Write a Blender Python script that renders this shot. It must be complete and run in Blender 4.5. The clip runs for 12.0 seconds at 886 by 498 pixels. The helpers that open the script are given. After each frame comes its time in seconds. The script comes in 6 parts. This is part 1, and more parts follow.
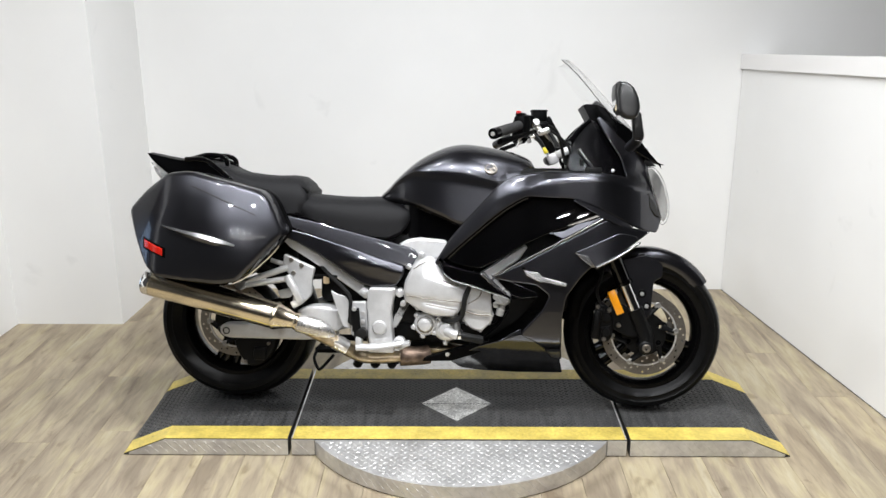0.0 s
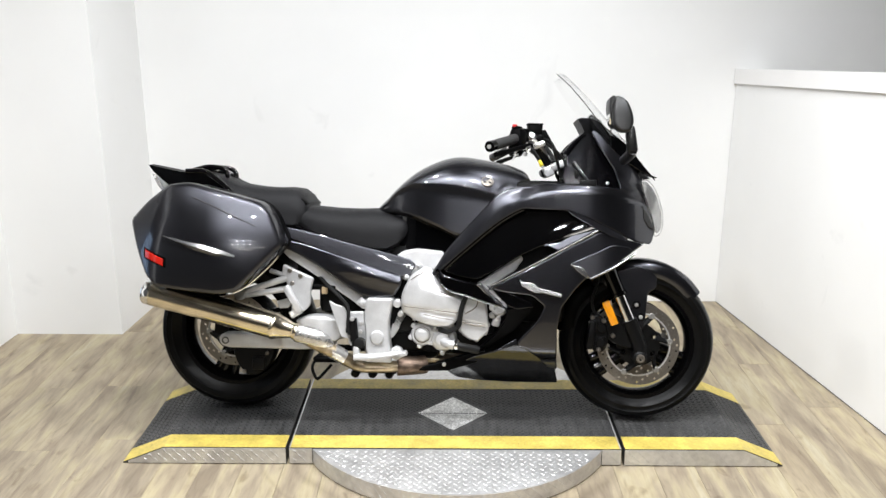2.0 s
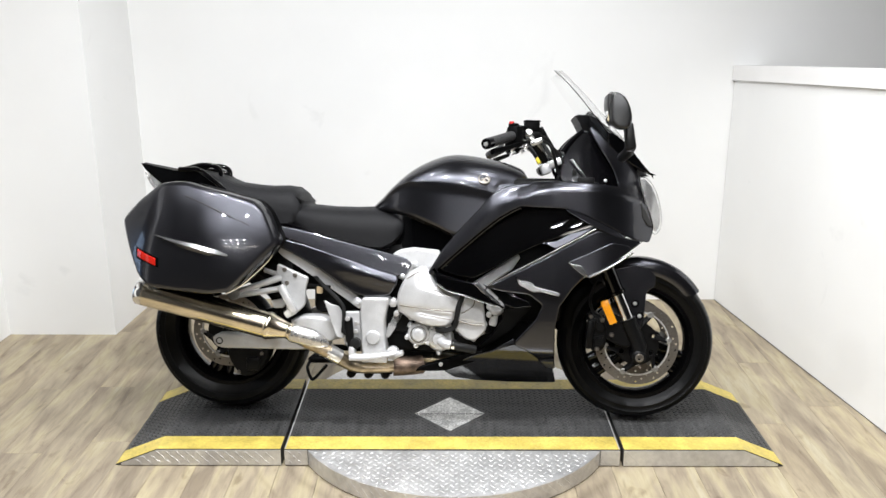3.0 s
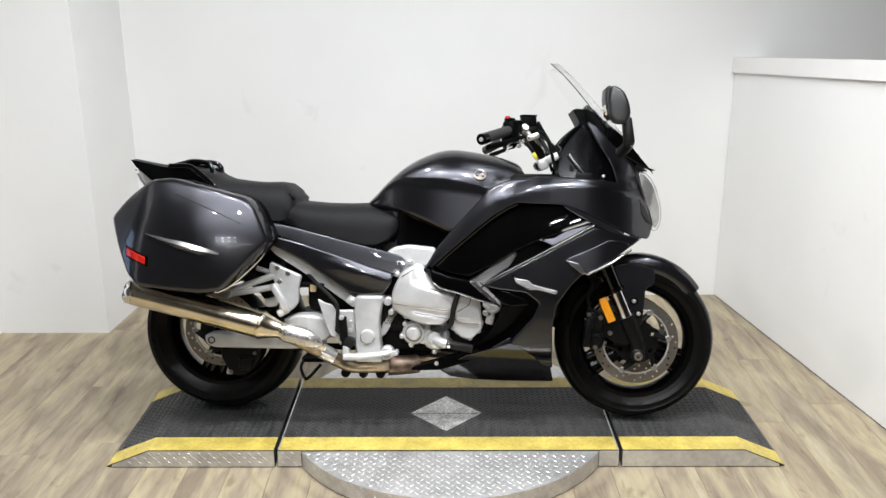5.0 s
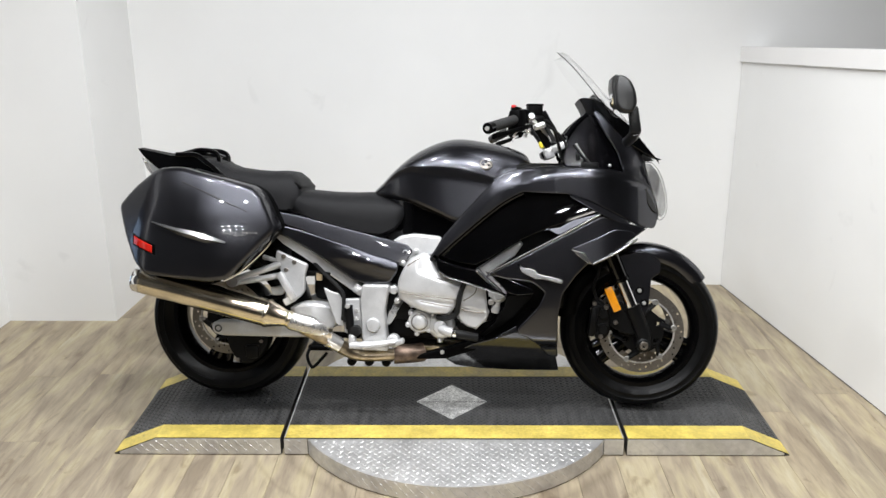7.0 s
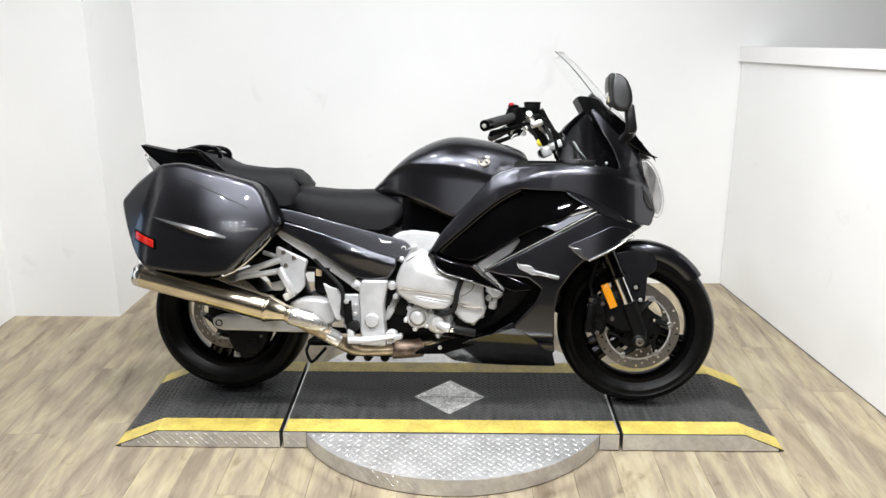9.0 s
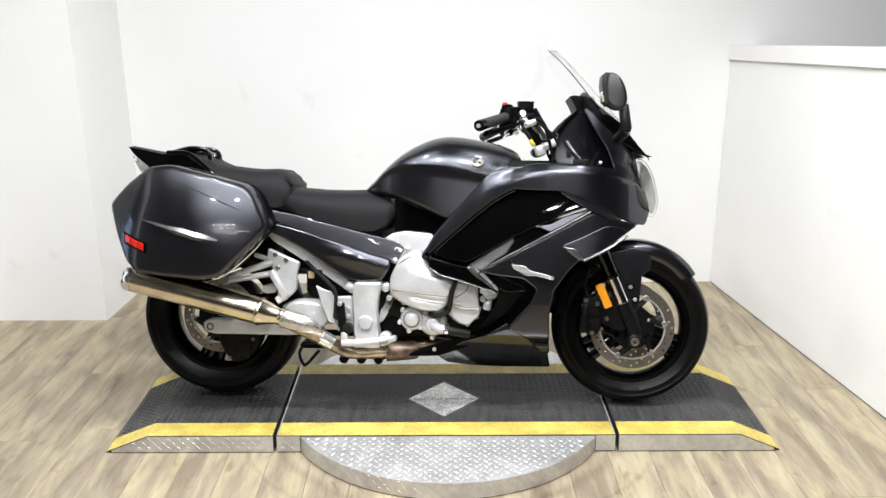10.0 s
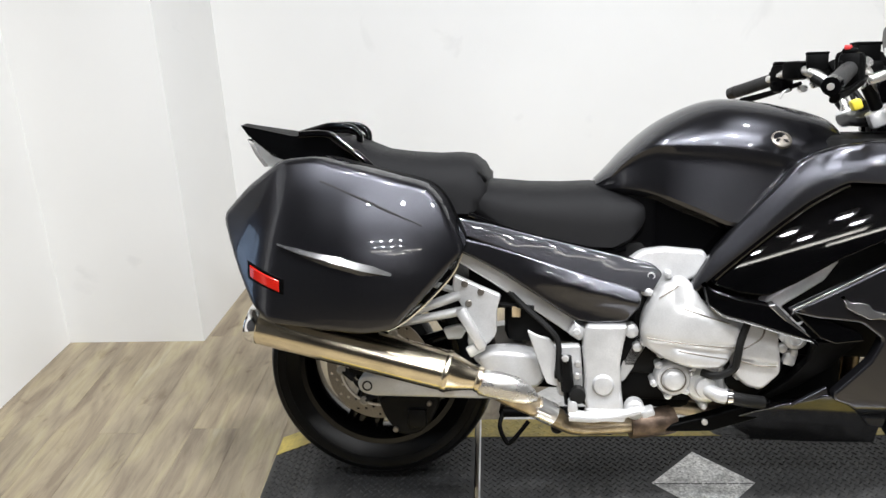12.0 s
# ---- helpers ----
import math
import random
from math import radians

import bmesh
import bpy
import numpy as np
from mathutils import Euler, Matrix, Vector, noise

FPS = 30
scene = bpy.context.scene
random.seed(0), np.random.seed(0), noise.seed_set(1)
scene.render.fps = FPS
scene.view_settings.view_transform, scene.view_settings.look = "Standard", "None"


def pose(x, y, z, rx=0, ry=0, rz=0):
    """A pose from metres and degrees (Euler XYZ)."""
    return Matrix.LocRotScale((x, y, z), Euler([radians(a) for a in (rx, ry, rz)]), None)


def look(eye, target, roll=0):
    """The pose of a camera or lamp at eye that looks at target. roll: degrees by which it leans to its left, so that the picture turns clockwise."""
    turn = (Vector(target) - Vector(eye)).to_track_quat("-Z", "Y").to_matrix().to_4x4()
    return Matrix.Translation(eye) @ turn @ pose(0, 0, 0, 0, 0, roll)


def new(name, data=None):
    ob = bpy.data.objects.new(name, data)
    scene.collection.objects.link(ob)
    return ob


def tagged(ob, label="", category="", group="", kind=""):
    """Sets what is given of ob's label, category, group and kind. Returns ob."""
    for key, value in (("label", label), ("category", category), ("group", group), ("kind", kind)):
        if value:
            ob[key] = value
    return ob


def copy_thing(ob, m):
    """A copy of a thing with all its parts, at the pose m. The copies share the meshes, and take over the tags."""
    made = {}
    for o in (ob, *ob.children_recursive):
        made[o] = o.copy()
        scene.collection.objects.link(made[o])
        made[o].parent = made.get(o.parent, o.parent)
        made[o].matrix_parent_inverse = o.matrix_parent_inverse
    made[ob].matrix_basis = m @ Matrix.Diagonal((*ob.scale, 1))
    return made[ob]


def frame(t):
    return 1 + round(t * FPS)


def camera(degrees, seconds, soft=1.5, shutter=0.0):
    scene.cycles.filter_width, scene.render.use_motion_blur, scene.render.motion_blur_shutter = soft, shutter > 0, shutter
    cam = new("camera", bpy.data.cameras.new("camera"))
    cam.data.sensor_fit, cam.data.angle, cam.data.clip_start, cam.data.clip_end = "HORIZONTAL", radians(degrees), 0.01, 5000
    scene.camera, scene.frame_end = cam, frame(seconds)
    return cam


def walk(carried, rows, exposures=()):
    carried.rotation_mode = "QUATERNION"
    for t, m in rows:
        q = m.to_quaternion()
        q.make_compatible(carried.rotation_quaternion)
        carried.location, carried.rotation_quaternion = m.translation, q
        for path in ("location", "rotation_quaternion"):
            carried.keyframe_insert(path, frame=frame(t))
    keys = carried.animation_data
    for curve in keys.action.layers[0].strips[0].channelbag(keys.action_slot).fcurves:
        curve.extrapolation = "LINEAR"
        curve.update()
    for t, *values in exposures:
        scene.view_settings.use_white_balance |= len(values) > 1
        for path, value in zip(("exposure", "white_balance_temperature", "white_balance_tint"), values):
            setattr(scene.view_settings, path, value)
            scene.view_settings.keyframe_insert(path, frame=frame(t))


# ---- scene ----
cam = camera(54.4, 12.0)
PATH = [
    (0, (-0.016, -3.243, 1.662), (-0.036, -1.332, 1.07), -0.1),
    (0.5, (-0.018, -3.263, 1.662), (-0.036, -1.354, 1.068), 0.0),
    (1, (-0.023, -3.279, 1.664), (-0.028, -1.37, 1.067), 0.1),
    (1.5, (-0.016, -3.286, 1.669), (-0.023, -1.373, 1.085), 0.1),
    (2, (-0.014, -3.287, 1.668), (-0.028, -1.368, 1.105), 0.1),
    (2.5, (-0.017, -3.269, 1.668), (-0.026, -1.353, 1.095), 0.1),
    (3, (-0.012, -3.25, 1.659), (-0.019, -1.332, 1.092), 0.0),
    (5, (0.005, -3.19, 1.66), (-0.002, -1.277, 1.076), -0.2),
    (5.5, (0.002, -3.183, 1.655), (-0.027, -1.28, 1.041), 0.3),
    (6, (0.004, -3.182, 1.657), (-0.008, -1.274, 1.057), 0.0),
    (6.5, (0.007, -3.185, 1.657), (-0.006, -1.281, 1.045), -0.0),
    (7, (0.007, -3.196, 1.658), (-0.015, -1.29, 1.052), -0.2),
    (9, (0.037, -3.232, 1.652), (0.001, -1.326, 1.048), -0.1),
    (9.5, (0.033, -3.231, 1.65), (0.004, -1.328, 1.037), -0.5),
    (10, (0.001, -3.206, 1.653), (0.002, -1.301, 1.046), -0.2),
    (10.2, (-0.058, -3.189, 1.632), (-0.01, -1.281, 1.033), -0.0),
    (10.5, (-0.127, -3.127, 1.609), (-0.068, -1.231, 0.976), -2.5),
    (10.7, (-0.206, -3.07, 1.592), (-0.147, -1.197, 0.894), -1.8),
    (11, (-0.246, -2.862, 1.566), (-0.34, -0.997, 0.849), -0.8),
    (11.2, (-0.303, -2.699, 1.55), (-0.557, -0.85, 0.83), -2.2),
    (11.5, (-0.367, -2.463, 1.556), (-0.673, -0.638, 0.796), -3.7),
    (11.7, (-0.437, -2.324, 1.543), (-0.681, -0.484, 0.798), -3.4),
    (12, (-0.538, -2.121, 1.539), (-0.664, -0.266, 0.801), -2.5),
]
STOPS = [(0.0, -0.08), (1.5, 0.11), (3.0, 0.10), (5.0, -0.12), (5.5, -0.22), (6.5, -0.2), (7.0, -0.14), (9.0, 0.07), (10.5, 0.15), (11.5, 0.08), (12.0, 0.02)]
walk(cam, [(t, look(eye, target, roll)) for t, eye, target, roll in PATH], STOPS)

# ---------------------------------------------------------------- light
world = bpy.data.worlds.new("world")
scene.world = world
world.use_nodes = True
world.node_tree.nodes["Background"].inputs["Color"].default_value = (0.9, 0.95, 1.0, 1)
world.node_tree.nodes["Background"].inputs["Strength"].default_value = 0.05


CEIL = 3.2


def disc_lamp(x, y, z, watts, size=0.11):
    """A round ceiling lamp that shines down."""
    data = bpy.data.lights.new("downlight_lamp", "AREA")
    data.shape, data.size, data.energy, data.color = "DISK", size, watts, (0.958, 0.974, 1.0)
    data.spread = radians(160)
    ob = new("downlight_lamp", data)
    ob.matrix_world = pose(x, y, z)
    return ob


# rows of round lamps over the bay, the back pair added as fill, and a cluster behind the camera
BAY_AND_FILL_LAMPS = [(-0.8, 0.15), (0.8, 0.15), (-1.3, -0.9), (-0.45, -0.9), (0.45, -0.9), (1.3, -0.9), (-0.9, -2.1), (0.0, -2.1), (0.9, -2.1)]
FAR_LAMPS = [(-0.75 + 0.42 * (i % 4) + 0.16 * (i // 4), -4.3 - 0.6 * (i // 4)) for i in range(8)]
for lx, ly in BAY_AND_FILL_LAMPS:
    disc_lamp(lx, ly, CEIL - 0.115, (10 if ly > 0 else 34 if ly > -1 else 24) * (1.1 if abs(lx) < 1 else 0.6))
for lx, ly in FAR_LAMPS:
    disc_lamp(lx, ly, CEIL - 0.115, 9)

# ---------------------------------------------------------------- materials


def mat(name, base, rough=0.5, metal=0.0, coat=0.0, grain=0.0, grain_scale=40.0, bump=0.0, bump_scale=200.0, stain=0.0, stain_scale=3.0,
        rand=0.0, spec=0.5):
    """Principled material with grain, larger stains, roughness variation and fine relief, in object metres."""
    m = bpy.data.materials.new(name)
    m.use_nodes = True
    t = m.node_tree
    b = t.nodes["Principled BSDF"]
    b.inputs["Roughness"].default_value, b.inputs["Metallic"].default_value = rough, metal
    b.inputs["Coat Weight"].default_value, b.inputs["Coat Roughness"].default_value = coat, 0.04
    b.inputs["Specular IOR Level"].default_value = spec
    tex = t.nodes.new("ShaderNodeTexCoord")
    col = t.nodes.new("ShaderNodeRGB")
    col.outputs[0].default_value = (*base, 1)
    out = col.outputs[0]

    def noise_tex(scale, detail):
        n = t.nodes.new("ShaderNodeTexNoise")
        n.inputs["Scale"].default_value, n.inputs["Detail"].default_value = scale, detail
        t.links.new(tex.outputs["Object"], n.inputs["Vector"])
        return n.outputs["Fac"]

    def shade(sock, fac, amount):
        r = t.nodes.new("ShaderNodeMapRange")
        r.inputs["From Min"].default_value, r.inputs["From Max"].default_value = 0.3, 0.7
        r.inputs["To Min"].default_value, r.inputs["To Max"].default_value = 1 - amount, 1 + amount
        t.links.new(fac, r.inputs["Value"])
        v = t.nodes.new("ShaderNodeVectorMath")
        v.operation = "SCALE"
        t.links.new(sock, v.inputs[0])
        t.links.new(r.outputs[0], v.inputs["Scale"])
        return v.outputs[0]

    if grain:
        out = shade(out, noise_tex(grain_scale, 3), grain)
    if stain:
        fac = noise_tex(stain_scale, 5)
        out = shade(out, fac, stain)
        r = t.nodes.new("ShaderNodeMapRange")
        r.inputs["To Min"].default_value, r.inputs["To Max"].default_value = max(0.02, rough * (1 - stain)), min(1, rough * (1 + stain))
        t.links.new(fac, r.inputs["Value"])
        t.links.new(r.outputs[0], b.inputs["Roughness"])
    if rand:
        info = t.nodes.new("ShaderNodeObjectInfo")
        out = shade(out, info.outputs["Random"], rand)
    if bump:
        bp = t.nodes.new("ShaderNodeBump")
        bp.inputs["Strength"].default_value, bp.inputs["Distance"].default_value = bump, 0.002
        t.links.new(noise_tex(bump_scale, 3), bp.inputs["Height"])
        t.links.new(bp.outputs[0], b.inputs["Normal"])
    t.links.new(out, b.inputs["Base Color"])
    return m


def glow(name, colour, strength):
    m = bpy.data.materials.new(name)
    m.use_nodes = True
    b = m.node_tree.nodes["Principled BSDF"]
    b.inputs["Base Color"].default_value = (*colour, 1)
    b.inputs["Emission Color"].default_value, b.inputs["Emission Strength"].default_value = (*colour, 1), strength
    return m


def glass(name, colour, rough=0.02, ior=1.45, weight=1.0):
    m = bpy.data.materials.new(name)
    m.use_nodes = True
    b = m.node_tree.nodes["Principled BSDF"]
    b.inputs["Base Color"].default_value = (*colour, 1)
    b.inputs["Roughness"].default_value, b.inputs["IOR"].default_value, b.inputs["Transmission Weight"].default_value = rough, ior, weight
    return m


WALL = mat("white_wall_paint", (0.80, 0.80, 0.79), 0.7, stain=0.03, stain_scale=1.3, bump=0.15, bump_scale=180)
CEILING = mat("dark_ceiling_paint", (0.10, 0.10, 0.10), 0.9, stain=0.1)
FARWALL = mat("dark_unseen_wall_paint", (0.03, 0.03, 0.032), 0.8, stain=0.1)
TRIM = mat("trim_paint", (0.78, 0.77, 0.76), 0.5, stain=0.03)
STEEL_DARK = mat("dark_raw_steel", (0.045, 0.038, 0.032), 0.5, 0.6, stain=0.5, stain_scale=9, grain=0.3)
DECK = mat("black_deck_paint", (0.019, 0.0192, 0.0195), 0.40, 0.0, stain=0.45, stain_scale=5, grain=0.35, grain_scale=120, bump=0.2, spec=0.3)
YELLOW = mat("yellow_paint", (0.52, 0.405, 0.090), 0.42, stain=0.26, stain_scale=12, grain=0.16, grain_scale=90, bump=0.2)
ALU = mat("bare_aluminium", (0.66, 0.655, 0.65), 0.40, 0.75, stain=0.14, stain_scale=8, grain=0.1, bump=0.15)
SCRATCHED = mat("scratched_aluminium", (0.60, 0.60, 0.59), 0.42, 0.8, stain=0.35, stain_scale=22, grain=0.45, grain_scale=140, bump=0.3, bump_scale=260)
UNSEEN_FLOOR = mat("dark_unseen_floor", (0.016, 0.016, 0.017), 0.9, grain=0.3, grain_scale=300, stain=0.2, spec=0.1)
BADGE = mat("bright_badge_metal", (0.28, 0.28, 0.282), 0.24, 0.9, stain=0.2, stain_scale=30)
GAP = mat("dark_gap", (0.012, 0.012, 0.012), 0.8)


def flake_paint(name, flake, rough, coat_rough):
    """Metallic car paint: flakes with a soft lobe of short reach under a sharp clear coat."""
    m = bpy.data.materials.new(name)
    m.use_nodes = True
    t = m.node_tree
    t.nodes.remove(t.nodes["Principled BSDF"])
    tex = t.nodes.new("ShaderNodeTexCoord")

    def grain(scale, detail, lo, hi):
        n = t.nodes.new("ShaderNodeTexNoise")
        n.inputs["Scale"].default_value, n.inputs["Detail"].default_value = scale, detail
        t.links.new(tex.outputs["Object"], n.inputs["Vector"])
        r = t.nodes.new("ShaderNodeMapRange")
        r.inputs["From Min"].default_value, r.inputs["From Max"].default_value = 0.3, 0.7
        r.inputs["To Min"].default_value, r.inputs["To Max"].default_value = lo, hi
        t.links.new(n.outputs["Fac"], r.inputs["Value"])
        return r.outputs[0]

    col = t.nodes.new("ShaderNodeVectorMath")
    col.operation = "SCALE"
    col.inputs[0].default_value = flake
    t.links.new(grain(1100, 2, 0.80, 1.20), col.inputs["Scale"])
    body = t.nodes.new("ShaderNodeBsdfAnisotropic")
    body.distribution = "BECKMANN"
    t.links.new(col.outputs[0], body.inputs["Color"])
    t.links.new(grain(5, 3, rough * 0.94, rough * 1.06), body.inputs["Roughness"])
    under = t.nodes.new("ShaderNodeBsdfDiffuse")
    under.inputs["Color"].default_value = (0.0052, 0.0052, 0.006, 1)
    both_lobes = t.nodes.new("ShaderNodeAddShader")
    t.links.new(body.outputs[0], both_lobes.inputs[0])
    t.links.new(under.outputs[0], both_lobes.inputs[1])
    coat = t.nodes.new("ShaderNodeBsdfAnisotropic")
    t.links.new(grain(9, 4, coat_rough * 0.7, coat_rough * 1.5), coat.inputs["Roughness"])
    edge = t.nodes.new("ShaderNodeFresnel")
    edge.inputs["IOR"].default_value = 1.45
    mixed = t.nodes.new("ShaderNodeMixShader")
    t.links.new(edge.outputs[0], mixed.inputs[0])
    t.links.new(both_lobes.outputs[0], mixed.inputs[1])
    t.links.new(coat.outputs[0], mixed.inputs[2])
    t.links.new(mixed.outputs[0], t.nodes["Material Output"].inputs["Surface"])
    return m


PAINT = flake_paint("graphite_metallic_paint", (0.045, 0.0455, 0.052), 0.33, 0.03)
GLOSS = mat("black_gloss_plastic", (0.0012, 0.0012, 0.0014), 0.03, 0.0, 0.0, stain=0.1, spec=0.5)
PAN = mat("black_belly_plastic", (0.0012, 0.0012, 0.0013), 0.10, stain=0.3, stain_scale=9, spec=0.5)
SATIN = mat("black_satin_plastic", (0.0012, 0.0012, 0.0013), 0.45, stain=0.2, grain=0.15, grain_scale=600, bump=0.15, bump_scale=900, spec=0.05)
VINYL = mat("seat_vinyl", (0.0085, 0.0085, 0.0093), 0.5, grain=0.1, grain_scale=700, bump=0.5, bump_scale=1100, stain=0.12, spec=0.15)
RUBBER = mat("tyre_rubber", (0.0025, 0.0025, 0.0026), 0.34, stain=0.3, stain_scale=14, grain=0.15, bump=0.25, bump_scale=500, spec=0.14)
RIM = mat("black_wheel_enamel", (0.0015, 0.0015, 0.0016), 0.16, 0.0, 0.0, stain=0.1, spec=0.38)
SILVER = mat("silver_engine_paint", (0.59, 0.59, 0.592), 0.31, 0.40, stain=0.14, stain_scale=14, grain=0.05, grain_scale=300, bump=0.1)
CHROME = mat("chrome", (0.80, 0.80, 0.80), 0.08, 1.0, stain=0.2)
POLISHED = mat("polished_alloy", (0.72, 0.71, 0.69), 0.28, 0.9, stain=0.2, stain_scale=20, bump=0.1)
# the golden tint puts some of the floor's reflection into the steel's colour
STEEL = mat("polished_steel", (0.80, 0.715, 0.55), 0.19, 1.0, stain=0.2, stain_scale=10, grain=0.05, grain_scale=500)
HEAT = mat("heat_stained_steel", (0.36, 0.295, 0.205), 0.36, 0.9, stain=0.45, stain_scale=16, grain=0.2)
COLLECTOR = mat("burnt_brown_steel", (0.150, 0.108, 0.082), 0.45, 0.8, stain=0.5, stain_scale=20, grain=0.25)
DISC = mat("brake_disc_steel", (0.23, 0.21, 0.185), 0.35, 0.85, stain=0.15, grain=0.2, grain_scale=300)
BUTTON = mat("zinc_plated_button", (0.34, 0.335, 0.32), 0.42, 0.8, stain=0.2, stain_scale=40)
CAST = mat("dark_cast_metal", (0.005, 0.005, 0.0052), 0.40, 0.2, stain=0.2, bump=0.2, bump_scale=700, spec=0.15)
CORE = mat("dark_engine_core", (0.003, 0.003, 0.003), 0.5, 0.0, stain=0.3, stain_scale=20, spec=0.1)
HOSE = mat("rubber_hose", (0.008, 0.008, 0.008), 0.5, stain=0.2, bump=0.2, spec=0.2)
GRIP = mat("worn_grip_rubber", (0.022, 0.022, 0.022), 0.55, stain=0.25, stain_scale=30, bump=0.5, bump_scale=700, spec=0.3)
RED = mat("red_reflector", (0.42, 0.012, 0.006), 0.15, 0, 0.0, grain=0.15, grain_scale=500)
AMBER = mat("amber_reflector", (0.95, 0.36, 0.01), 0.25, 0, 0.8, grain=0.1, grain_scale=500)
LENS = glass("clear_lens", (0.95, 0.95, 0.95), 0.03)
SCREEN = glass("clear_windscreen", (0.98, 0.982, 0.985), 0.0, 1.09)
BRASSY = mat("yellow_sticker", (0.75, 0.62, 0.05), 0.5, stain=0.1)
COCKPIT = mat("smooth_black_cockpit_plastic", (0.0020, 0.0019, 0.0024), 0.12, spec=0.22, stain=0.15, bump=0.08, bump_scale=900)
MIRROR_SHELL = mat("semi_gloss_black_plastic", (0.007, 0.007, 0.0073), 0.30, spec=0.5, stain=0.15, stain_scale=20)
BOWL = mat("vacuum_metallised_reflector", (0.50, 0.50, 0.50), 0.25, 0.7, stain=0.2, stain_scale=30)
MIRROR = mat("mirror_glass", (0.85, 0.85, 0.85), 0.02, 1.0)
REDKNOB = mat("red_switch", (0.5, 0.03, 0.03), 0.4)
TAN = mat("paper_tag", (0.55, 0.42, 0.25), 0.7, stain=0.1)
DAYPANE = glow("daylight_pane", (0.50, 0.68, 0.95), 3.0)
TUBE = glow("lamp_tube", (1.0, 0.97, 0.92), 14.0)



def paler_front(m, y_edge, lift):
    """Paler grey on the front of the deck, with a ragged edge, streaks and specks."""
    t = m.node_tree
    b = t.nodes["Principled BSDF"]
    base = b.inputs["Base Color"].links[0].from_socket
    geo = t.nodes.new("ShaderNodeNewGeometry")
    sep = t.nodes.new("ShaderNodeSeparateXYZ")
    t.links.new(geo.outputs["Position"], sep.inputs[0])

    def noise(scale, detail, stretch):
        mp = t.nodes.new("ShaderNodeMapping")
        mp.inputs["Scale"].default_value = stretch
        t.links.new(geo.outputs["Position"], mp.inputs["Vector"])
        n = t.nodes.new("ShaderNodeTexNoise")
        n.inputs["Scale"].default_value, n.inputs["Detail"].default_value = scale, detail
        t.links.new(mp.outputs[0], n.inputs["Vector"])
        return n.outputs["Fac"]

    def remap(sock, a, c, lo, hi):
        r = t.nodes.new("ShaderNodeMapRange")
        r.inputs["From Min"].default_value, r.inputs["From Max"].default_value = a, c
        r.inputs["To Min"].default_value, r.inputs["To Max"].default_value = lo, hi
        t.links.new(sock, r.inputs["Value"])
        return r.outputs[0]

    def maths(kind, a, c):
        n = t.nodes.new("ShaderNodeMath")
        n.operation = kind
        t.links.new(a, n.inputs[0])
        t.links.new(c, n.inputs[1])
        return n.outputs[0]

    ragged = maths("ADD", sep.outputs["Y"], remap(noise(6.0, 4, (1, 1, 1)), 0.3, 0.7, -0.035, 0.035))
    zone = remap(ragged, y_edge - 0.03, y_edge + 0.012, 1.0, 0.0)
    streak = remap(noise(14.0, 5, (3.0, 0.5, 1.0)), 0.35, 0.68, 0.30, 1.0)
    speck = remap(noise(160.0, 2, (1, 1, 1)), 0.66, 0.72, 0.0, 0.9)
    pale_fac = maths("MULTIPLY", zone, maths("MAXIMUM", streak, speck))
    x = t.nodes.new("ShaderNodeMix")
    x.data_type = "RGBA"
    t.links.new(pale_fac, x.inputs["Factor"])
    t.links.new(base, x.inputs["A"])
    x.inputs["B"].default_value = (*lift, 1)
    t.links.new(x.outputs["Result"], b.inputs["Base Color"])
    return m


def smudged(m, scale, amount):
    """A few faint grey marks with edges of their own."""
    t = m.node_tree
    b = t.nodes["Principled BSDF"]
    base = b.inputs["Base Color"].links[0].from_socket
    geo = t.nodes.new("ShaderNodeNewGeometry")
    n = t.nodes.new("ShaderNodeTexNoise")
    n.inputs["Scale"].default_value, n.inputs["Detail"].default_value, n.inputs["Distortion"].default_value = scale, 7, 0.8
    t.links.new(geo.outputs["Position"], n.inputs["Vector"])
    r = t.nodes.new("ShaderNodeMapRange")
    r.inputs["From Min"].default_value, r.inputs["From Max"].default_value = 0.66, 0.74
    r.inputs["To Min"].default_value, r.inputs["To Max"].default_value = 1.0, 1 - amount
    t.links.new(n.outputs["Fac"], r.inputs["Value"])
    v = t.nodes.new("ShaderNodeVectorMath")
    v.operation = "SCALE"
    t.links.new(base, v.inputs[0])
    t.links.new(r.outputs[0], v.inputs["Scale"])
    t.links.new(v.outputs[0], b.inputs["Base Color"])


smudged(WALL, 4.0, 0.06)
smudged(YELLOW, 30.0, 0.45)
paler_front(DECK, -0.165, (0.056, 0.0555, 0.055))


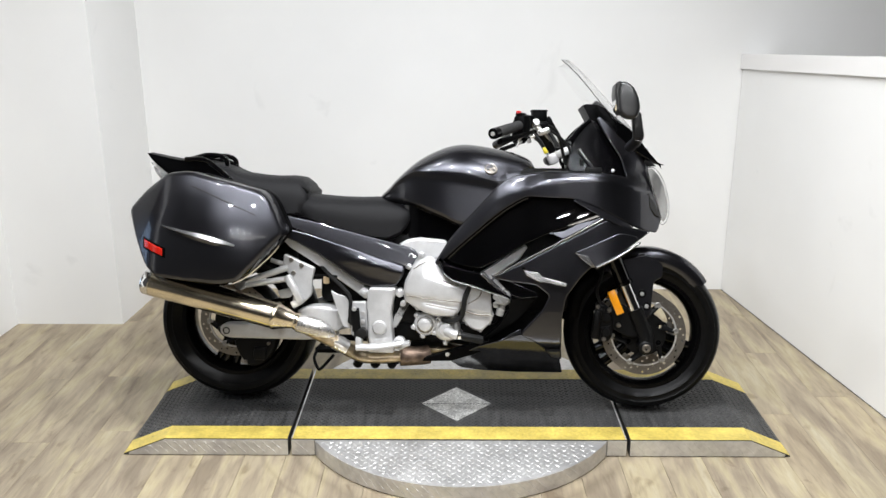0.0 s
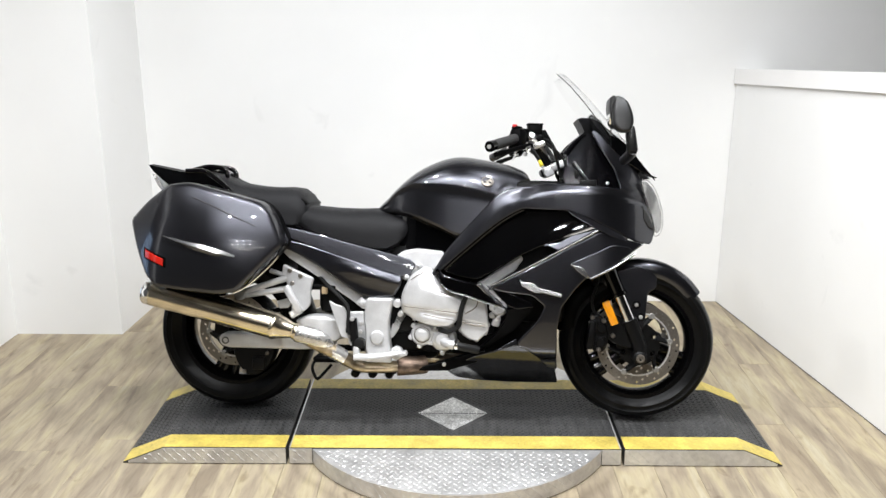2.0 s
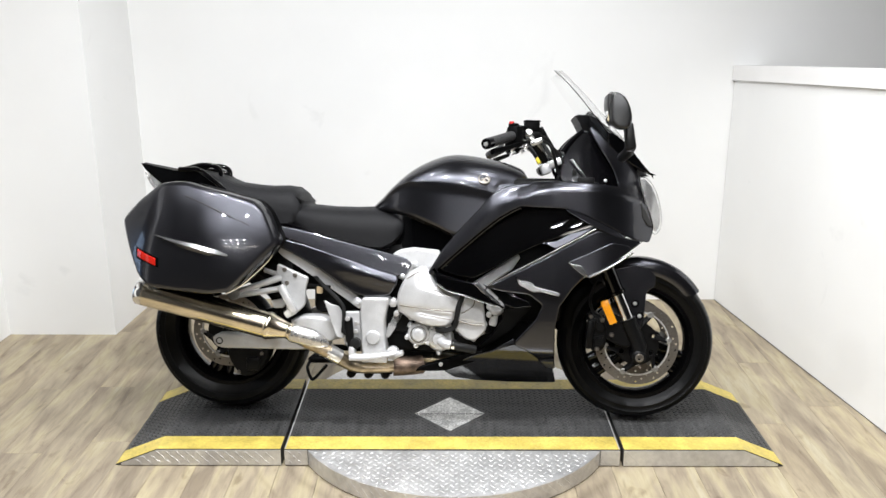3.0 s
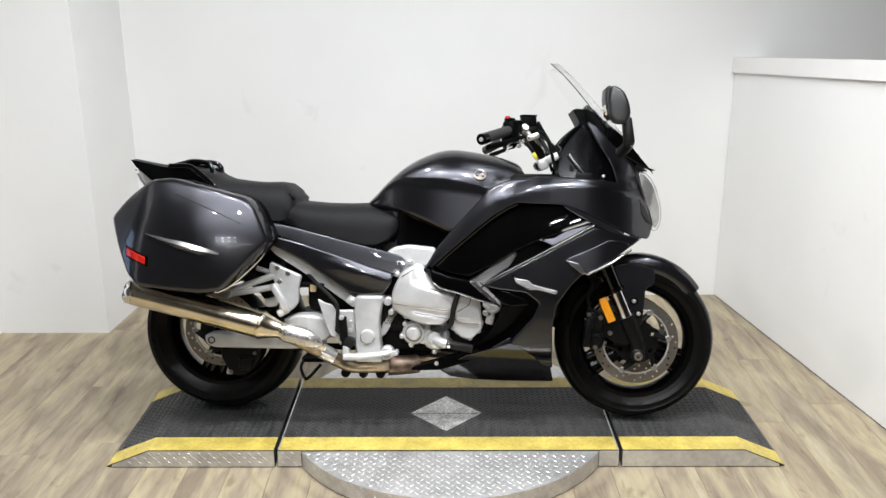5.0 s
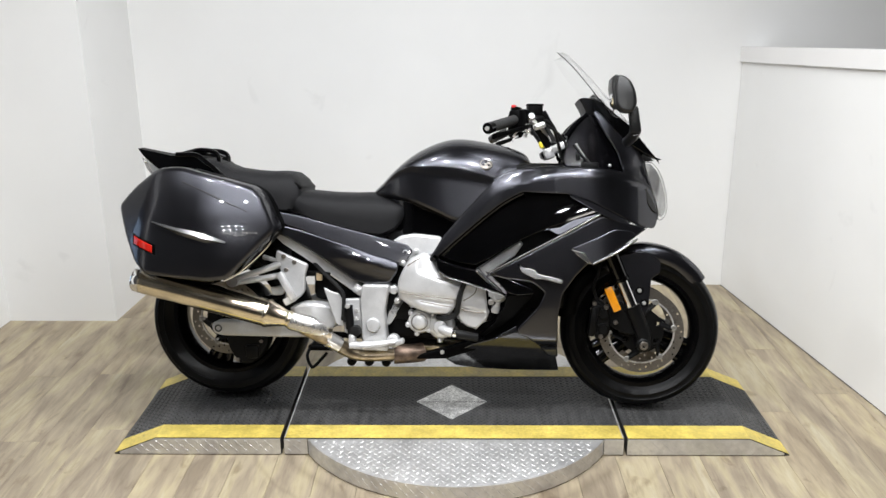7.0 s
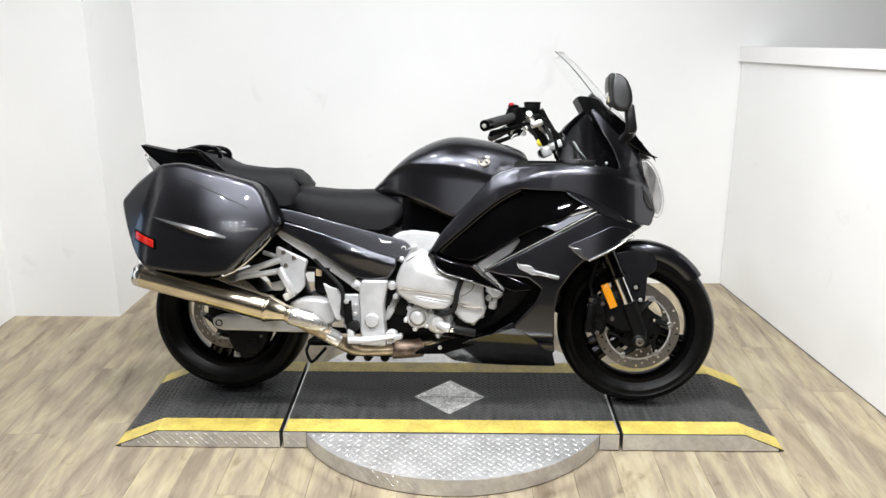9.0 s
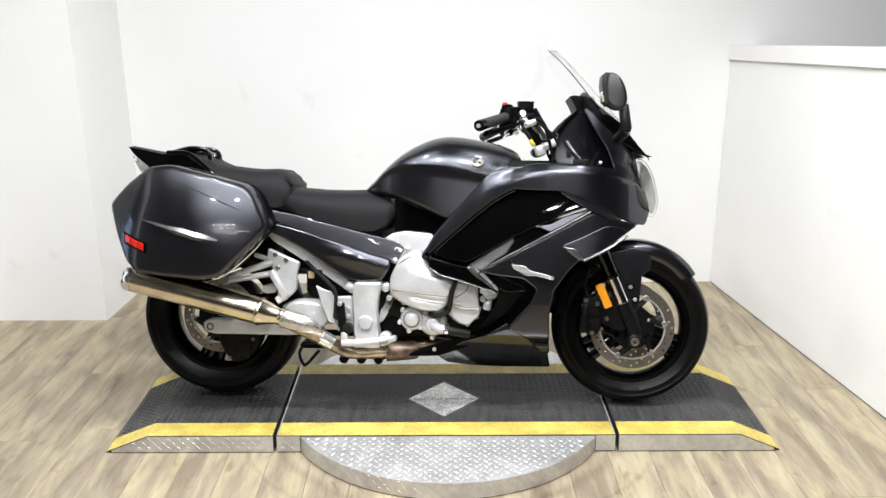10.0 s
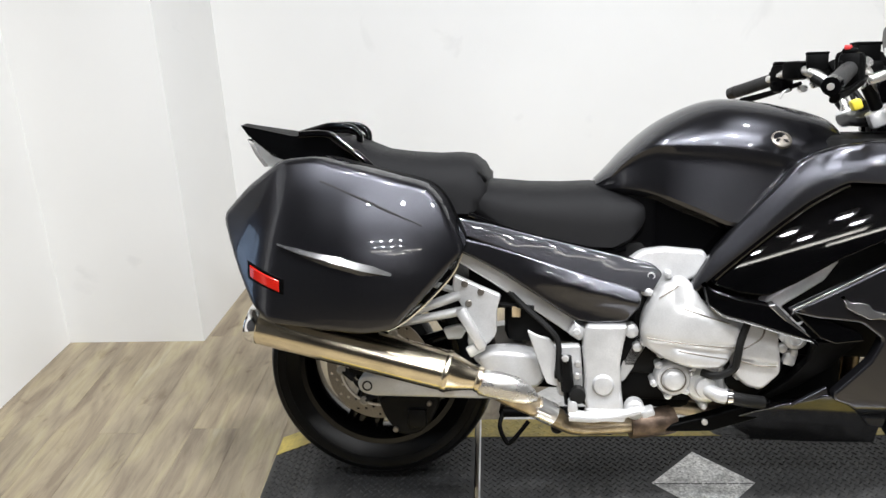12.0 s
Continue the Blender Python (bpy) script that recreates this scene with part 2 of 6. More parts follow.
def plank_material():
    """Greige oak-look vinyl: long grain, yellow streaks, dark knots, one tone a plank, and scuffs in a ring round the
    turntable.
    """
    m = bpy.data.materials.new("oak_look_plank")
    m.use_nodes = True
    t = m.node_tree
    b = t.nodes["Principled BSDF"]
    b.inputs["Specular IOR Level"].default_value = 0.4
    geo = t.nodes.new("ShaderNodeNewGeometry")
    info = t.nodes.new("ShaderNodeObjectInfo")
    off = t.nodes.new("ShaderNodeVectorMath")
    off.operation = "MULTIPLY_ADD"
    comb = t.nodes.new("ShaderNodeCombineXYZ")
    for i in range(3):
        t.links.new(info.outputs["Random"], comb.inputs[i])
    t.links.new(comb.outputs[0], off.inputs[0])
    off.inputs[1].default_value = (37.0, 91.0, 13.0)
    t.links.new(geo.outputs["Position"], off.inputs[2])

    def tex(scale, detail, stretch):
        mp = t.nodes.new("ShaderNodeMapping")
        mp.inputs["Scale"].default_value = stretch
        t.links.new(off.outputs[0], mp.inputs["Vector"])
        n = t.nodes.new("ShaderNodeTexNoise")
        n.inputs["Scale"].default_value, n.inputs["Detail"].default_value, n.inputs["Distortion"].default_value = scale, detail, 0.6
        t.links.new(mp.outputs[0], n.inputs["Vector"])
        return n.outputs["Fac"]

    def ramp(fac, stops):
        r = t.nodes.new("ShaderNodeValToRGB")
        t.links.new(fac, r.inputs[0])
        while len(r.color_ramp.elements) < len(stops):
            r.color_ramp.elements.new(0.5)
        for e, (p, c) in zip(r.color_ramp.elements, stops):
            e.position, e.color = p, (*c, 1)
        return r.outputs[0]

    def mix(kind, fac, a, c):
        x = t.nodes.new("ShaderNodeMix")
        x.data_type, x.blend_type = "RGBA", kind
        if isinstance(fac, float):
            x.inputs["Factor"].default_value = fac
        else:
            t.links.new(fac, x.inputs["Factor"])
        for sock, val in ((x.inputs["A"], a), (x.inputs["B"], c)):
            if isinstance(val, tuple):
                sock.default_value = (*val, 1)
            else:
                t.links.new(val, sock)
        return x.outputs["Result"]

    tone = ramp(tex(4.4, 5, (3.2, 0.55, 1)), ((0.32, (0.212, 0.172, 0.124)), (0.43, (0.275, 0.228, 0.164)), (0.52, (0.328, 0.276, 0.194)), (0.60, (0.372, 0.318, 0.206)), (0.70, (0.405, 0.355, 0.252))))
    grain = ramp(tex(30, 4, (2.6, 0.30, 1)), ((0.30, (0.78, 0.76, 0.74)), (0.55, (1.0, 1.0, 1.0)), (0.8, (1.08, 1.07, 1.03))))
    col = mix("MULTIPLY", 0.8, tone, grain)
    each = ramp(info.outputs["Random"], ((0.0, (0.93, 0.925, 0.92)), (0.5, (1.0, 1.0, 1.0)), (1.0, (1.06, 1.045, 1.0))))
    col = mix("MULTIPLY", 1.0, col, each)
    knots = ramp(tex(11, 3, (1.4, 0.7, 1)), ((0.62, (1.0, 1.0, 1.0)), (0.72, (0.66, 0.62, 0.58))))
    col = mix("MULTIPLY", 0.85, col, knots)
    # scuffs left by the turning platform
    dist = t.nodes.new("ShaderNodeVectorMath")
    dist.operation = "DISTANCE"
    t.links.new(geo.outputs["Position"], dist.inputs[0])
    dist.inputs[1].default_value = (0.02, -0.13, 0.0)
    wob = t.nodes.new("ShaderNodeMath")
    wob.operation = "MULTIPLY_ADD"
    t.links.new(tex(3.0, 3, (1, 1, 1)), wob.inputs[0])
    wob.inputs[1].default_value = 0.10
    t.links.new(dist.outputs["Value"], wob.inputs[2])
    ring = ramp(wob.outputs[0], ((0.70, (1.0, 1.0, 1.0)), (0.735, (0.78, 0.77, 0.76)), (0.765, (1.0, 1.0, 1.0)), (0.84, (1.0, 1.0, 1.0)), (0.855, (0.84, 0.83, 0.82)), (0.87, (1.0, 1.0, 1.0))))
    col = mix("MULTIPLY", 1.0, col, ring)
    t.links.new(col, b.inputs["Base Color"])
    rr = t.nodes.new("ShaderNodeMapRange")
    rr.inputs["To Min"].default_value, rr.inputs["To Max"].default_value = 0.36, 0.62
    t.links.new(tex(4, 3, (1, 1, 1)), rr.inputs["Value"])
    t.links.new(rr.outputs[0], b.inputs["Roughness"])
    bp = t.nodes.new("ShaderNodeBump")
    bp.inputs["Strength"].default_value, bp.inputs["Distance"].default_value = 0.25, 0.001
    t.links.new(tex(60, 3, (3, 0.2, 1)), bp.inputs["Height"])
    t.links.new(bp.outputs[0], b.inputs["Normal"])
    return m


PLANK = plank_material()

# ---------------------------------------------------------------- building helpers


FACING = {}


def key(co):
    return (round(co.x, 4), round(co.y, 4), round(co.z, 4))


def finish(bm, name, material, smooth=True, angle=40):
    me = bpy.data.meshes.new(name)
    bmesh.ops.remove_doubles(bm, verts=bm.verts, dist=1e-5)
    bmesh.ops.recalc_face_normals(bm, faces=bm.faces)
    if smooth:
        for f in bm.faces:
            f.smooth = True
        for e in bm.edges:
            if len(e.link_faces) == 2 and e.calc_face_angle(0) > radians(angle):
                e.smooth = False
    bm.to_mesh(me)
    bm.free()
    me.materials.append(material)
    if FACING:
        # moulded panels take the normals of the shape they follow
        normals = [Vector(c.vector) for c in me.corner_normals]
        for f in me.polygons:
            for li in f.loop_indices:
                n = FACING.get(key(me.vertices[me.loops[li].vertex_index].co))
                if n and n.dot(f.normal) > 0.45:
                    normals[li] = n
        me.normals_split_custom_set(normals)
        FACING.clear()
    return me


def part(name, bm, material, parent, label="", smooth=True, angle=40):
    ob = new(name, finish(bm, name, material, smooth, angle))
    if parent.parent and parent.parent.parent:
        parent = parent.parent
    ob.parent = parent
    if label:
        tagged(ob, label)
    return ob


def thing(name, bm, material, label, category, group="", kind="", smooth=True):
    return tagged(new(name, finish(bm, name, material, smooth)), label, category, group, kind)


def box(bm, c, s, m=None, bevel=0.0, taper=1.0):
    """A box of size s centred at c, turned by m, with bevelled edges; taper scales its top."""
    made = bmesh.ops.create_cube(bm, size=1.0)["verts"]
    for v in made:
        k = taper if v.co.z > 0 else 1.0
        v.co = Vector((v.co.x * s[0] * k, v.co.y * s[1] * k, v.co.z * s[2]))
    if bevel:
        es = list({e for v in made for e in v.link_edges})
        r = bmesh.ops.bevel(bm, geom=es, offset=bevel, segments=2, affect="EDGES", profile=0.5)
        made = list({v for f in r["faces"] for v in f.verts} | {v for v in made if v.is_valid})
    mm = Matrix.Translation(c) @ (m or Matrix())
    for v in made:
        v.co = mm @ v.co
    return made


def skin(bm, rings, cap=True, loop=False):
    """Joins rings of equal length with quads."""
    vs = [[bm.verts.new(p) for p in ring] for ring in rings]
    n = len(vs[0])
    pairs = list(zip(vs, vs[1:])) + ([(vs[-1], vs[0])] if loop else [])
    for a, b in pairs:
        for i in range(n):
            j = (i + 1) % n
            bm.faces.new((a[i], a[j], b[j], b[i]))
    if cap and not loop:
        bm.faces.new(vs[0][::-1])
        bm.faces.new(vs[-1])
    return vs


def lathe(bm, c, profile, axis="y", n=40, cap=True, m=None):
    """Turns (radius, offset) pairs round an axis through c."""
    rings = []
    for r, o in profile:
        ring = []
        for i in range(n):
            a = 2 * math.pi * i / n
            p = Vector((r * math.cos(a), o, r * math.sin(a)))
            if axis == "z":
                p = Vector((p.x, p.z, o))
            if axis == "x":
                p = Vector((o, p.x, p.z))
            if m:
                p = m @ p
            ring.append(p + Vector(c))
        rings.append(ring)
    skin(bm, rings, cap)


def spline(pts, per=6):
    """Catmull-Rom through points."""
    p = [Vector(x) for x in pts]
    if len(p) < 3:
        return p
    q = [2 * p[0] - p[1]] + p + [2 * p[-1] - p[-2]]
    out = []
    for i in range(1, len(q) - 2):
        for k in range(per):
            s = k / per
            a, b, c, d = q[i - 1:i + 3]
            out.append(0.5 * (2 * b + (c - a) * s + (2 * a - 5 * b + 4 * c - d) * s * s + (3 * b - a - 3 * c + d) * s ** 3))
    return out + [p[-1]]


def tube(bm, pts, radius, n=10, per=5, flat=1.0, smooth_path=True):
    """A tube along points; radius a number or one for each end; flat squeezes it sideways."""
    path = spline(pts, per) if smooth_path else [Vector(x) for x in pts]
    rings, up = [], None
    for i, p in enumerate(path):
        d = (path[min(i + 1, len(path) - 1)] - path[max(i - 1, 0)]).normalized()
        if up is None:
            up = d.orthogonal().normalized()
        side = d.cross(up).normalized()
        up = side.cross(d).normalized()
        k = i / max(1, len(path) - 1)
        r = radius if isinstance(radius, (int, float)) else radius[0] + (radius[1] - radius[0]) * k
        rings.append([p + r * (math.cos(2 * math.pi * j / n) * up + flat * math.sin(2 * math.pi * j / n) * side) for j in range(n)])
    skin(bm, rings)


def rounded(pts, times=2, keep=()):
    """Cuts a closed outline's corners, but for those in keep."""
    pts = [(p[0], p[1], i in keep) for i, p in enumerate(pts)]
    for _ in range(times):
        out = []
        for i, p in enumerate(pts):
            a, b = pts[i - 1], pts[(i + 1) % len(pts)]
            if p[2]:
                out.append(p)
                continue
            k = 0.25
            out.append((p[0] + (a[0] - p[0]) * k, p[1] + (a[1] - p[1]) * k, False))
            out.append((p[0] + (b[0] - p[0]) * k, p[1] + (b[1] - p[1]) * k, False))
        pts = out
    return [(p[0], p[1]) for p in pts]


def filleted(pts, r, n=4):
    """Rounds a closed outline's corners by a radius of about r, and keeps its edges straight."""
    out = []
    for i, p in enumerate(pts):
        p, a, b = Vector(p), Vector(pts[i - 1]), Vector(pts[(i + 1) % len(pts)])
        la, lb = (a - p).length, (b - p).length
        p0, p1 = p + (a - p) * min(0.45, r / la), p + (b - p) * min(0.45, r / lb)
        for k in range(n + 1):
            s = k / n
            q = (1 - s) ** 2 * p0 + 2 * s * (1 - s) * p + s * s * p1
            out.append((q.x, q.y))
    return out


def edge_distance(p, pts):
    """Distance to a closed outline, and the way to its nearest point."""
    best, way = 9.0, (0.0, 0.0)
    for i in range(len(pts)):
        ax, ay = pts[i - 1]
        bx, by = pts[i]
        dx, dy = bx - ax, by - ay
        s = dx * dx + dy * dy
        k = 0 if s == 0 else max(0, min(1, ((p[0] - ax) * dx + (p[1] - ay) * dy) / s))
        qx, qy = ax + k * dx - p[0], ay + k * dy - p[1]
        d = math.hypot(qx, qy)
        if d < best:
            best, way = d, (qx, qy)
    return best, way


def panel(bm, pts, out, thick=0.02, soft=0.01, step=0.03, side=1, round_times=2, keep=(), fillet=0.0):
    """A shell in the side view: outline pts (forward, up); out(u, w) is how far it stands out sideways; its rim is rounded by soft and goes in by thick."""
    pts = filleted(pts, fillet) if fillet else rounded(pts, round_times, keep)
    tmp = bmesh.new()
    tmp.faces.new([tmp.verts.new((u, 0, w)) for u, w in pts])
    for w in (soft * 0.25, soft * 0.35, soft * 0.6):
        big = max(tmp.faces, key=lambda f: f.calc_area())
        bmesh.ops.inset_region(tmp, faces=[big], thickness=w, use_even_offset=True, use_boundary=True)
    us, ws = [p[0] for p in pts], [p[1] for p in pts]
    for lo, hi, no in ((min(us), max(us), (1, 0, 0)), (min(ws), max(ws), (0, 0, 1))):
        k = lo + step / 2
        while k < hi:
            bmesh.ops.bisect_plane(tmp, geom=list(tmp.verts) + list(tmp.edges) + list(tmp.faces), plane_co=Vector(no) * k, plane_no=no, dist=1e-6)
            k += step
    for v in tmp.verts:
        u, w = v.co.x, v.co.z
        d, way = edge_distance((u, w), pts)
        drop, fall = 0.0, 0.0
        rim_w = soft * 0.8
        if soft and d < rim_w:
            k = 1 - d / rim_w
            drop = rim_w * (1 - math.sqrt(max(0.0, 1 - k * k)))
            k = min(k, 0.97)
            fall = k / math.sqrt(1 - k * k)
        v.co.y = -side * (out(u, w) - drop)
        if d > 2e-4:
            e = 0.002
            gu = (out(u + e, w) - out(u - e, w)) / (2 * e) - fall * way[0] / d
            gw = (out(u, w + e) - out(u, w - e)) / (2 * e) - fall * way[1] / d
            FACING[key(v.co)] = Vector((-gu, -side, -gw)).normalized()
    rim = [e for e in tmp.edges if e.is_boundary]
    ex = bmesh.ops.extrude_edge_only(tmp, edges=rim)["geom"]
    for v in ex:
        if isinstance(v, bmesh.types.BMVert):
            v.co.y += side * thick
    back = [e for e in tmp.edges if e.is_boundary]
    bmesh.ops.triangle_fill(tmp, use_beauty=True, edges=back)
    me = bpy.data.meshes.new("tmp")
    tmp.to_mesh(me)
    tmp.free()
    bm.from_mesh(me)
    bpy.data.meshes.remove(me)


def flat(v0, du=0.0, dw=0.0, u0=0.0, w0=0.0):
    return lambda u, w: v0 + du * (u - u0) + dw * (w - w0)


def hull(bm, sections, power=2.4, n=18, under=0.02):
    """A body lofted along the bike: sections (u, top, rim height, half width), closed below the rim."""
    rings = []
    for u, wt, wb, hw in sections:
        ring = []
        for i in range(n + 1):
            a = math.pi * i / n
            c, s = math.cos(a), math.sin(a)
            ring.append(Vector((u, hw * math.copysign(abs(c) ** (2 / power), c), wb + (wt - wb) * abs(s) ** (2 / power))))
        ring += [Vector((u, -hw * 0.85, wb - under)), Vector((u, hw * 0.85, wb - under))]
        rings.append(ring)
    skin(bm, rings)


def bolt(bm, c, r=0.008, h=0.006, side=1):
    lathe(bm, c, [(r, side * 0.004), (r, -side * h * 0.6), (r * 0.75, -side * h), (0.3 * r, -side * h * 1.02)], n=10)


# ---------------------------------------------------------------- the room
def wall(name, a, b, z0, z1, thick, label, material=WALL, out=1):
    """A wall from a to b in plan; thick to its left (out=1) or right."""
    a, b = Vector((*a, 0)), Vector((*b, 0))
    n = Vector((-(b - a).y, (b - a).x, 0)).normalized() * thick * out
    bm = bmesh.new()
    skin(bm, [[Vector((p.x, p.y, z)) for p in (a, b, b + n, a + n)] for z in (z0, z1)])
    return thing(name, bm, material, label, "wall", kind="structure", smooth=False)


BACK_Y = 1.36
wall("wall_north", (-2.6, BACK_Y), (4.4, BACK_Y), 0, CEIL, 0.12, "smooth white painted back wall")
# boxed-out corner beside the left wall
bm = bmesh.new()
skin(bm, [[Vector((x, y, z)) for x, y in ((-2.228, 0.822), (-1.687, 0.822), (-1.655, BACK_Y), (-2.20, BACK_Y))] for z in (0, CEIL)])
thing("wall_pilaster", bm, WALL, "white boxed-out wall corner standing on the floor", "wall", kind="structure", smooth=False)
wall("wall_west", (-2.3307, -1.30), (-2.20, 1.36), 0, CEIL, 0.12, "white painted side wall with a grille on it")
# far walls are added out of view, dark so the paintwork reflects black
wall("wall_west_far", (-2.66, -8.0), (-2.3307, -1.30), 0, CEIL, 0.12, "plain dark side wall added out of view", FARWALL)
wall("wall_south", (4.4, -8.0), (-2.9, -8.0), 0, CEIL, 0.12, "plain dark wall added out of view to close the room", FARWALL)
wall("wall_east", (4.4, BACK_Y), (4.4, -8.0), 0, CEIL, 0.12, "plain dark unseen wall added beyond the partition", FARWALL)
# half-height partition with a capping board
P0, P1 = Vector((1.505, 1.355)), Vector((1.7537, -0.45))
bm = bmesh.new()
for wdt, z0a, z1a, z0b, z1b, o in ((0.11, 0.0, 1.224, 0.0, 1.345, 0.0),):
    rings = []
    for p, z0, z1 in ((P0, z0a, z1a), (P1, z0b, z1b)):
        rings.append([Vector((p.x, p.y, z0)), Vector((p.x + wdt, p.y, z0)), Vector((p.x + wdt, p.y, z1)), Vector((p.x, p.y, z1))])
    skin(bm, rings)
thing("wall_partition", bm, WALL, "white half-height partition wall with a capping board", "wall", kind="structure", smooth=False)
# no board: a dark strip drawn for the shadow gap under the partition
bm = bmesh.new()
skin(bm, [[Vector((p.x - 0.002, p.y, 0.001)), Vector((p.x + 0.004, p.y, 0.001)), Vector((p.x + 0.004, p.y, 0.0035)), Vector((p.x - 0.002, p.y, 0.0035))] for p in (P0 + Vector((0, -0.003)), P1 + Vector((0, 0.002)))])
thing("baseboard", bm, GAP, "thin dark strip drawn for the shadow gap at the foot of the partition", "baseboard", kind="structure", smooth=False)
bm = bmesh.new()
rings = []
for p, z0, z1 in ((P0 + Vector((0, -0.003)), 1.226, 1.302), (P1 + Vector((0, -0.003)), 1.347, 1.423)):
    rings.append([Vector((p.x - 0.014, p.y, z0)), Vector((p.x + 0.125, p.y, z0)), Vector((p.x + 0.125, p.y, z1)), Vector((p.x - 0.014, p.y, z1))])
skin(bm, rings)
thing("trim", bm, TRIM, "white painted capping board along the partition", "trim", kind="structure", smooth=False)
# unseen ceiling, added to close the room and kept dark in reflections
bm = bmesh.new()
skin(bm, [[Vector((x, y, z)) for x, y in ((-3.0, -8.1), (4.5, -8.1), (4.5, 1.48), (-3.0, 1.48))] for z in (CEIL, CEIL + 0.1)])
thing("ceiling", bm, CEILING, "plain dark ceiling added out of view", "ceiling", kind="structure", smooth=False)
bm = bmesh.new()
skin(bm, [[Vector((x, y, z)) for x, y in ((-3.0, -8.1), (4.5, -8.1), (4.5, 1.48), (-3.0, 1.48))] for z in (-0.12, -0.006)])
floor_slab = thing("floor", bm, GAP, "oak-look vinyl plank floor in pale greige", "floor", kind="structure", smooth=False)

# ---------------------------------------------------------------- turning platform
TOP = 0.068          # deck height
YF, YB = -0.445, 0.150
XC, YC, RAD = 0.018, -0.130, 0.620


def prism(bm, pts, z0, z1):
    skin(bm, [[Vector((x, y, z)) for x, y in pts] for z in (z0, z1)])


def lugs(bm, inside, x0, x1, y0, y1, pitch, place, long=0.0105, wide=0.0034, high=0.0016, turn=None):
    """Raised diamond-plate lugs, turned by turns one way and the other. place(x, y) gives the point and the two directions along the plate."""
    i, y = 0, y0
    while y < y1:
        j, x = 0, x0 + (pitch / 2 if i % 2 else 0)
        while x < x1:
            if inside(x, y):
                p, ex, ey, ez = place(x, y)
                a = radians(turn if turn is not None else (45 if i % 2 else -45))
                d = math.cos(a) * ex + math.sin(a) * ey
                s = ez.cross(d)
                ring = [bm.verts.new(p + d * long), bm.verts.new(p + s * wide), bm.verts.new(p - d * long), bm.verts.new(p - s * wide)]
                t0, t1 = bm.verts.new(p + d * long * 0.45 + ez * high), bm.verts.new(p - d * long * 0.45 + ez * high)
                bm.faces.new((ring[0], ring[1], t0))
                bm.faces.new((ring[1], t1, t0))
                bm.faces.new((ring[1], ring[2], t1))
                bm.faces.new((ring[2], ring[3], t1))
                bm.faces.new((ring[3], t0, t1))
                bm.faces.new((ring[3], ring[0], t0))
            x += pitch
            j += 1
        y += pitch / 2
        i += 1


def raw_part(name, bm, material, parent, label="", kind=""):
    """For many small pieces in one mesh, as they are."""
    me = bpy.data.meshes.new(name)
    bm.to_mesh(me)
    bm.free()
    me.materials.append(material)
    ob = new(name, me)
    ob.parent = parent
    return tagged(ob, label, kind=kind)


X3, Y3, Z3 = Vector((1, 0, 0)), Vector((0, 1, 0)), Vector((0, 0, 1))
DIA = (0.004, -0.165, 0.137, 0.142)      # emblem centre and half lengths
STRIPE = 0.092


def in_emblem(x, y, grow=0.0):
    return abs(x - DIA[0]) / (DIA[2] + grow) + abs(y - DIA[1]) / (DIA[3] + grow) < 1


turntable = tagged(new("turntable_platform"), "black diamond-plate turntable deck with yellow edges and aluminium disc", "platform")
XL, XR = -0.602, 0.624
bm = bmesh.new()
prism(bm, [(XL, YF), (XR, YF), (XR, YB), (XL, YB)], 0.004, TOP)
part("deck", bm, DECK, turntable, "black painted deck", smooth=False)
bm = bmesh.new()
lugs(bm, lambda x, y: not in_emblem(x, y, 0.012), XL + 0.02, XR - 0.015, YF + STRIPE + 0.008, YB - STRIPE, 0.024, lambda x, y: (Vector((x, y, TOP)), X3, Y3, Z3), 0.0095, 0.0032, 0.0026)
raw_part("tread", bm, DECK, turntable, "raised black tread lugs", "stuff")
for y0 in (YF + 0.001, YB - STRIPE - 0.001):
    bm = bmesh.new()
    prism(bm, [(XL + 0.002, y0), (XR - 0.002, y0), (XR - 0.002, y0 + STRIPE), (XL + 0.002, y0 + STRIPE)], TOP - 0.001, TOP + 0.0012)
    stripe = part("stripe", bm, YELLOW, turntable, "yellow edge stripe", smooth=False)
    bm = bmesh.new()
    lugs(bm, lambda x, y: True, XL + 0.02, XR - 0.015, y0 + 0.012, y0 + STRIPE - 0.008, 0.032, lambda x, y: (Vector((x, y, TOP + 0.0012)), X3, Y3, Z3), high=0.001)
    raw_part("stripe_tread", bm, YELLOW, stripe, "", "stuff")
bm = bmesh.new()
prism(bm, [(DIA[0] - DIA[2], DIA[1]), (DIA[0], DIA[1] - DIA[3]), (DIA[0] + DIA[2], DIA[1]), (DIA[0], DIA[1] + DIA[3])], TOP - 0.001, TOP + 0.0012)
emblem = part("emblem", bm, SCRATCHED, turntable, "bare aluminium diamond emblem", smooth=False)
bm = bmesh.new()
lugs(bm, lambda x, y: in_emblem(x, y, -0.02), -0.14, 0.14, -0.31, -0.02, 0.032, lambda x, y: (Vector((x, y, TOP + 0.0012)), X3, Y3, Z3), high=0.0010)
raw_part("emblem_tread", bm, SCRATCHED, emblem, "", "stuff")
bm = bmesh.new()
box(bm, (DIA[0], DIA[1] - 0.004, TOP + 0.0013), (2 * DIA[2] - 0.012, 0.0028, 0.0008))
part("seam", bm, GAP, turntable, "dark seam across the emblem", smooth=False)
# thin bright edge bars along the seams of the deck
for x0 in (XL + 0.003, XR - 0.003):
    bm = bmesh.new()
    box(bm, (x0, (YF + YB) / 2, TOP + 0.0008), (0.005, YB - YF - 0.006, 0.003), None, 0.001)
    part("edge_bar", bm, ALU, turntable, "thin bright edge bar along the seam", smooth=False)
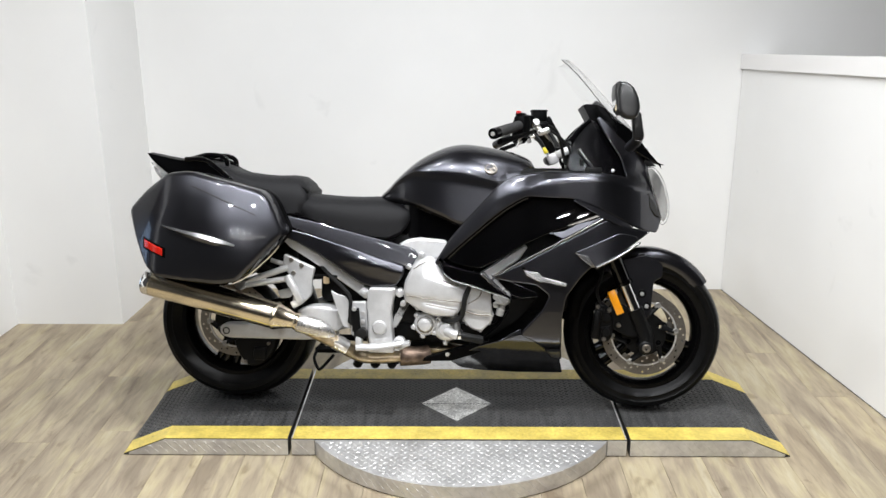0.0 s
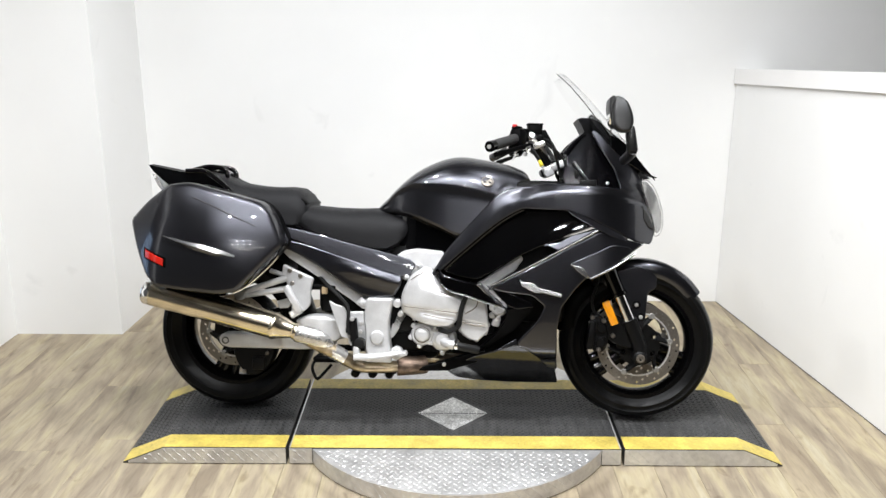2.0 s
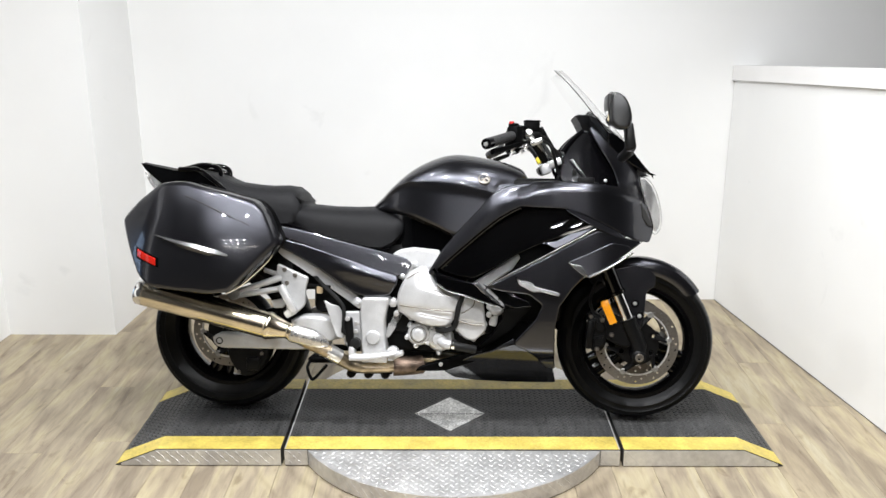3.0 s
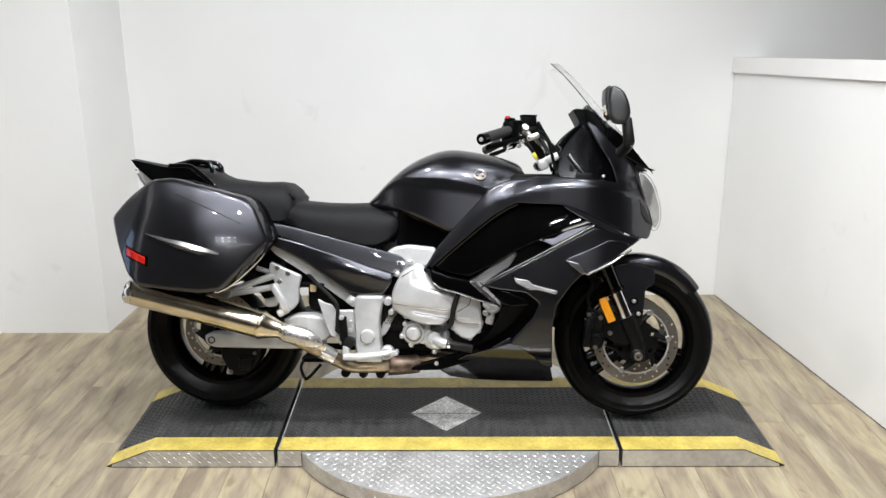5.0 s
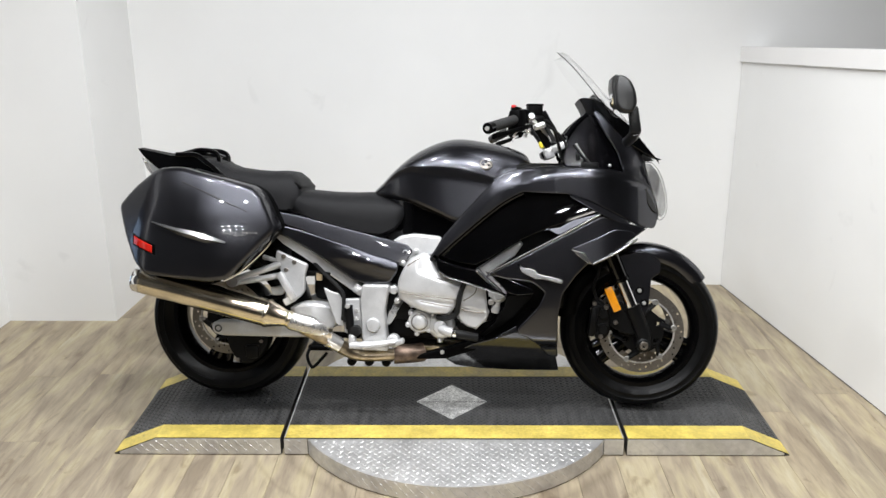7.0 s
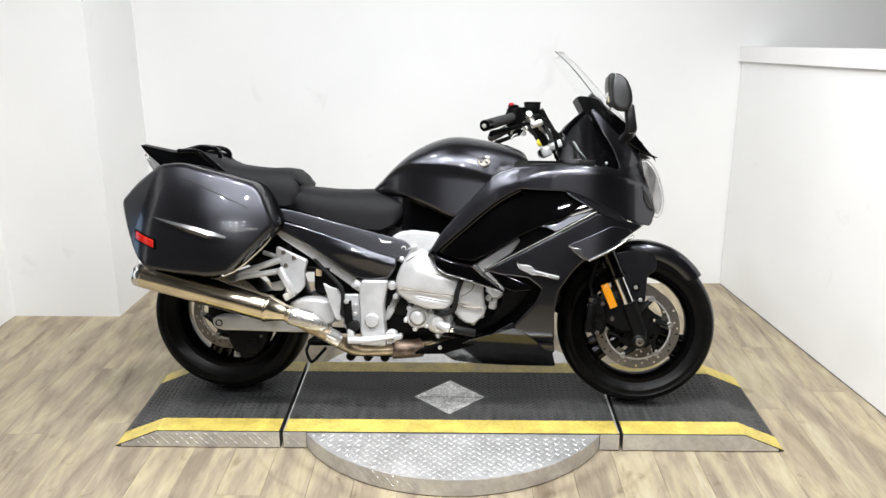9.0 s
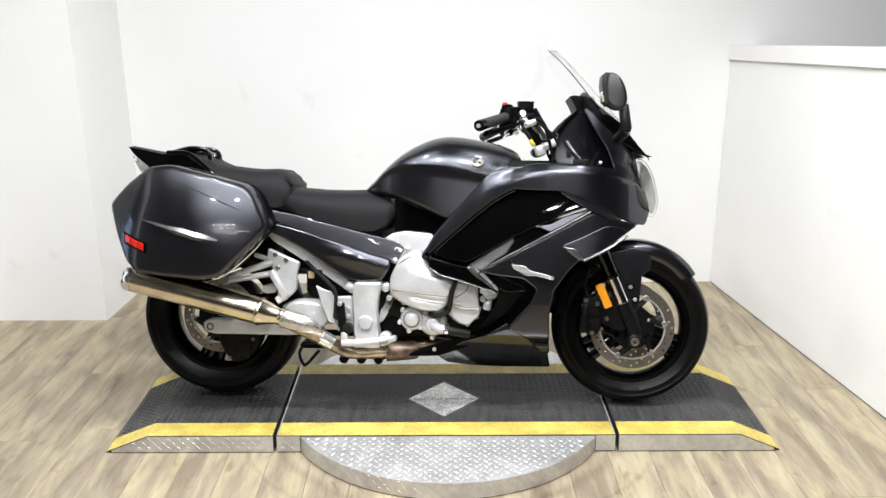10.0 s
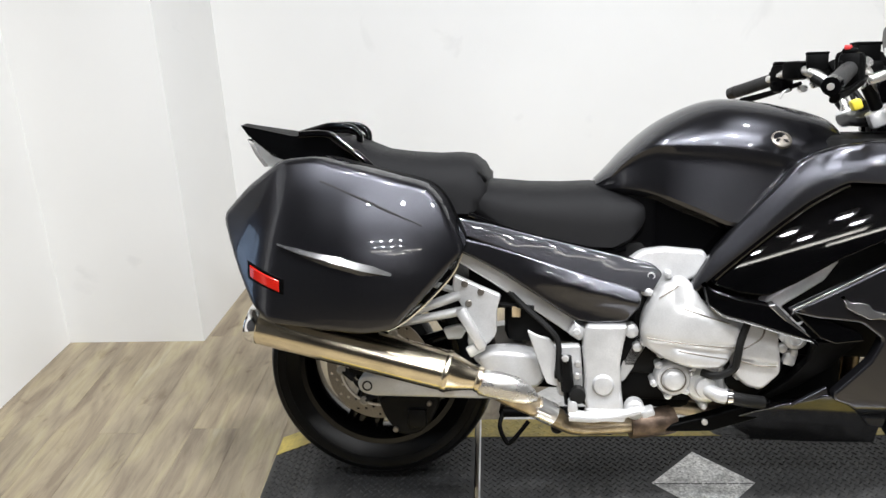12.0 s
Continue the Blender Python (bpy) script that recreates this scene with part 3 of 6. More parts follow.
# bare ends of the front edge, beside the disc
for x0, x1 in ((XL + 0.001, XC - 0.535), (XC + 0.535, XR - 0.001)):
    bm = bmesh.new()
    prism(bm, [(x0, YF - 0.003), (x1, YF - 0.003), (x1, YF + 0.002), (x0, YF + 0.002)], 0.005, TOP - 0.003)
    plate = part("edge_plate", bm, ALU, turntable, "bare aluminium edge plate", smooth=False)
    bm = bmesh.new()
    lugs(bm, lambda x, y: True, x0 + 0.02, x1 - 0.01, 0.018, TOP - 0.012, 0.036, lambda x, y: (Vector((x, YF - 0.003, y)), X3, Z3, -Y3), 0.0115, 0.0036, 0.0016, turn=-45)
    raw_part("edge_tread", bm, ALU, plate, "", "stuff")
# the disc shows in front of the deck and behind it
for front in (True, False):
    yy = YF - 0.001 if front else YB + 0.001
    half = math.sqrt(RAD ** 2 - (yy - YC) ** 2)
    a0 = math.atan2(yy - YC, half)
    arc = []
    N = 48
    for i in range(N + 1):
        a = a0 + (-math.pi - 2 * a0) * i / N if front else a0 + (math.pi - 2 * a0) * i / N
        arc.append((XC + RAD * math.cos(a), YC + RAD * math.sin(a)))
    bm = bmesh.new()
    prism(bm, arc, 0.004, TOP - 0.004)
    seg = part("disc_plate", bm, ALU, turntable, "bare aluminium diamond-plate disc segment", angle=30)
    bm = bmesh.new()
    inside = (lambda x, y: math.hypot(x - XC, y - YC) < RAD - 0.014 and y < YF - 0.012) if front else (lambda x, y: math.hypot(x - XC, y - YC) < RAD - 0.014 and y > YB + 0.012)
    lugs(bm, inside, XC - RAD, XC + RAD, YC - RAD, YC + RAD, 0.034, lambda x, y: (Vector((x, y, TOP - 0.004)), X3, Y3, Z3), 0.0115, 0.0036, 0.0014)
    raw_part("disc_tread", bm, ALU, seg, "", "stuff")
    if front:
        bm = bmesh.new()

        def on_rim(s, z):
            a = s / RAD
            d = Vector((math.cos(a), math.sin(a), 0))
            return Vector((XC, YC, z)) + d * RAD, Vector((-d.y, d.x, 0)), Z3, d
        lugs(bm, lambda x, y: True, (a0 - 2 * math.pi if a0 > 0 else -math.pi - a0) * RAD + 0.01, a0 * RAD - 0.01, 0.018, TOP - 0.012, 0.036, on_rim, 0.0115, 0.0036, 0.0016, turn=-45)
        raw_part("rim_tread", bm, ALU, seg, "", "stuff")


def ramp_end(x_in, x_flat, x_tip, label):
    """An end piece: level, then falling to the floor at its tip."""
    sgn = 1 if x_tip > x_in else -1
    ob = tagged(new("loading_ramp"), label, "ramp", group="ramps of the platform")

    def top_z(x):
        k = (x - x_flat) / (x_tip - x_flat)
        return TOP if k <= 0 else TOP + (0.006 - TOP) * min(1, k)
    bm = bmesh.new()
    rings = [[Vector((x, YF, 0.002)), Vector((x, YB, 0.002)), Vector((x, YB, top_z(x))), Vector((x, YF, top_z(x)))] for x in (x_in, x_flat, x_tip)]
    skin(bm, rings)
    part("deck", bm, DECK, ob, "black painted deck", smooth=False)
    bm = bmesh.new()
    ez = Vector((0, 0, 1))

    def place(x, y):
        if (x - x_flat) * sgn > 0:
            d = Vector((x_tip - x_flat, 0, 0.006 - TOP)).normalized() * sgn
            return Vector((x, y, top_z(x))), d, Y3, d.cross(Y3)
        return Vector((x, y, TOP)), X3, Y3, Z3
    lo, hi = sorted((x_in, x_tip))
    lugs(bm, lambda x, y: True, lo + 0.016, hi - 0.012, YF + STRIPE + 0.008, YB - STRIPE, 0.024, place, 0.0095, 0.0032, 0.0026)
    raw_part("tread", bm, DECK, ob, "raised black tread lugs", "stuff")
    for y0 in (YF + 0.001, YB - STRIPE - 0.001):
        bm = bmesh.new()
        rings = [[Vector((x, y0, top_z(x) - 0.001)), Vector((x, y0 + STRIPE, top_z(x) - 0.001)), Vector((x, y0 + STRIPE, top_z(x) + 0.0012)), Vector((x, y0, top_z(x) + 0.0012))]
                 for x in (x_in + sgn * 0.002, x_flat, x_tip - sgn * 0.001)]
        skin(bm, rings)
        part("stripe", bm, YELLOW, ob, "yellow edge stripe", smooth=False)
    bm = bmesh.new()
    rings = [[Vector((x, YF - 0.003, 0.004)), Vector((x, YF + 0.001, 0.004)), Vector((x, YF + 0.001, top_z(x) - 0.003)), Vector((x, YF - 0.003, top_z(x) - 0.003))]
             for x in (x_in + sgn * 0.001, x_flat, x_tip - sgn * 0.02)]
    skin(bm, rings)
    plate = part("edge_plate", bm, ALU, ob, "bare aluminium edge plate", smooth=False)
    bm = bmesh.new()
    lugs(bm, lambda x, y: y < top_z(x) - 0.012, lo + 0.016, hi - 0.03, 0.018, TOP - 0.008, 0.036, lambda x, y: (Vector((x, YF - 0.003, y)), X3, Z3, -Y3), 0.0115, 0.0036, 0.0016, turn=-45)
    raw_part("edge_tread", bm, ALU, plate, "", "stuff")
    return ob


ramp_end(-0.614, -1.066, -1.222, "black diamond-plate ramp with yellow edges, under the rear wheel")
ramp_end(0.636, 1.074, 1.222, "black diamond-plate ramp with yellow edges, by the front wheel")

# ---------------------------------------------------------------- grille over the side window


def at_wall(y):
    return -2.66 + (y + 8.0) * (0.46 / 9.36)


bm = bmesh.new()
gy0, gy1, gz0, gz1 = -0.95, 0.175, 0.075, 1.95


def gp(y, z, o):
    return Vector((at_wall(y) + o, y, z))


def bar(bm, ya, za, yb, zb, w, o0, o1):
    """A bar along the wall between two points, w wide, standing o0 to o1 off the wall."""
    d = Vector((0, yb - ya, zb - za)).normalized()
    s = Vector((0, -d.z, d.y)) * w / 2
    ring = lambda y, z: [gp(y + s.y, z + s.z, o0), gp(y - s.y, z - s.z, o0), gp(y - s.y, z - s.z, o1), gp(y + s.y, z + s.z, o1)]
    skin(bm, [ring(ya, za), ring(yb, zb)])


window_1 = tagged(new("window_1"), "side window pane behind a dark steel mesh guard", "window", kind="structure")
py0, py1, pz0, pz1 = -0.46, -0.16, 0.45, 1.12
bm = bmesh.new()
skin(bm, [[gp(py0, pz0, o), gp(py1, pz0, o), gp(py1, pz1, o), gp(py0, pz1, o)] for o in (0.006, 0.010)])
part("pane", bm, DAYPANE, window_1, "bluish daylit pane", smooth=False)
for ya, yb, za, zb in ((py0 - 0.30, py0, gz0 + 0.05, gz1 - 0.05), (py1, py1 + 0.02, gz0 + 0.05, gz1 - 0.05), (py0, py1, gz0 + 0.05, pz0), (py0, py1, pz1, gz1 - 0.05), (-0.315, -0.305, pz0, pz1)):
    bm = bmesh.new()
    o1 = 0.014 if yb - ya < 0.02 else 0.012
    skin(bm, [[gp(ya, za, o), gp(yb, za, o), gp(yb, zb, o), gp(ya, zb, o)] for o in (0.002 if o1 < 0.014 else 0.0105, o1)])
    part("window_frame", bm, STEEL_DARK, window_1, "dark window frame", smooth=False)
guard = tagged(new("window_guard"), "dark raw steel angle frame with expanded metal mesh on the wall", "window guard")
for ya, za, yb, zb in ((gy0, gz0 + 0.022, gy1, gz0 + 0.022), (gy0, gz1 - 0.022, gy1, gz1 - 0.022), (gy0 + 0.022, gz0 + 0.044, gy0 + 0.022, gz1 - 0.044), (gy1 - 0.022, gz0 + 0.044, gy1 - 0.022, gz1 - 0.044)):
    bm = bmesh.new()
    bar(bm, ya, za, yb, zb, 0.044, 0.010, 0.040)
    part("frame_bar", bm, STEEL_DARK, guard, smooth=False)
bm = bmesh.new()
dy, dz = 0.034, 0.016
count_y, count_z = int((gy1 - gy0 - 0.08) / dy), int((gz1 - gz0 - 0.08) / dz)
for i in range(count_y):
    for k in range(count_z):
        ya, za = gy0 + 0.04 + i * dy, gz0 + 0.04 + k * dz
        if (k % 2) == 0:
            bar(bm, ya, za, ya + dy / 2, za + dz, 0.0035, 0.022, 0.026)
            bar(bm, ya + dy / 2, za + dz, ya + dy, za, 0.0035, 0.022, 0.026)
        else:
            bar(bm, ya + dy / 2, za, ya, za + dz, 0.0035, 0.022, 0.026)
            bar(bm, ya + dy / 2, za, ya + dy, za + dz, 0.0035, 0.022, 0.026)
raw_part("mesh", bm, STEEL_DARK, guard, "expanded metal mesh", "stuff")
for z in (0.12, 0.45, 0.85, 1.25, 1.65):
    bm = bmesh.new()
    lathe(bm, gp(gy1 - 0.022, z, 0.040), [(0.007, -0.002), (0.007, 0.004), (0.004, 0.006)], axis="x", n=8)
    part("screw", bm, ALU, guard, "steel screw head")

# ---------------------------------------------------------------- lamps above
spot = None
# the two fill lamps at y 0.15 get a housing too, though added
for lx, ly in BAY_AND_FILL_LAMPS + FAR_LAMPS:
    m = pose(lx, ly, CEIL)
    if spot is None:
        spot = tagged(new("downlight"), "small round ceiling downlight, switched on; the back pair is added fill", "downlight", group="ceiling downlights")
        spot.matrix_basis = m
        bm = bmesh.new()
        lathe(bm, (0, 0, 0), [(0.075, 0.0), (0.075, -0.12), (0.066, -0.12), (0.062, -0.10), (0.062, -0.02)], axis="z", n=24)
        part("housing", bm, TRIM, spot)
    else:
        copy_thing(spot, m)
tube_light = None
for x, y in ((-0.2, -5.6), (1.5, -5.6), (0.7, -6.1)):
    m = pose(x, y, CEIL)
    if tube_light is None:
        tube_light = tagged(new("strip_light"), "twin-tube white ceiling strip light, switched on", "strip light", group="ceiling strip lights")
        tube_light.matrix_basis = m
        bm = bmesh.new()
        box(bm, (0, 0, -0.03), (1.25, 0.16, 0.06), bevel=0.005)
        part("housing", bm, TRIM, tube_light)
        for dy2 in (-0.05, 0.05):
            bm = bmesh.new()
            lathe(bm, (0, dy2, -0.085), [(0.016, -0.6), (0.016, 0.6)], axis="x", n=12)
            part("lamp_tube", bm, TUBE, tube_light)
    else:
        copy_thing(tube_light, m)

# ---------------------------------------------------------------- the motorcycle
bike = tagged(new("motorcycle"), "graphite grey sport-touring motorcycle with hard saddlebags on the platform", "motorcycle")
bike.matrix_basis = pose(-0.065, -0.14, TOP + 0.0045, -12.5, 0, -3.6)      # on its side stand
FW, RW = Vector((0.783, 0, 0.300)), Vector((-0.798, 0, 0.314))


def R(u, v, w):
    """Forward, out to the right, up."""
    return Vector((u, -v, w))


def shell(name, pts, out, material, label="", thick=0.02, soft=0.01, step=0.03, parent=None, sides=(1, -1), keep=(), round_times=2, fillet=0.0):
    made = None
    for s in sides:
        bm = bmesh.new()
        panel(bm, pts, out, thick, soft, step, s, round_times, keep, fillet)
        ob = part(name, bm, material, parent or bike, label, angle=35)
        made = made or ob
    return made


def both(name, build, material, label="", parent=None, sides=(1, -1), angle=40):
    made = None
    for s in sides:
        bm = bmesh.new()
        build(bm, s)
        ob = part(name, bm, material, parent or bike, label, angle=angle)
        made = made or ob
    return made


def group_part(name, label=""):
    ob = new(name)
    ob.parent = bike
    return tagged(ob, label)


# wheels
def ring_plate(bm, c, r0, r1, v, thick, holes=(), n=64):
    """A flat ring with real holes, standing at v to the right."""
    tmp = bmesh.new()
    loops = [(0, 0, r1, n), (0, 0, r0, n)] + [(x, z, r, 8) for x, z, r in holes]
    es = []
    for x, z, r, k in loops:
        vs = [tmp.verts.new((x + r * math.cos(2 * math.pi * i / k), 0, z + r * math.sin(2 * math.pi * i / k))) for i in range(k)]
        es += [tmp.edges.new((vs[i], vs[(i + 1) % k])) for i in range(k)]
    bmesh.ops.triangle_fill(tmp, use_beauty=True, use_dissolve=False, edges=es)
    ex = bmesh.ops.extrude_face_region(tmp, geom=list(tmp.faces))["geom"]
    for g in ex:
        if isinstance(g, bmesh.types.BMVert):
            g.co.y += thick
    for vtx in tmp.verts:
        vtx.co += Vector((c[0], c[1] - v, c[2]))
    me = bpy.data.meshes.new("tmp")
    tmp.to_mesh(me)
    tmp.free()
    bm.from_mesh(me)
    bpy.data.meshes.remove(me)


def wheel(name, c, rad, half, rim_r, spoke0, disc_r, disc_vs, label):
    ob = group_part(name, label)
    bm = bmesh.new()
    prof = [(rim_r - 0.004, half * 0.62), (rim_r + 0.010, half * 0.74), (rim_r + 0.016, half * 0.78), (rim_r + 0.022, half * 0.84), (rim_r + 0.36 * (rad - rim_r), half * 0.955), (rim_r + 0.38 * (rad - rim_r), half * 0.985), (rim_r + 0.40 * (rad - rim_r), half * 0.970), (rim_r + 0.5 * (rad - rim_r), half * 1.0), (rim_r + 0.60 * (rad - rim_r), half * 0.995), (rim_r + 0.615 * (rad - rim_r), half * 1.015), (rim_r + 0.63 * (rad - rim_r), half * 0.990), (rim_r + 0.72 * (rad - rim_r), half * 0.97),
            (rim_r + 0.80 * (rad - rim_r), half * 0.88), (rad - 0.008, half * 0.55), (rad - 0.002, half * 0.25), (rad, 0.0)]
    prof = prof + [(r, -o) for r, o in prof[-2::-1]]
    lathe(bm, c, prof, n=72, cap=False)
    tyre = part("tyre", bm, RUBBER, ob, "black road tyre", angle=50)
    bm = bmesh.new()
    prof = [(rim_r + 0.004, half * 0.72), (rim_r - 0.010, half * 0.72), (rim_r - 0.018, half * 0.60), (rim_r - 0.026, half * 0.30), (rim_r - 0.028, 0), (rim_r - 0.026, -half * 0.30), (rim_r - 0.018, -half * 0.60), (rim_r - 0.010, -half * 0.72), (rim_r + 0.004, -half * 0.72)]
    lathe(bm, c, prof + [(rim_r - 0.002, 0)], n=72, cap=False)
    lathe(bm, c, [(0.03, 0.05), (0.045, 0.045), (0.05, 0.02), (0.05, -0.02), (0.045, -0.045), (0.03, -0.05)], n=28)
    for k in range(3):
        for da in (-10, 10):
            a, b = radians(spoke0 + 120 * k + da * 1.6), radians(spoke0 + 120 * k + da)
            d0, d1 = Vector((math.cos(a), 0, math.sin(a))), Vector((math.cos(b), 0, math.sin(b)))
            tube(bm, [c + 0.035 * d0, c + 0.11 * (d0 + d1) / 2, c + (rim_r - 0.016) * d1], (0.022, 0.017), n=10, smooth_path=False)
        a = radians(spoke0 + 120 * k)
        d = Vector((math.cos(a), 0, math.sin(a)))
        tube(bm, [c + 0.05 * d, c + (rim_r - 0.020) * d], (0.016, 0.026), n=8, smooth_path=False, flat=0.45)
    part("rim", bm, RIM, ob, "black cast rim with three split spokes", angle=40)
    for v in disc_vs:
        holes = []
        for i in range(40):
            a = 2 * math.pi * i / 40
            r = disc_r - (0.010, 0.020, 0.030)[i % 3]
            holes.append((r * math.cos(a), r * math.sin(a), 0.0042))
        bm = bmesh.new()
        ring_plate(bm, c, disc_r - 0.040, disc_r, v, 0.005, holes)
        disc = part("brake_disc", bm, DISC, ob, "drilled steel brake disc", smooth=False)
        bm = bmesh.new()
        ring_plate(bm, c, disc_r - 0.039, disc_r - 0.0335, v + (0.0008 if v > 0 else -0.0008), 0.0066)
        part("inner_ring", bm, ALU, disc, "bright inner ring of the disc", smooth=False)
        s = 1 if v > 0 else -1
        holes = [(0.066 * math.cos(2 * math.pi * k / 6 + 0.5), 0.066 * math.sin(2 * math.pi * k / 6 + 0.5), 0.011) for k in range(6)]
        bm = bmesh.new()
        ring_plate(bm, c, 0.026, 0.083, v + s * 0.001, 0.010, holes, n=48)
        part("carrier_hub", bm, CAST, disc, "black centre of the disc carrier", angle=30)
        for k in range(6):
            a = 2 * math.pi * k / 6 + math.pi / 6 - 0.42
            d0, d1 = Vector((math.cos(a + 0.30), 0, math.sin(a + 0.30))), Vector((math.cos(a), 0, math.sin(a)))
            bm = bmesh.new()
            tube(bm, [c + Vector((0, -v, 0)) + d0 * 0.072, c + Vector((0, -v, 0)) + d1 * (disc_r - 0.044)], (0.016, 0.010), n=8, smooth_path=False, flat=0.4)
            part("carrier_arm", bm, CAST, disc)
            bm = bmesh.new()
            lathe(bm, c + Vector(((disc_r - 0.038) * math.cos(a), -v - s * 0.001, (disc_r - 0.038) * math.sin(a))), [(0.0125, s * 0.004), (0.0125, -s * 0.003), (0.0105, -s * 0.004), (0.0065, -s * 0.004), (0.006, -s * 0.001)], n=14)
            part("disc_button", bm, BUTTON, disc, "grey floating-disc button")
    return ob


front_wheel = wheel("front_wheel", FW, 0.300, 0.062, 0.216, -27, 0.158, (0.072, -0.072), "black three-spoke front wheel with twin discs")
rear_wheel = wheel("rear_wheel", RW, 0.314, 0.090, 0.218, 12, 0.142, (0.080,), "black three-spoke rear wheel with one disc")

# fork
AX, TOPF = (0.783, 0.300), (0.574, 0.780)


def on_fork(w):
    k = (w - AX[1]) / (TOPF[1] - AX[1])
    return AX[0] + k * (TOPF[0] - AX[0])


for s in (1, -1):
    leg = group_part("fork_leg", "telescopic fork leg with bright stanchion and dark slider")
    bm = bmesh.new()
    tube(bm, [R(on_fork(0.380), s * 0.115, 0.380), R(on_fork(0.547), s * 0.115, 0.547)], 0.0235, n=20, smooth_path=False)
    part("stanchion", bm, CHROME, leg, "bright chromed stanchion")
    bm = bmesh.new()
    tube(bm, [R(on_fork(0.493), s * 0.115, 0.493), R(on_fork(0.810), s * 0.115, 0.810)], 0.028, n=20, smooth_path=False)
    part("upper_tube", bm, GLOSS, leg, "black upper fork cover")
    bm = bmesh.new()
    tube(bm, [R(on_fork(0.400), s * 0.115, 0.400), R(on_fork(0.380), s * 0.115, 0.380), R(on_fork(0.294), s * 0.118, 0.294), R(0.782, s * 0.122, 0.245)], (0.031, 0.027), n=18, smooth_path=False)
    lathe(bm, R(0.782, s * 0.10, 0.259), [(0.026, s * 0.03), (0.026, -s * 0.045), (0.02, -s * 0.05), (0.012, -s * 0.05), (0.012, -s * 0.04)], n=20)
    # caliper lug
    panel(bm, [(0.652, 0.409), (0.714, 0.419), (0.757, 0.322), (0.751, 0.284), (0.670, 0.312), (0.630, 0.360)], flat(0.118), 0.022, 0.006, 0.05, s)
    part("slider", bm, CAST, leg, "dark cast fork slider")
    bm = bmesh.new()
    lathe(bm, R(0.782, s * 0.151, 0.259), [(0.016, s * 0.004), (0.016, -s * 0.002), (0.011, -s * 0.003), (0.009, s * 0.003)], n=20)
    part("axle_end", bm, DISC, leg, "bright hollow axle end")
    bm = bmesh.new()
    lathe(bm, Vector((0, 0, 0)), [(0.029, -0.006), (0.032, -0.004), (0.032, 0.006), (0.0285, 0.010)], axis="z", n=20, m=Matrix.Translation(R(on_fork(0.497), s * 0.115, 0.497)) @ Matrix.Rotation(math.atan2(TOPF[0] - AX[0], TOPF[1] - AX[1]), 4, "Y"))
    part("seal_ring", bm, RIM, leg, "black fork seal ring")
    cal = group_part("brake_caliper", "dark four-piston brake caliper")
    bm = bmesh.new()
    panel(bm, [(0.595, 0.416), (0.627, 0.421), (0.657, 0.387), (0.665, 0.329), (0.653, 0.277), (0.612, 0.270), (0.600, 0.291), (0.609, 0.349)], flat(0.128), 0.09, 0.012, 0.04, s)
    box(bm, R(0.610, s * 0.125, 0.383), (0.03, 0.03, 0.04), bevel=0.005)
    part("body", bm, CAST, cal)
    bm = bmesh.new()
    box(bm, R(0.596, s * 0.132, 0.342), (0.026, 0.040, 0.110), Matrix.Rotation(radians(6), 4, "Y"), 0.008)
    for w in (0.312, 0.368):
        lathe(bm, R(0.634, s * 0.124, w), [(0.019, 0.01 * s), (0.019, -0.010 * s), (0.015, -0.014 * s), (0.006, -0.014 * s)], n=16)
    part("piston_cap", bm, CAST, cal)
    for w in (0.300, 0.330, 0.360):
        bm = bmesh.new()
        box(bm, R(0.632, s * 0.130, w), (0.040, 0.008, 0.008), Matrix.Rotation(radians(-12), 4, "Y"), 0.002)
        part("rib", bm, CAST, cal)
    bm = bmesh.new()
    tube(bm, [R(0.598, s * 0.128, 0.372), R(0.588, s * 0.130, 0.392)], (0.005, 0.003), n=8, smooth_path=False)
    part("bleed_nipple", bm, ALU, cal)
    for u, w in ((0.600, 0.408), (0.626, 0.286), (0.643, 0.396), (0.679, 0.340)):
        bm = bmesh.new()
        bolt(bm, R(u, s * 0.130, w), 0.009, 0.010, s)
        part("bolt", bm, DISC, cal)
    bm = bmesh.new()
    m = Matrix.Rotation(radians(-24), 4, "Y")
    box(bm, R(0.665, s * 0.140, 0.427), (0.030, 0.010, 0.096), m, 0.004)
    part("reflector", bm, AMBER, leg, "amber side reflector")
    bm = bmesh.new()
    tube(bm, [R(0.611, s * 0.12, 0.418), R(0.597, s * 0.12, 0.467), R(0.614, s * 0.11, 0.528), R(0.631, s * 0.09, 0.613)], 0.006, n=8)
    part("brake_hose", bm, HOSE, leg)

# mudguard
def guard_rings(a0, a1, n=26):
    rings = []
    for i in range(n + 1):
        a = radians(a0 + (a1 - a0) * i / n)
        k = i / n
        rad = 0.314 + 0.016 * math.sin(math.pi * min(1, k * 1.1))
        hw = 0.050 + 0.026 * math.sin(math.pi * min(1.0, 0.12 + k * 0.8))
        ring = []
        pts = [(hw, -0.058), (hw * 0.99, -0.030), (hw * 0.86, -0.008), (hw * 0.5, -0.001), (0, 0)]
        for v, d in pts + [(-v, d) for v, d in pts[-2::-1]]:
            ring.append(FW + Vector((math.cos(a) * (rad + d), -v, math.sin(a) * (rad + d))))
        for v, d in [(-v, d - 0.005) for v, d in pts[:-1]] + [(v, d - 0.005) for v, d in pts[::-1]]:
            ring.append(FW + Vector((math.cos(a) * (rad + d), -v * 0.95, math.sin(a) * (rad + d))))
        rings.append(ring)
    return rings


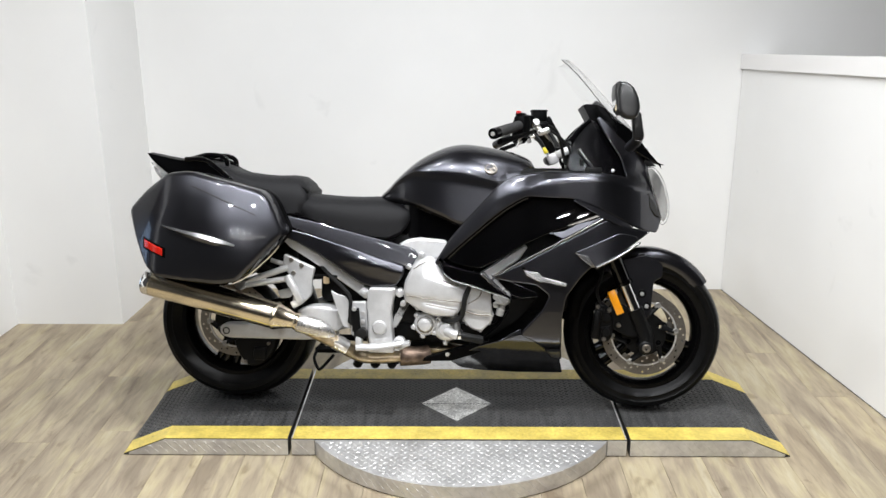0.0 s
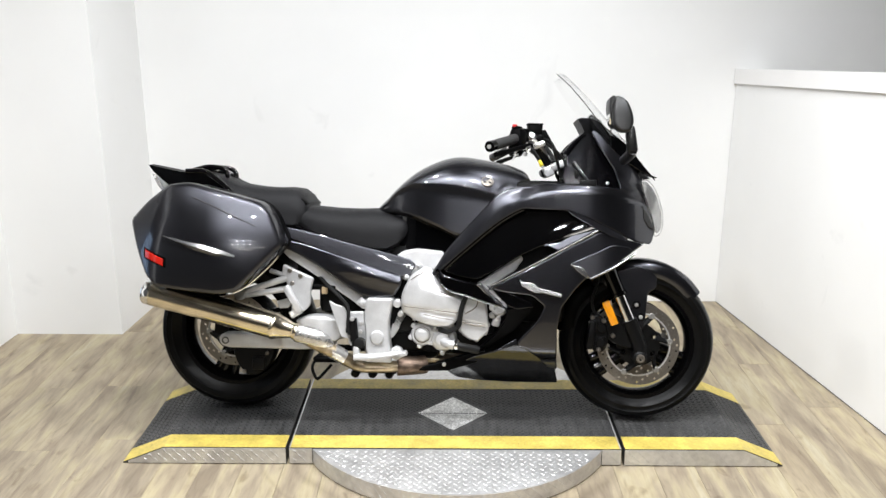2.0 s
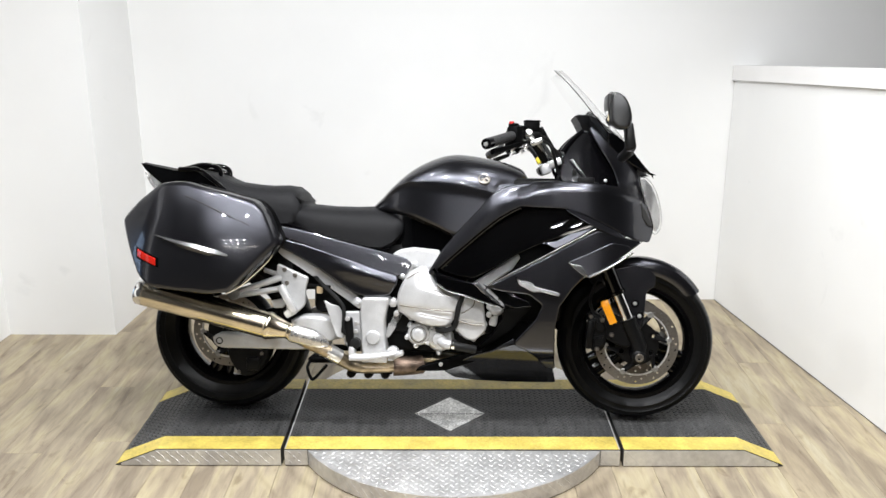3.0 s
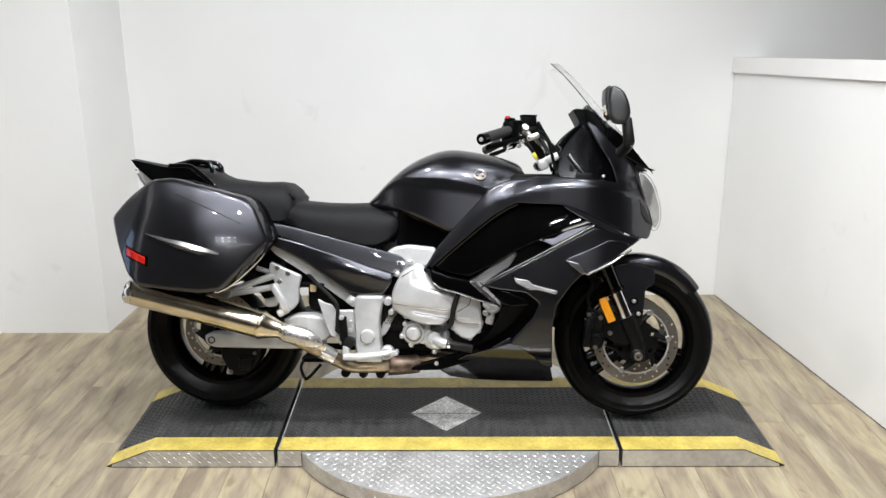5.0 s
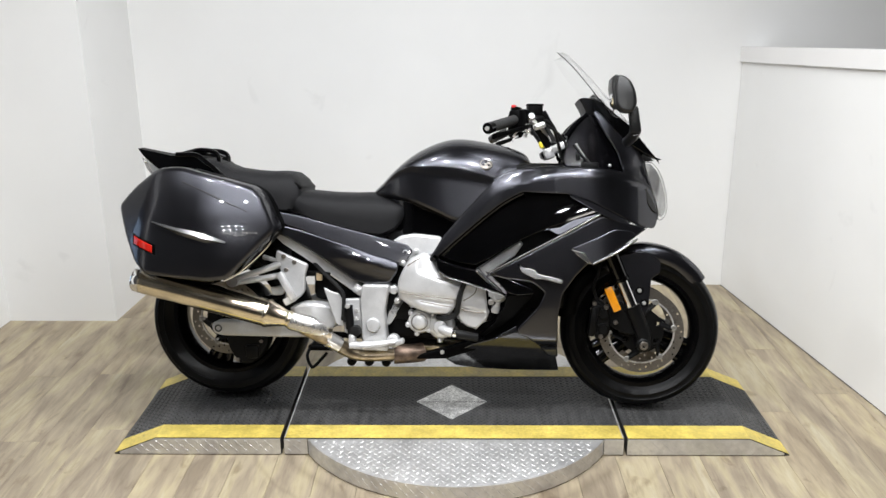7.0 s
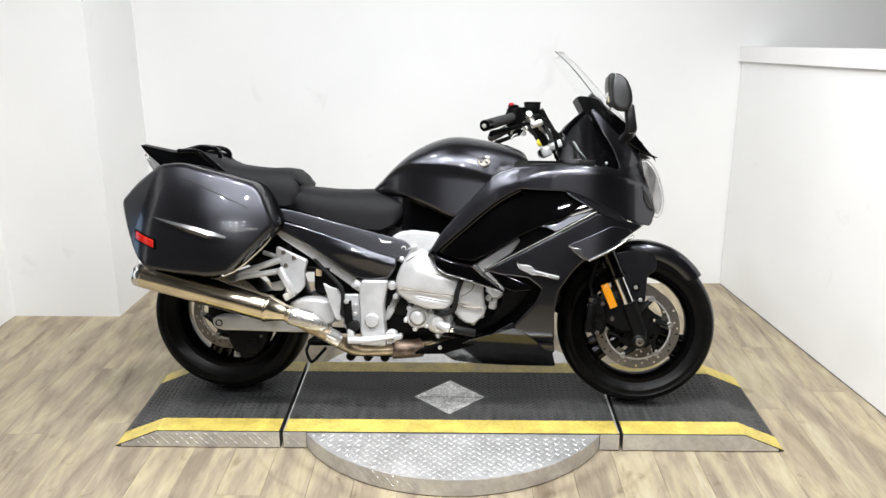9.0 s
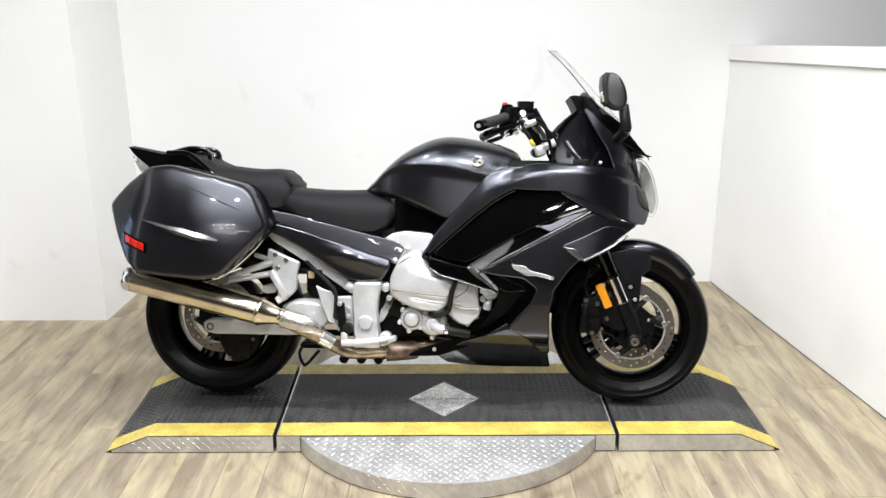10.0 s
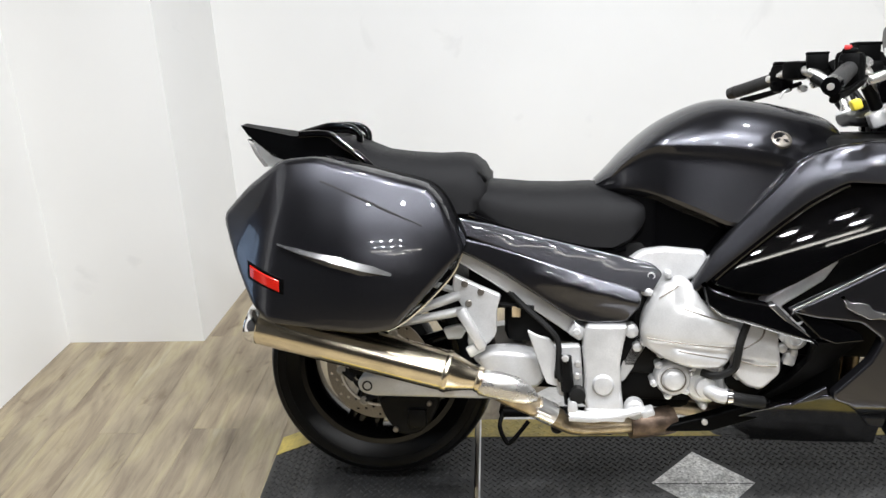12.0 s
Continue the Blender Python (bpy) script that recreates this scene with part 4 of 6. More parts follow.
mud = group_part("front_mudguard", "graphite front mudguard")
bm = bmesh.new()
skin(bm, guard_rings(41, 128))
part("crown", bm, PAINT, mud, angle=60)
bm = bmesh.new()
skin(bm, guard_rings(128, 172, 12))
part("rear_flap", bm, SATIN, mud, "black plastic rear flap", angle=60)
shell("side_stay", [(0.690, 0.585), (0.780, 0.605), (0.845, 0.565), (0.845, 0.520), (0.812, 0.500), (0.808, 0.443), (0.804, 0.390), (0.794, 0.353), (0.773, 0.357), (0.738, 0.430), (0.700, 0.513)], flat(0.088, 0, -0.02, 0, 0.46), PAINT, "", 0.010, 0.006, parent=mud, fillet=0.012)
for u, w in ((0.769, 0.455), (0.787, 0.408)):
    for s in (1, -1):
        # dark ring in place of the shade in the bolt's recess
        bm = bmesh.new()
        lathe(bm, R(u, s * 0.087, w), [(0.016, 0.0), (0.016, -s * 0.004), (0.013, -s * 0.004), (0.012, -s * 0.002)], n=18)
        part("washer", bm, CAST, mud)
        bm = bmesh.new()
        bolt(bm, R(u, s * 0.089, w), 0.008, 0.006, s)
        part("bolt", bm, ALU, mud, "bright mudguard bolt")

# dark hugger over the rear wheel
rings = []
for i in range(19):
    t = radians(28 + (128 - 28) * i / 18)
    ring = []
    for r in (0.336, 0.328):
        span = [0.105, 0.09, 0.05, 0.0, -0.05, -0.09, -0.105]
        for v in (span if r > 0.33 else span[::-1]):
            k = 0.035 if abs(v) > 0.1 else 0.0
            ring.append(RW + Vector(((r - k) * math.cos(t), -v, (r - k) * math.sin(t))))
    rings.append(ring)
bm = bmesh.new()
skin(bm, rings)
part("hugger", bm, SATIN, bike, "black hugger over the rear wheel")
# dark core of engine and frame
for name, c, size in (
    ("battery_box", (-0.36, 0, 0.52), (0.20, 0.20, 0.26)),
    ("engine_block", (0.095, 0, 0.461), (0.56, 0.26, 0.42)),
    ("airbox", (0.323, 0, 0.580), (0.34, 0.30, 0.40)),
    ("rear_frame_box", (-0.303, 0, 0.590), (0.50, 0.20, 0.22)),
    ("tail_frame_box", (-0.740, 0, 0.770), (0.38, 0.22, 0.12)),
    ("front_frame_box", (0.461, 0, 0.812), (0.34, 0.30, 0.22)),
    ("gearbox", (-0.130, 0, 0.364), (0.30, 0.22, 0.28)),
):
    bm = bmesh.new()
    box(bm, c, size, bevel=0.03)
    part(name, bm, CORE, bike, "dark inner part behind the covers")

# engine
engine = group_part("engine", "silver painted four-cylinder engine")


def step(d, width=0.024):
    k = max(0.0, min(1.0, 0.5 + d / width))
    return k * k * (3 - 2 * k)


def cover_out(u, w):
    """A domed cover with two swept steps and a raised upper field."""
    low, mid, top = w - (0.433 - 0.099 * u), w - (0.409 - 0.185 * u), w - (0.512 - 0.336 * u)
    return 0.232 - 1.3 * ((u + 0.01) ** 2 + (w - 0.472) ** 2) + 0.009 * step(low) + 0.008 * step(-mid) * step(u + 0.05, 0.03) - 0.009 * step(top) * step(u + 0.04, 0.03)


shell("clutch_cover", [(-0.122, 0.484), (-0.107, 0.523), (-0.080, 0.569), (-0.033, 0.592), (-0.006, 0.578), (0.024, 0.526), (0.115, 0.483), (0.103, 0.416), (0.070, 0.367), (-0.003, 0.370), (-0.075, 0.393), (-0.121, 0.426)],
      cover_out, SILVER, "large silver clutch cover", 0.11, 0.018, 0.008, parent=engine, fillet=0.018)
shell("gasket", [(-0.135, 0.49), (-0.112, 0.545), (-0.075, 0.582), (-0.02, 0.602), (0.012, 0.585), (0.045, 0.530), (0.126, 0.486), (0.118, 0.400), (0.076, 0.348), (0.0, 0.352), (-0.085, 0.378), (-0.134, 0.418)], flat(0.150), CAST, "dark gasket line", 0.02, 0.003, 0.05, parent=engine, fillet=0.012)
# darker tubes paint the shadow lines along the cover's steps
for a, b in (((-0.110, 0.446), (0.092, 0.425)), ((-0.036, 0.417), (0.078, 0.396)), ((-0.030, 0.522), (0.080, 0.485)), ((-0.085, 0.545), (-0.040, 0.575))):
    bm = bmesh.new()
    pts = []
    for k in range(9):
        u, w = a[0] + (b[0] - a[0]) * k / 8, a[1] + (b[1] - a[1]) * k / 8
        pts.append(R(u, cover_out(u, w) + 0.0003, w))
    tube(bm, pts, 0.0019, n=6, per=2)
    part("rib", bm, DISC, engine)
for u, w in ((-0.112, 0.424), (-0.072, 0.395), (-0.008, 0.374), (0.062, 0.369), (0.110, 0.419), (-0.105, 0.550), (-0.059, 0.594)):
    bm = bmesh.new()
    lathe(bm, R(u, 0.18, w), [(0.010, 0.02), (0.010, -0.006), (0.007, -0.008), (0.006, -0.016), (0.004, -0.018)], n=12)
    part("bolt", bm, SILVER, engine)
shell("generator_cover", [(0.107, 0.469), (0.146, 0.484), (0.196, 0.474), (0.203, 0.410), (0.211, 0.357), (0.168, 0.313), (0.132, 0.319), (0.100, 0.350), (0.095, 0.419)],
      lambda u, w: 0.205 - 0.35 * ((u - 0.152) ** 2 + (w - 0.40) ** 2) - 0.007 * step(0.392 - 0.12 * (u - 0.10) - w, 0.012), SILVER, "silver side cover", 0.09, 0.010, 0.010, parent=engine, fillet=0.014)
# darker tubes put in the shade of the embossed grooves
for line in (((0.168, 0.478), (0.158, 0.445), (0.118, 0.418)), ((0.100, 0.392), (0.150, 0.378), (0.196, 0.376))):
    bm = bmesh.new()
    tube(bm, [R(u, 0.2052 - 0.35 * ((u - 0.152) ** 2 + (w - 0.40) ** 2), w) for u, w in line], 0.0024, n=6, per=6)
    part("rib", bm, DISC, engine)
for u, w in ((0.203, 0.373), (0.163, 0.317), (0.104, 0.353), (0.204, 0.470), (0.194, 0.344), (0.116, 0.339)):
    bm = bmesh.new()
    lathe(bm, R(u, 0.15, w), [(0.010, 0.02), (0.010, -0.020), (0.006, -0.022), (0.006, -0.03), (0.004, -0.032)], n=12)
    part("bolt", bm, SILVER, engine)
bm = bmesh.new()
lathe(bm, R(-0.042, 0.10, 0.334), [(0.043, 0), (0.043, -0.085), (0.038, -0.094), (0.027, -0.095), (0.025, -0.104), (0.020, -0.108), (0.005, -0.108)], n=32)
cover = part("oil_filler_cover", bm, SILVER, engine, "round silver cover")
# a darker ring puts in the groove's shade on the round cover
bm = bmesh.new()
lathe(bm, R(-0.042, 0.196, 0.334), [(0.031, 0.004), (0.031, -0.0006), (0.029, -0.0012), (0.027, 0.004)], n=32)
part("cover_groove", bm, DISC, engine)
for k in range(6):
    a = k * math.pi / 3 + 0.3
    bm = bmesh.new()
    lathe(bm, R(-0.042 + 0.046 * math.cos(a), 0.12, 0.334 + 0.046 * math.sin(a)), [(0.010, 0), (0.010, -0.062), (0.006, -0.064), (0.006, -0.070), (0.004, -0.071)], n=12)
    part("bolt", bm, SILVER, cover)
bm = bmesh.new()
lathe(bm, R(0.036, 0.10, 0.318), [(0.054, 0), (0.048, -0.075), (0.040, -0.088), (0.028, -0.092), (0.024, -0.105), (0.010, -0.108)], n=32)
tube(bm, [R(0.039, 0.195, 0.312), R(0.060, 0.215, 0.305), R(0.078, 0.215, 0.302)], 0.018, n=14)
pump = part("water_pump", bm, SILVER, engine, "silver water pump with outlet")
for k in range(5):
    a = k * 2 * math.pi / 5 + 0.9
    bm = bmesh.new()
    lathe(bm, R(0.036 + 0.053 * math.cos(a), 0.11, 0.318 + 0.053 * math.sin(a)), [(0.011, 0), (0.011, -0.066), (0.007, -0.072), (0.006, -0.080), (0.004, -0.081)], n=12)
    part("bolt", bm, SILVER, pump)
bm = bmesh.new()
tube(bm, [R(0.081, 0.215, 0.303), R(0.120, 0.212, 0.293), R(0.170, 0.195, 0.282)], 0.016, n=14)
part("coolant_hose", bm, HOSE, engine, "black rubber coolant hose")
bm = bmesh.new()
lathe(bm, R(0.088, 0.215, 0.302), [(0.018, 0.006), (0.018, -0.006)], axis="x", n=16)
part("hose_clip", bm, CHROME, engine, "bright hose clip")
bm = bmesh.new()
tube(bm, [R(0.123, 0.22, 0.489), R(0.107, 0.225, 0.443), R(0.101, 0.225, 0.404), R(0.093, 0.22, 0.371), R(0.054, 0.215, 0.353), R(0.023, 0.20, 0.357)], 0.0095, n=8)
part("cable", bm, HOSE, engine, "black cable clipped to the cases")
bm = bmesh.new()
box(bm, R(0.024, 0.0, 0.396), (0.42, 0.30, 0.14), bevel=0.03)
box(bm, R(0.015, 0.0, 0.310), (0.34, 0.24, 0.12), bevel=0.03)
box(bm, R(0.198, 0.0, 0.474), (0.14, 0.30, 0.14), bevel=0.02)
part("crankcase", bm, CAST, engine, "dark lower crankcase")
bm = bmesh.new()
lathe(bm, R(0.246, 0.10, 0.437), [(0.030, 0), (0.030, -0.066), (0.026, -0.072), (0.018, -0.073), (0.016, -0.068), (0.006, -0.068)], n=22)
box(bm, R(0.236, 0.16, 0.385), (0.030, 0.026, 0.034), Matrix.Rotation(radians(14), 4, "Y"), 0.007)
box(bm, R(0.244, 0.165, 0.402), (0.018, 0.020, 0.016), None, 0.004)
for w in (0.440, 0.410):
    lathe(bm, R(0.219, 0.15, w), [(0.011, 0), (0.011, -0.018), (0.007, -0.020), (0.003, -0.020)], n=12)
part("thermostat", bm, SILVER, engine, "silver housing behind the fairing")

# frame, brackets
shell("frame_plate", [(-0.255, 0.469), (-0.152, 0.470), (-0.164, 0.419), (-0.171, 0.370), (-0.166, 0.299), (-0.156, 0.232), (-0.244, 0.229), (-0.257, 0.275), (-0.257, 0.351), (-0.263, 0.410)],
      lambda u, w: 0.205 - 1.5 * (u + 0.207) ** 2, SILVER, "silver frame pivot plate", 0.06, 0.010, 0.025, fillet=0.012)
bm = bmesh.new()
lathe(bm, R(-0.212, 0.19, 0.320), [(0.027, 0), (0.027, -0.018), (0.022, -0.024), (0.010, -0.025)], n=24)
part("pivot_cap", bm, SILVER, bike, "round pivot cap")
shell("main_frame", [(-0.159, 0.621), (-0.123, 0.647), (-0.071, 0.657), (0.029, 0.649), (0.051, 0.596), (-0.012, 0.575), (-0.063, 0.535), (-0.115, 0.535), (-0.168, 0.575)], flat(0.165, 0, -0.08, 0, 0.59), SILVER, "silver main frame spar", 0.05, 0.012, fillet=0.012)
shell("frame_brace", [(-0.175, 0.305), (-0.155, 0.315), (-0.096, 0.411), (-0.102, 0.441), (-0.128, 0.441), (-0.162, 0.363)], flat(0.150), SILVER, "silver frame brace", 0.02, 0.005, fillet=0.006)
shell("front_frame_spar", [(0.158, 0.530), (0.228, 0.578), (0.322, 0.640), (0.332, 0.628), (0.302, 0.583), (0.206, 0.518), (0.251, 0.473), (0.230, 0.470)], flat(0.185), SILVER, "silver frame spar behind the fairing", 0.03, 0.008, fillet=0.006)
shell("rear_rail", [(-0.617, 0.661), (-0.586, 0.667), (-0.495, 0.611), (-0.366, 0.531), (-0.248, 0.451), (-0.258, 0.419), (-0.279, 0.423), (-0.365, 0.482), (-0.491, 0.564), (-0.567, 0.611)], flat(0.150), SILVER, "silver rear subframe rail", 0.03, 0.006, fillet=0.006)
both("rail_joint", lambda bm, s: [box(bm, R(-0.274, s * 0.158, 0.446), (0.040, 0.034, 0.036), Matrix.Rotation(radians(34), 4, "Y"), 0.007), bolt(bm, R(-0.276, s * 0.176, 0.446), 0.010, 0.006, s)], SILVER, "silver bolted joint of the subframe")
both("frame_lug", lambda bm, s: [lathe(bm, R(-0.142, s * 0.150, 0.448), [(0.017, 0.03 * s), (0.017, -0.020 * s), (0.012, -0.024 * s), (0.005, -0.024 * s)], n=16), lathe(bm, R(-0.128, s * 0.158, 0.408), [(0.011, 0.03 * s), (0.011, -0.016 * s), (0.005, -0.018 * s)], n=14)], SILVER, "silver engine mount lug")
peg = shell("peg_bracket", [(-0.582, 0.588), (-0.528, 0.563), (-0.464, 0.536), (-0.475, 0.494), (-0.476, 0.435), (-0.496, 0.411), (-0.532, 0.388), (-0.550, 0.410), (-0.543, 0.464), (-0.567, 0.514), (-0.587, 0.548)],
            flat(0.175), SILVER, "silver passenger peg bracket", 0.016, 0.006, sides=(1,), fillet=0.01)
both("hanger_arm", lambda bm, s: [tube(bm, [R(-0.568, s * 0.168, 0.535), R(-0.736, s * 0.20, 0.477)], (0.013, 0.011), n=10, smooth_path=False), tube(bm, [R(-0.550, s * 0.168, 0.496), R(-0.736, s * 0.20, 0.464)], (0.012, 0.010), n=10, smooth_path=False),
                                  lathe(bm, R(-0.739, s * 0.185, 0.472), [(0.022, 0.012), (0.022, -0.03), (0.012, -0.03)], n=18), tube(bm, [R(-0.637, s * 0.15, 0.559), R(-0.584, s * 0.165, 0.546)], 0.009, n=8, smooth_path=False)], SILVER, "silver muffler hanger arm")
bm = bmesh.new()
m = Matrix.Rotation(radians(-30), 4, "Y")
box(bm, R(-0.536, 0.205, 0.458), (0.026, 0.024, 0.115), m, 0.006)
box(bm, R(-0.525, 0.200, 0.406), (0.045, 0.022, 0.028), m, 0.005)
part("passenger_peg", bm, SILVER, bike, "folded silver passenger footpeg")
for u, w in ((-0.554, 0.565), (-0.514, 0.545), (-0.545, 0.515)):
    bm = bmesh.new()
    bolt(bm, R(u, 0.176, w), 0.009, 0.005, 1)
    part("bolt", bm, DISC, peg)
shell("lower_bracket_tab", [(-0.614, 0.441), (-0.573, 0.452), (-0.552, 0.441), (-0.566, 0.416), (-0.602, 0.413)], flat(0.15), SILVER, "", 0.015, 0.005, sides=(1,), fillet=0.006)
shell("heel_guard", [(-0.399, 0.456), (-0.372, 0.441), (-0.342, 0.434), (-0.320, 0.391), (-0.318, 0.332), (-0.324, 0.311), (-0.350, 0.318), (-0.370, 0.371)], flat(0.200), SILVER, "silver heel guard plate", 0.006, 0.004, fillet=0.008)
shell("rider_bracket", [(-0.339, 0.409), (-0.267, 0.414), (-0.259, 0.308), (-0.276, 0.269), (-0.323, 0.284)], flat(0.182), SILVER, "silver footpeg bracket", 0.02, 0.006, fillet=0.01)
bm = bmesh.new()
tube(bm, [R(-0.305, 0.205, 0.391), R(-0.298, 0.205, 0.304)], 0.016, n=14, smooth_path=False)
tube(bm, [R(-0.302, 0.205, 0.304), R(-0.299, 0.205, 0.269)], 0.007, n=8, smooth_path=False)
box(bm, R(-0.316, 0.205, 0.346), (0.03, 0.02, 0.022), bevel=0.004)
cyl = part("rear_brake_cylinder", bm, CAST, bike, "dark rear brake master cylinder")
for u, v, w in ((-0.305, 0.222, 0.391), (-0.276, 0.205, 0.341), (-0.274, 0.205, 0.372)):
    bm = bmesh.new()
    bolt(bm, R(u, v, w), 0.009, 0.007, 1)
    part("cylinder_bolt", bm, ALU, cyl)
bm = bmesh.new()
tube(bm, [R(-0.448, 0.14, 0.541), R(-0.400, 0.18, 0.505), R(-0.347, 0.205, 0.463), R(-0.322, 0.21, 0.427), R(-0.322, 0.212, 0.359), R(-0.315, 0.21, 0.330)], 0.0075, n=8)
tube(bm, [R(-0.477, 0.12, 0.502), R(-0.425, 0.14, 0.502), R(-0.384, 0.16, 0.502)], 0.006, n=8)
part("brake_line", bm, HOSE, bike, "black rear brake line")
bm = bmesh.new()
box(bm, R(-0.427, 0.14, 0.487), (0.022, 0.012, 0.028), bevel=0.003)
part("tag", bm, TAN, bike, "tan connector tag")
both("footpeg", lambda bm, s: [tube(bm, [R(-0.292, s * 0.232, 0.250), R(-0.235, s * 0.246, 0.252), R(-0.170, s * 0.246, 0.262), R(-0.120, s * 0.236, 0.270)], (0.016, 0.010), n=12, flat=0.7),
                               lathe(bm, R(-0.136, s * 0.215, 0.266), [(0.024, 0.02 * s), (0.024, -0.014 * s), (0.018, -0.020 * s), (0.008, -0.020 * s)], n=18), box(bm, R(-0.108, s * 0.240, 0.268), (0.032, 0.040, 0.018), Matrix.Rotation(radians(-20), 4, "Y"), 0.005),
                               box(bm, R(-0.206, s * 0.196, 0.242), (0.100, 0.030, 0.034), None, 0.008), box(bm, R(-0.286, s * 0.222, 0.268), (0.024, 0.036, 0.044), None, 0.007)], SILVER, "silver footpeg with pedal arm")
bm = bmesh.new()
lathe(bm, R(-0.275, 0.225, 0.300), [(0.020, 0.02), (0.020, -0.012), (0.012, -0.014)], n=16)
part("peg_rubber", bm, HOSE, bike, "black rubber stop")

# swinging arm
bm = bmesh.new()
lathe(bm, RW, [(0.05, 0.04), (0.125, 0.07), (0.135, 0.09), (0.13, 0.13), (0.08, 0.15), (0.03, 0.155)], n=36)
part("final_drive", bm, CAST, bike, "dark final drive housing")
shell("swingarm", [(-0.846, 0.284), (-0.838, 0.304), (-0.810, 0.310), (-0.723, 0.308), (-0.458, 0.339), (-0.407, 0.341), (-0.383, 0.260), (-0.515, 0.252), (-0.806, 0.252), (-0.837, 0.262)], flat(0.138), SILVER, "silver swingarm", 0.045, 0.010, keep=(), fillet=0.014)
bm = bmesh.new()
lathe(bm, R(-0.818, 0.138, 0.281), [(0.014, 0.01), (0.014, -0.002), (0.010, -0.0025), (0.009, 0.003)], n=18)
part("axle_end", bm, GAP, bike, "dark axle end")
shell("swingarm_casting", [(-0.542, 0.367), (-0.487, 0.390), (-0.420, 0.390), (-0.363, 0.376), (-0.350, 0.319), (-0.374, 0.289), (-0.467, 0.301)], lambda u, w: 0.170 - 2 * (u + 0.45) ** 2, SILVER, "silver swingarm casting", 0.06, 0.015, fillet=0.015)
bm = bmesh.new()
panel(bm, [(-0.796, 0.254), (-0.638, 0.259), (-0.626, 0.230), (-0.671, 0.150), (-0.731, 0.136), (-0.758, 0.160), (-0.787, 0.207)], flat(0.122), 0.07, 0.012, 0.04, 1)
box(bm, R(-0.689, 0.125, 0.192), (0.05, 0.02, 0.05), bevel=0.006)
rcal = part("rear_caliper", bm, CAST, bike, "dark grimy rear brake caliper")
for u, w, r in ((-0.747, 0.158, 0.008), (-0.656, 0.232, 0.007), (-0.700, 0.172, 0.012)):
    bm = bmesh.new()
    bolt(bm, R(u, 0.124, w), r, 0.006, 1)
    part("caliper_bolt", bm, DISC if r < 0.01 else CAST, rcal)

# exhaust
exhaust = group_part("exhaust", "long bright steel muffler with its pipes")
E0, E1 = R(-1.072, 0.272, 0.485), R(-0.585, 0.258, 0.362)
ed = (E1 - E0).normalized()
es = ed.cross(Vector((0, 1, 0))).normalized()
ev = Vector((0, 1, 0))


def can(bm, spans, n=36):
    rings = []
    for k, ra, rb in spans:
        c = E0 + ed * k
        rings.append([c + es * ra * math.cos(2 * math.pi * i / n) + ev * rb * math.sin(2 * math.pi * i / n) for i in range(n)])
    skin(bm, rings)


bm = bmesh.new()
can(bm, [(0.022, 0.050, 0.056), (0.030, 0.051, 0.057), (0.28, 0.051, 0.057), (0.470, 0.050, 0.054), (0.494, 0.049, 0.053)])
part("muffler_can", bm, STEEL, exhaust, "long brushed steel muffler", angle=50)
bm = bmesh.new()
can(bm, [(-0.004, 0.040, 0.047), (-0.006, 0.046, 0.053), (0.0, 0.050, 0.057), (0.024, 0.051, 0.058), (0.026, 0.048, 0.055)])
part("end_cap", bm, CHROME, exhaust, "bright end cap", angle=50)
bm = bmesh.new()
can(bm, [(0.488, 0.050, 0.054), (0.491, 0.052, 0.056), (0.501, 0.052, 0.056), (0.504, 0.049, 0.053), (0.545, 0.035, 0.038), (0.568, 0.029, 0.030), (0.571, 0.032, 0.033), (0.580, 0.032, 0.033), (0.582, 0.028, 0.028), (0.60, 0.026, 0.026)])
part("cone", bm, STEEL, exhaust, "steel inlet cone", angle=50)
bm = bmesh.new()
can(bm, [(-0.0075, 0.024, 0.028), (0.0, 0.024, 0.028)], 20)
part("tip", bm, GAP, exhaust, "dark exhaust opening")
bm = bmesh.new()
tube(bm, [E0 + ed * 0.575, R(-0.440, 0.242, 0.300), R(-0.373, 0.225, 0.264), R(-0.318, 0.195, 0.229)], (0.027, 0.023), n=16)
part("link_pipe", bm, HEAT, exhaust, "steel link pipe")
bm = bmesh.new()
rings = []
for k in range(13):
    q = k / 12
    c = R(-0.518 + 0.146 * q, 0.262 - 0.018 * q, 0.340 - 0.046 * q + 0.006 * math.sin(math.pi * q))
    r = 0.034 * (1 - abs(2 * q - 0.75) ** 3 * 0.35) * (1 if 0 < k < 12 else 0.72)
    rings.append([c + Vector((0.3 * r * math.cos(a), -0.75 * r * math.sin(a), r * math.cos(a))) for a in [2 * math.pi * i / 18 for i in range(18)]])
skin(bm, rings)
part("heat_shield", bm, POLISHED, exhaust, "polished teardrop heat shield")
bm = bmesh.new()
tube(bm, [R(-0.376, 0.226, 0.268), R(-0.336, 0.208, 0.242)], 0.029, n=18, smooth_path=False)
tube(bm, [R(-0.372, 0.256, 0.272), R(-0.340, 0.238, 0.252)], 0.007, n=8, smooth_path=False)
part("pipe_clamp", bm, POLISHED, exhaust, "bright pipe clamp")
bm = bmesh.new()
tube(bm, [R(-0.342, 0.205, 0.236), R(-0.289, 0.18, 0.205), R(-0.238, 0.165, 0.197), R(-0.126, 0.15, 0.202)], 0.022, n=16)
part("lower_pipe", bm, HEAT, exhaust, "golden heat-stained lower pipe")
bm = bmesh.new()
tube(bm, [R(-0.141, 0.15, 0.201), R(-0.116, 0.145, 0.202), R(-0.055, 0.13, 0.205), R(-0.035, 0.12, 0.207)], 0.036, n=18, smooth_path=False)
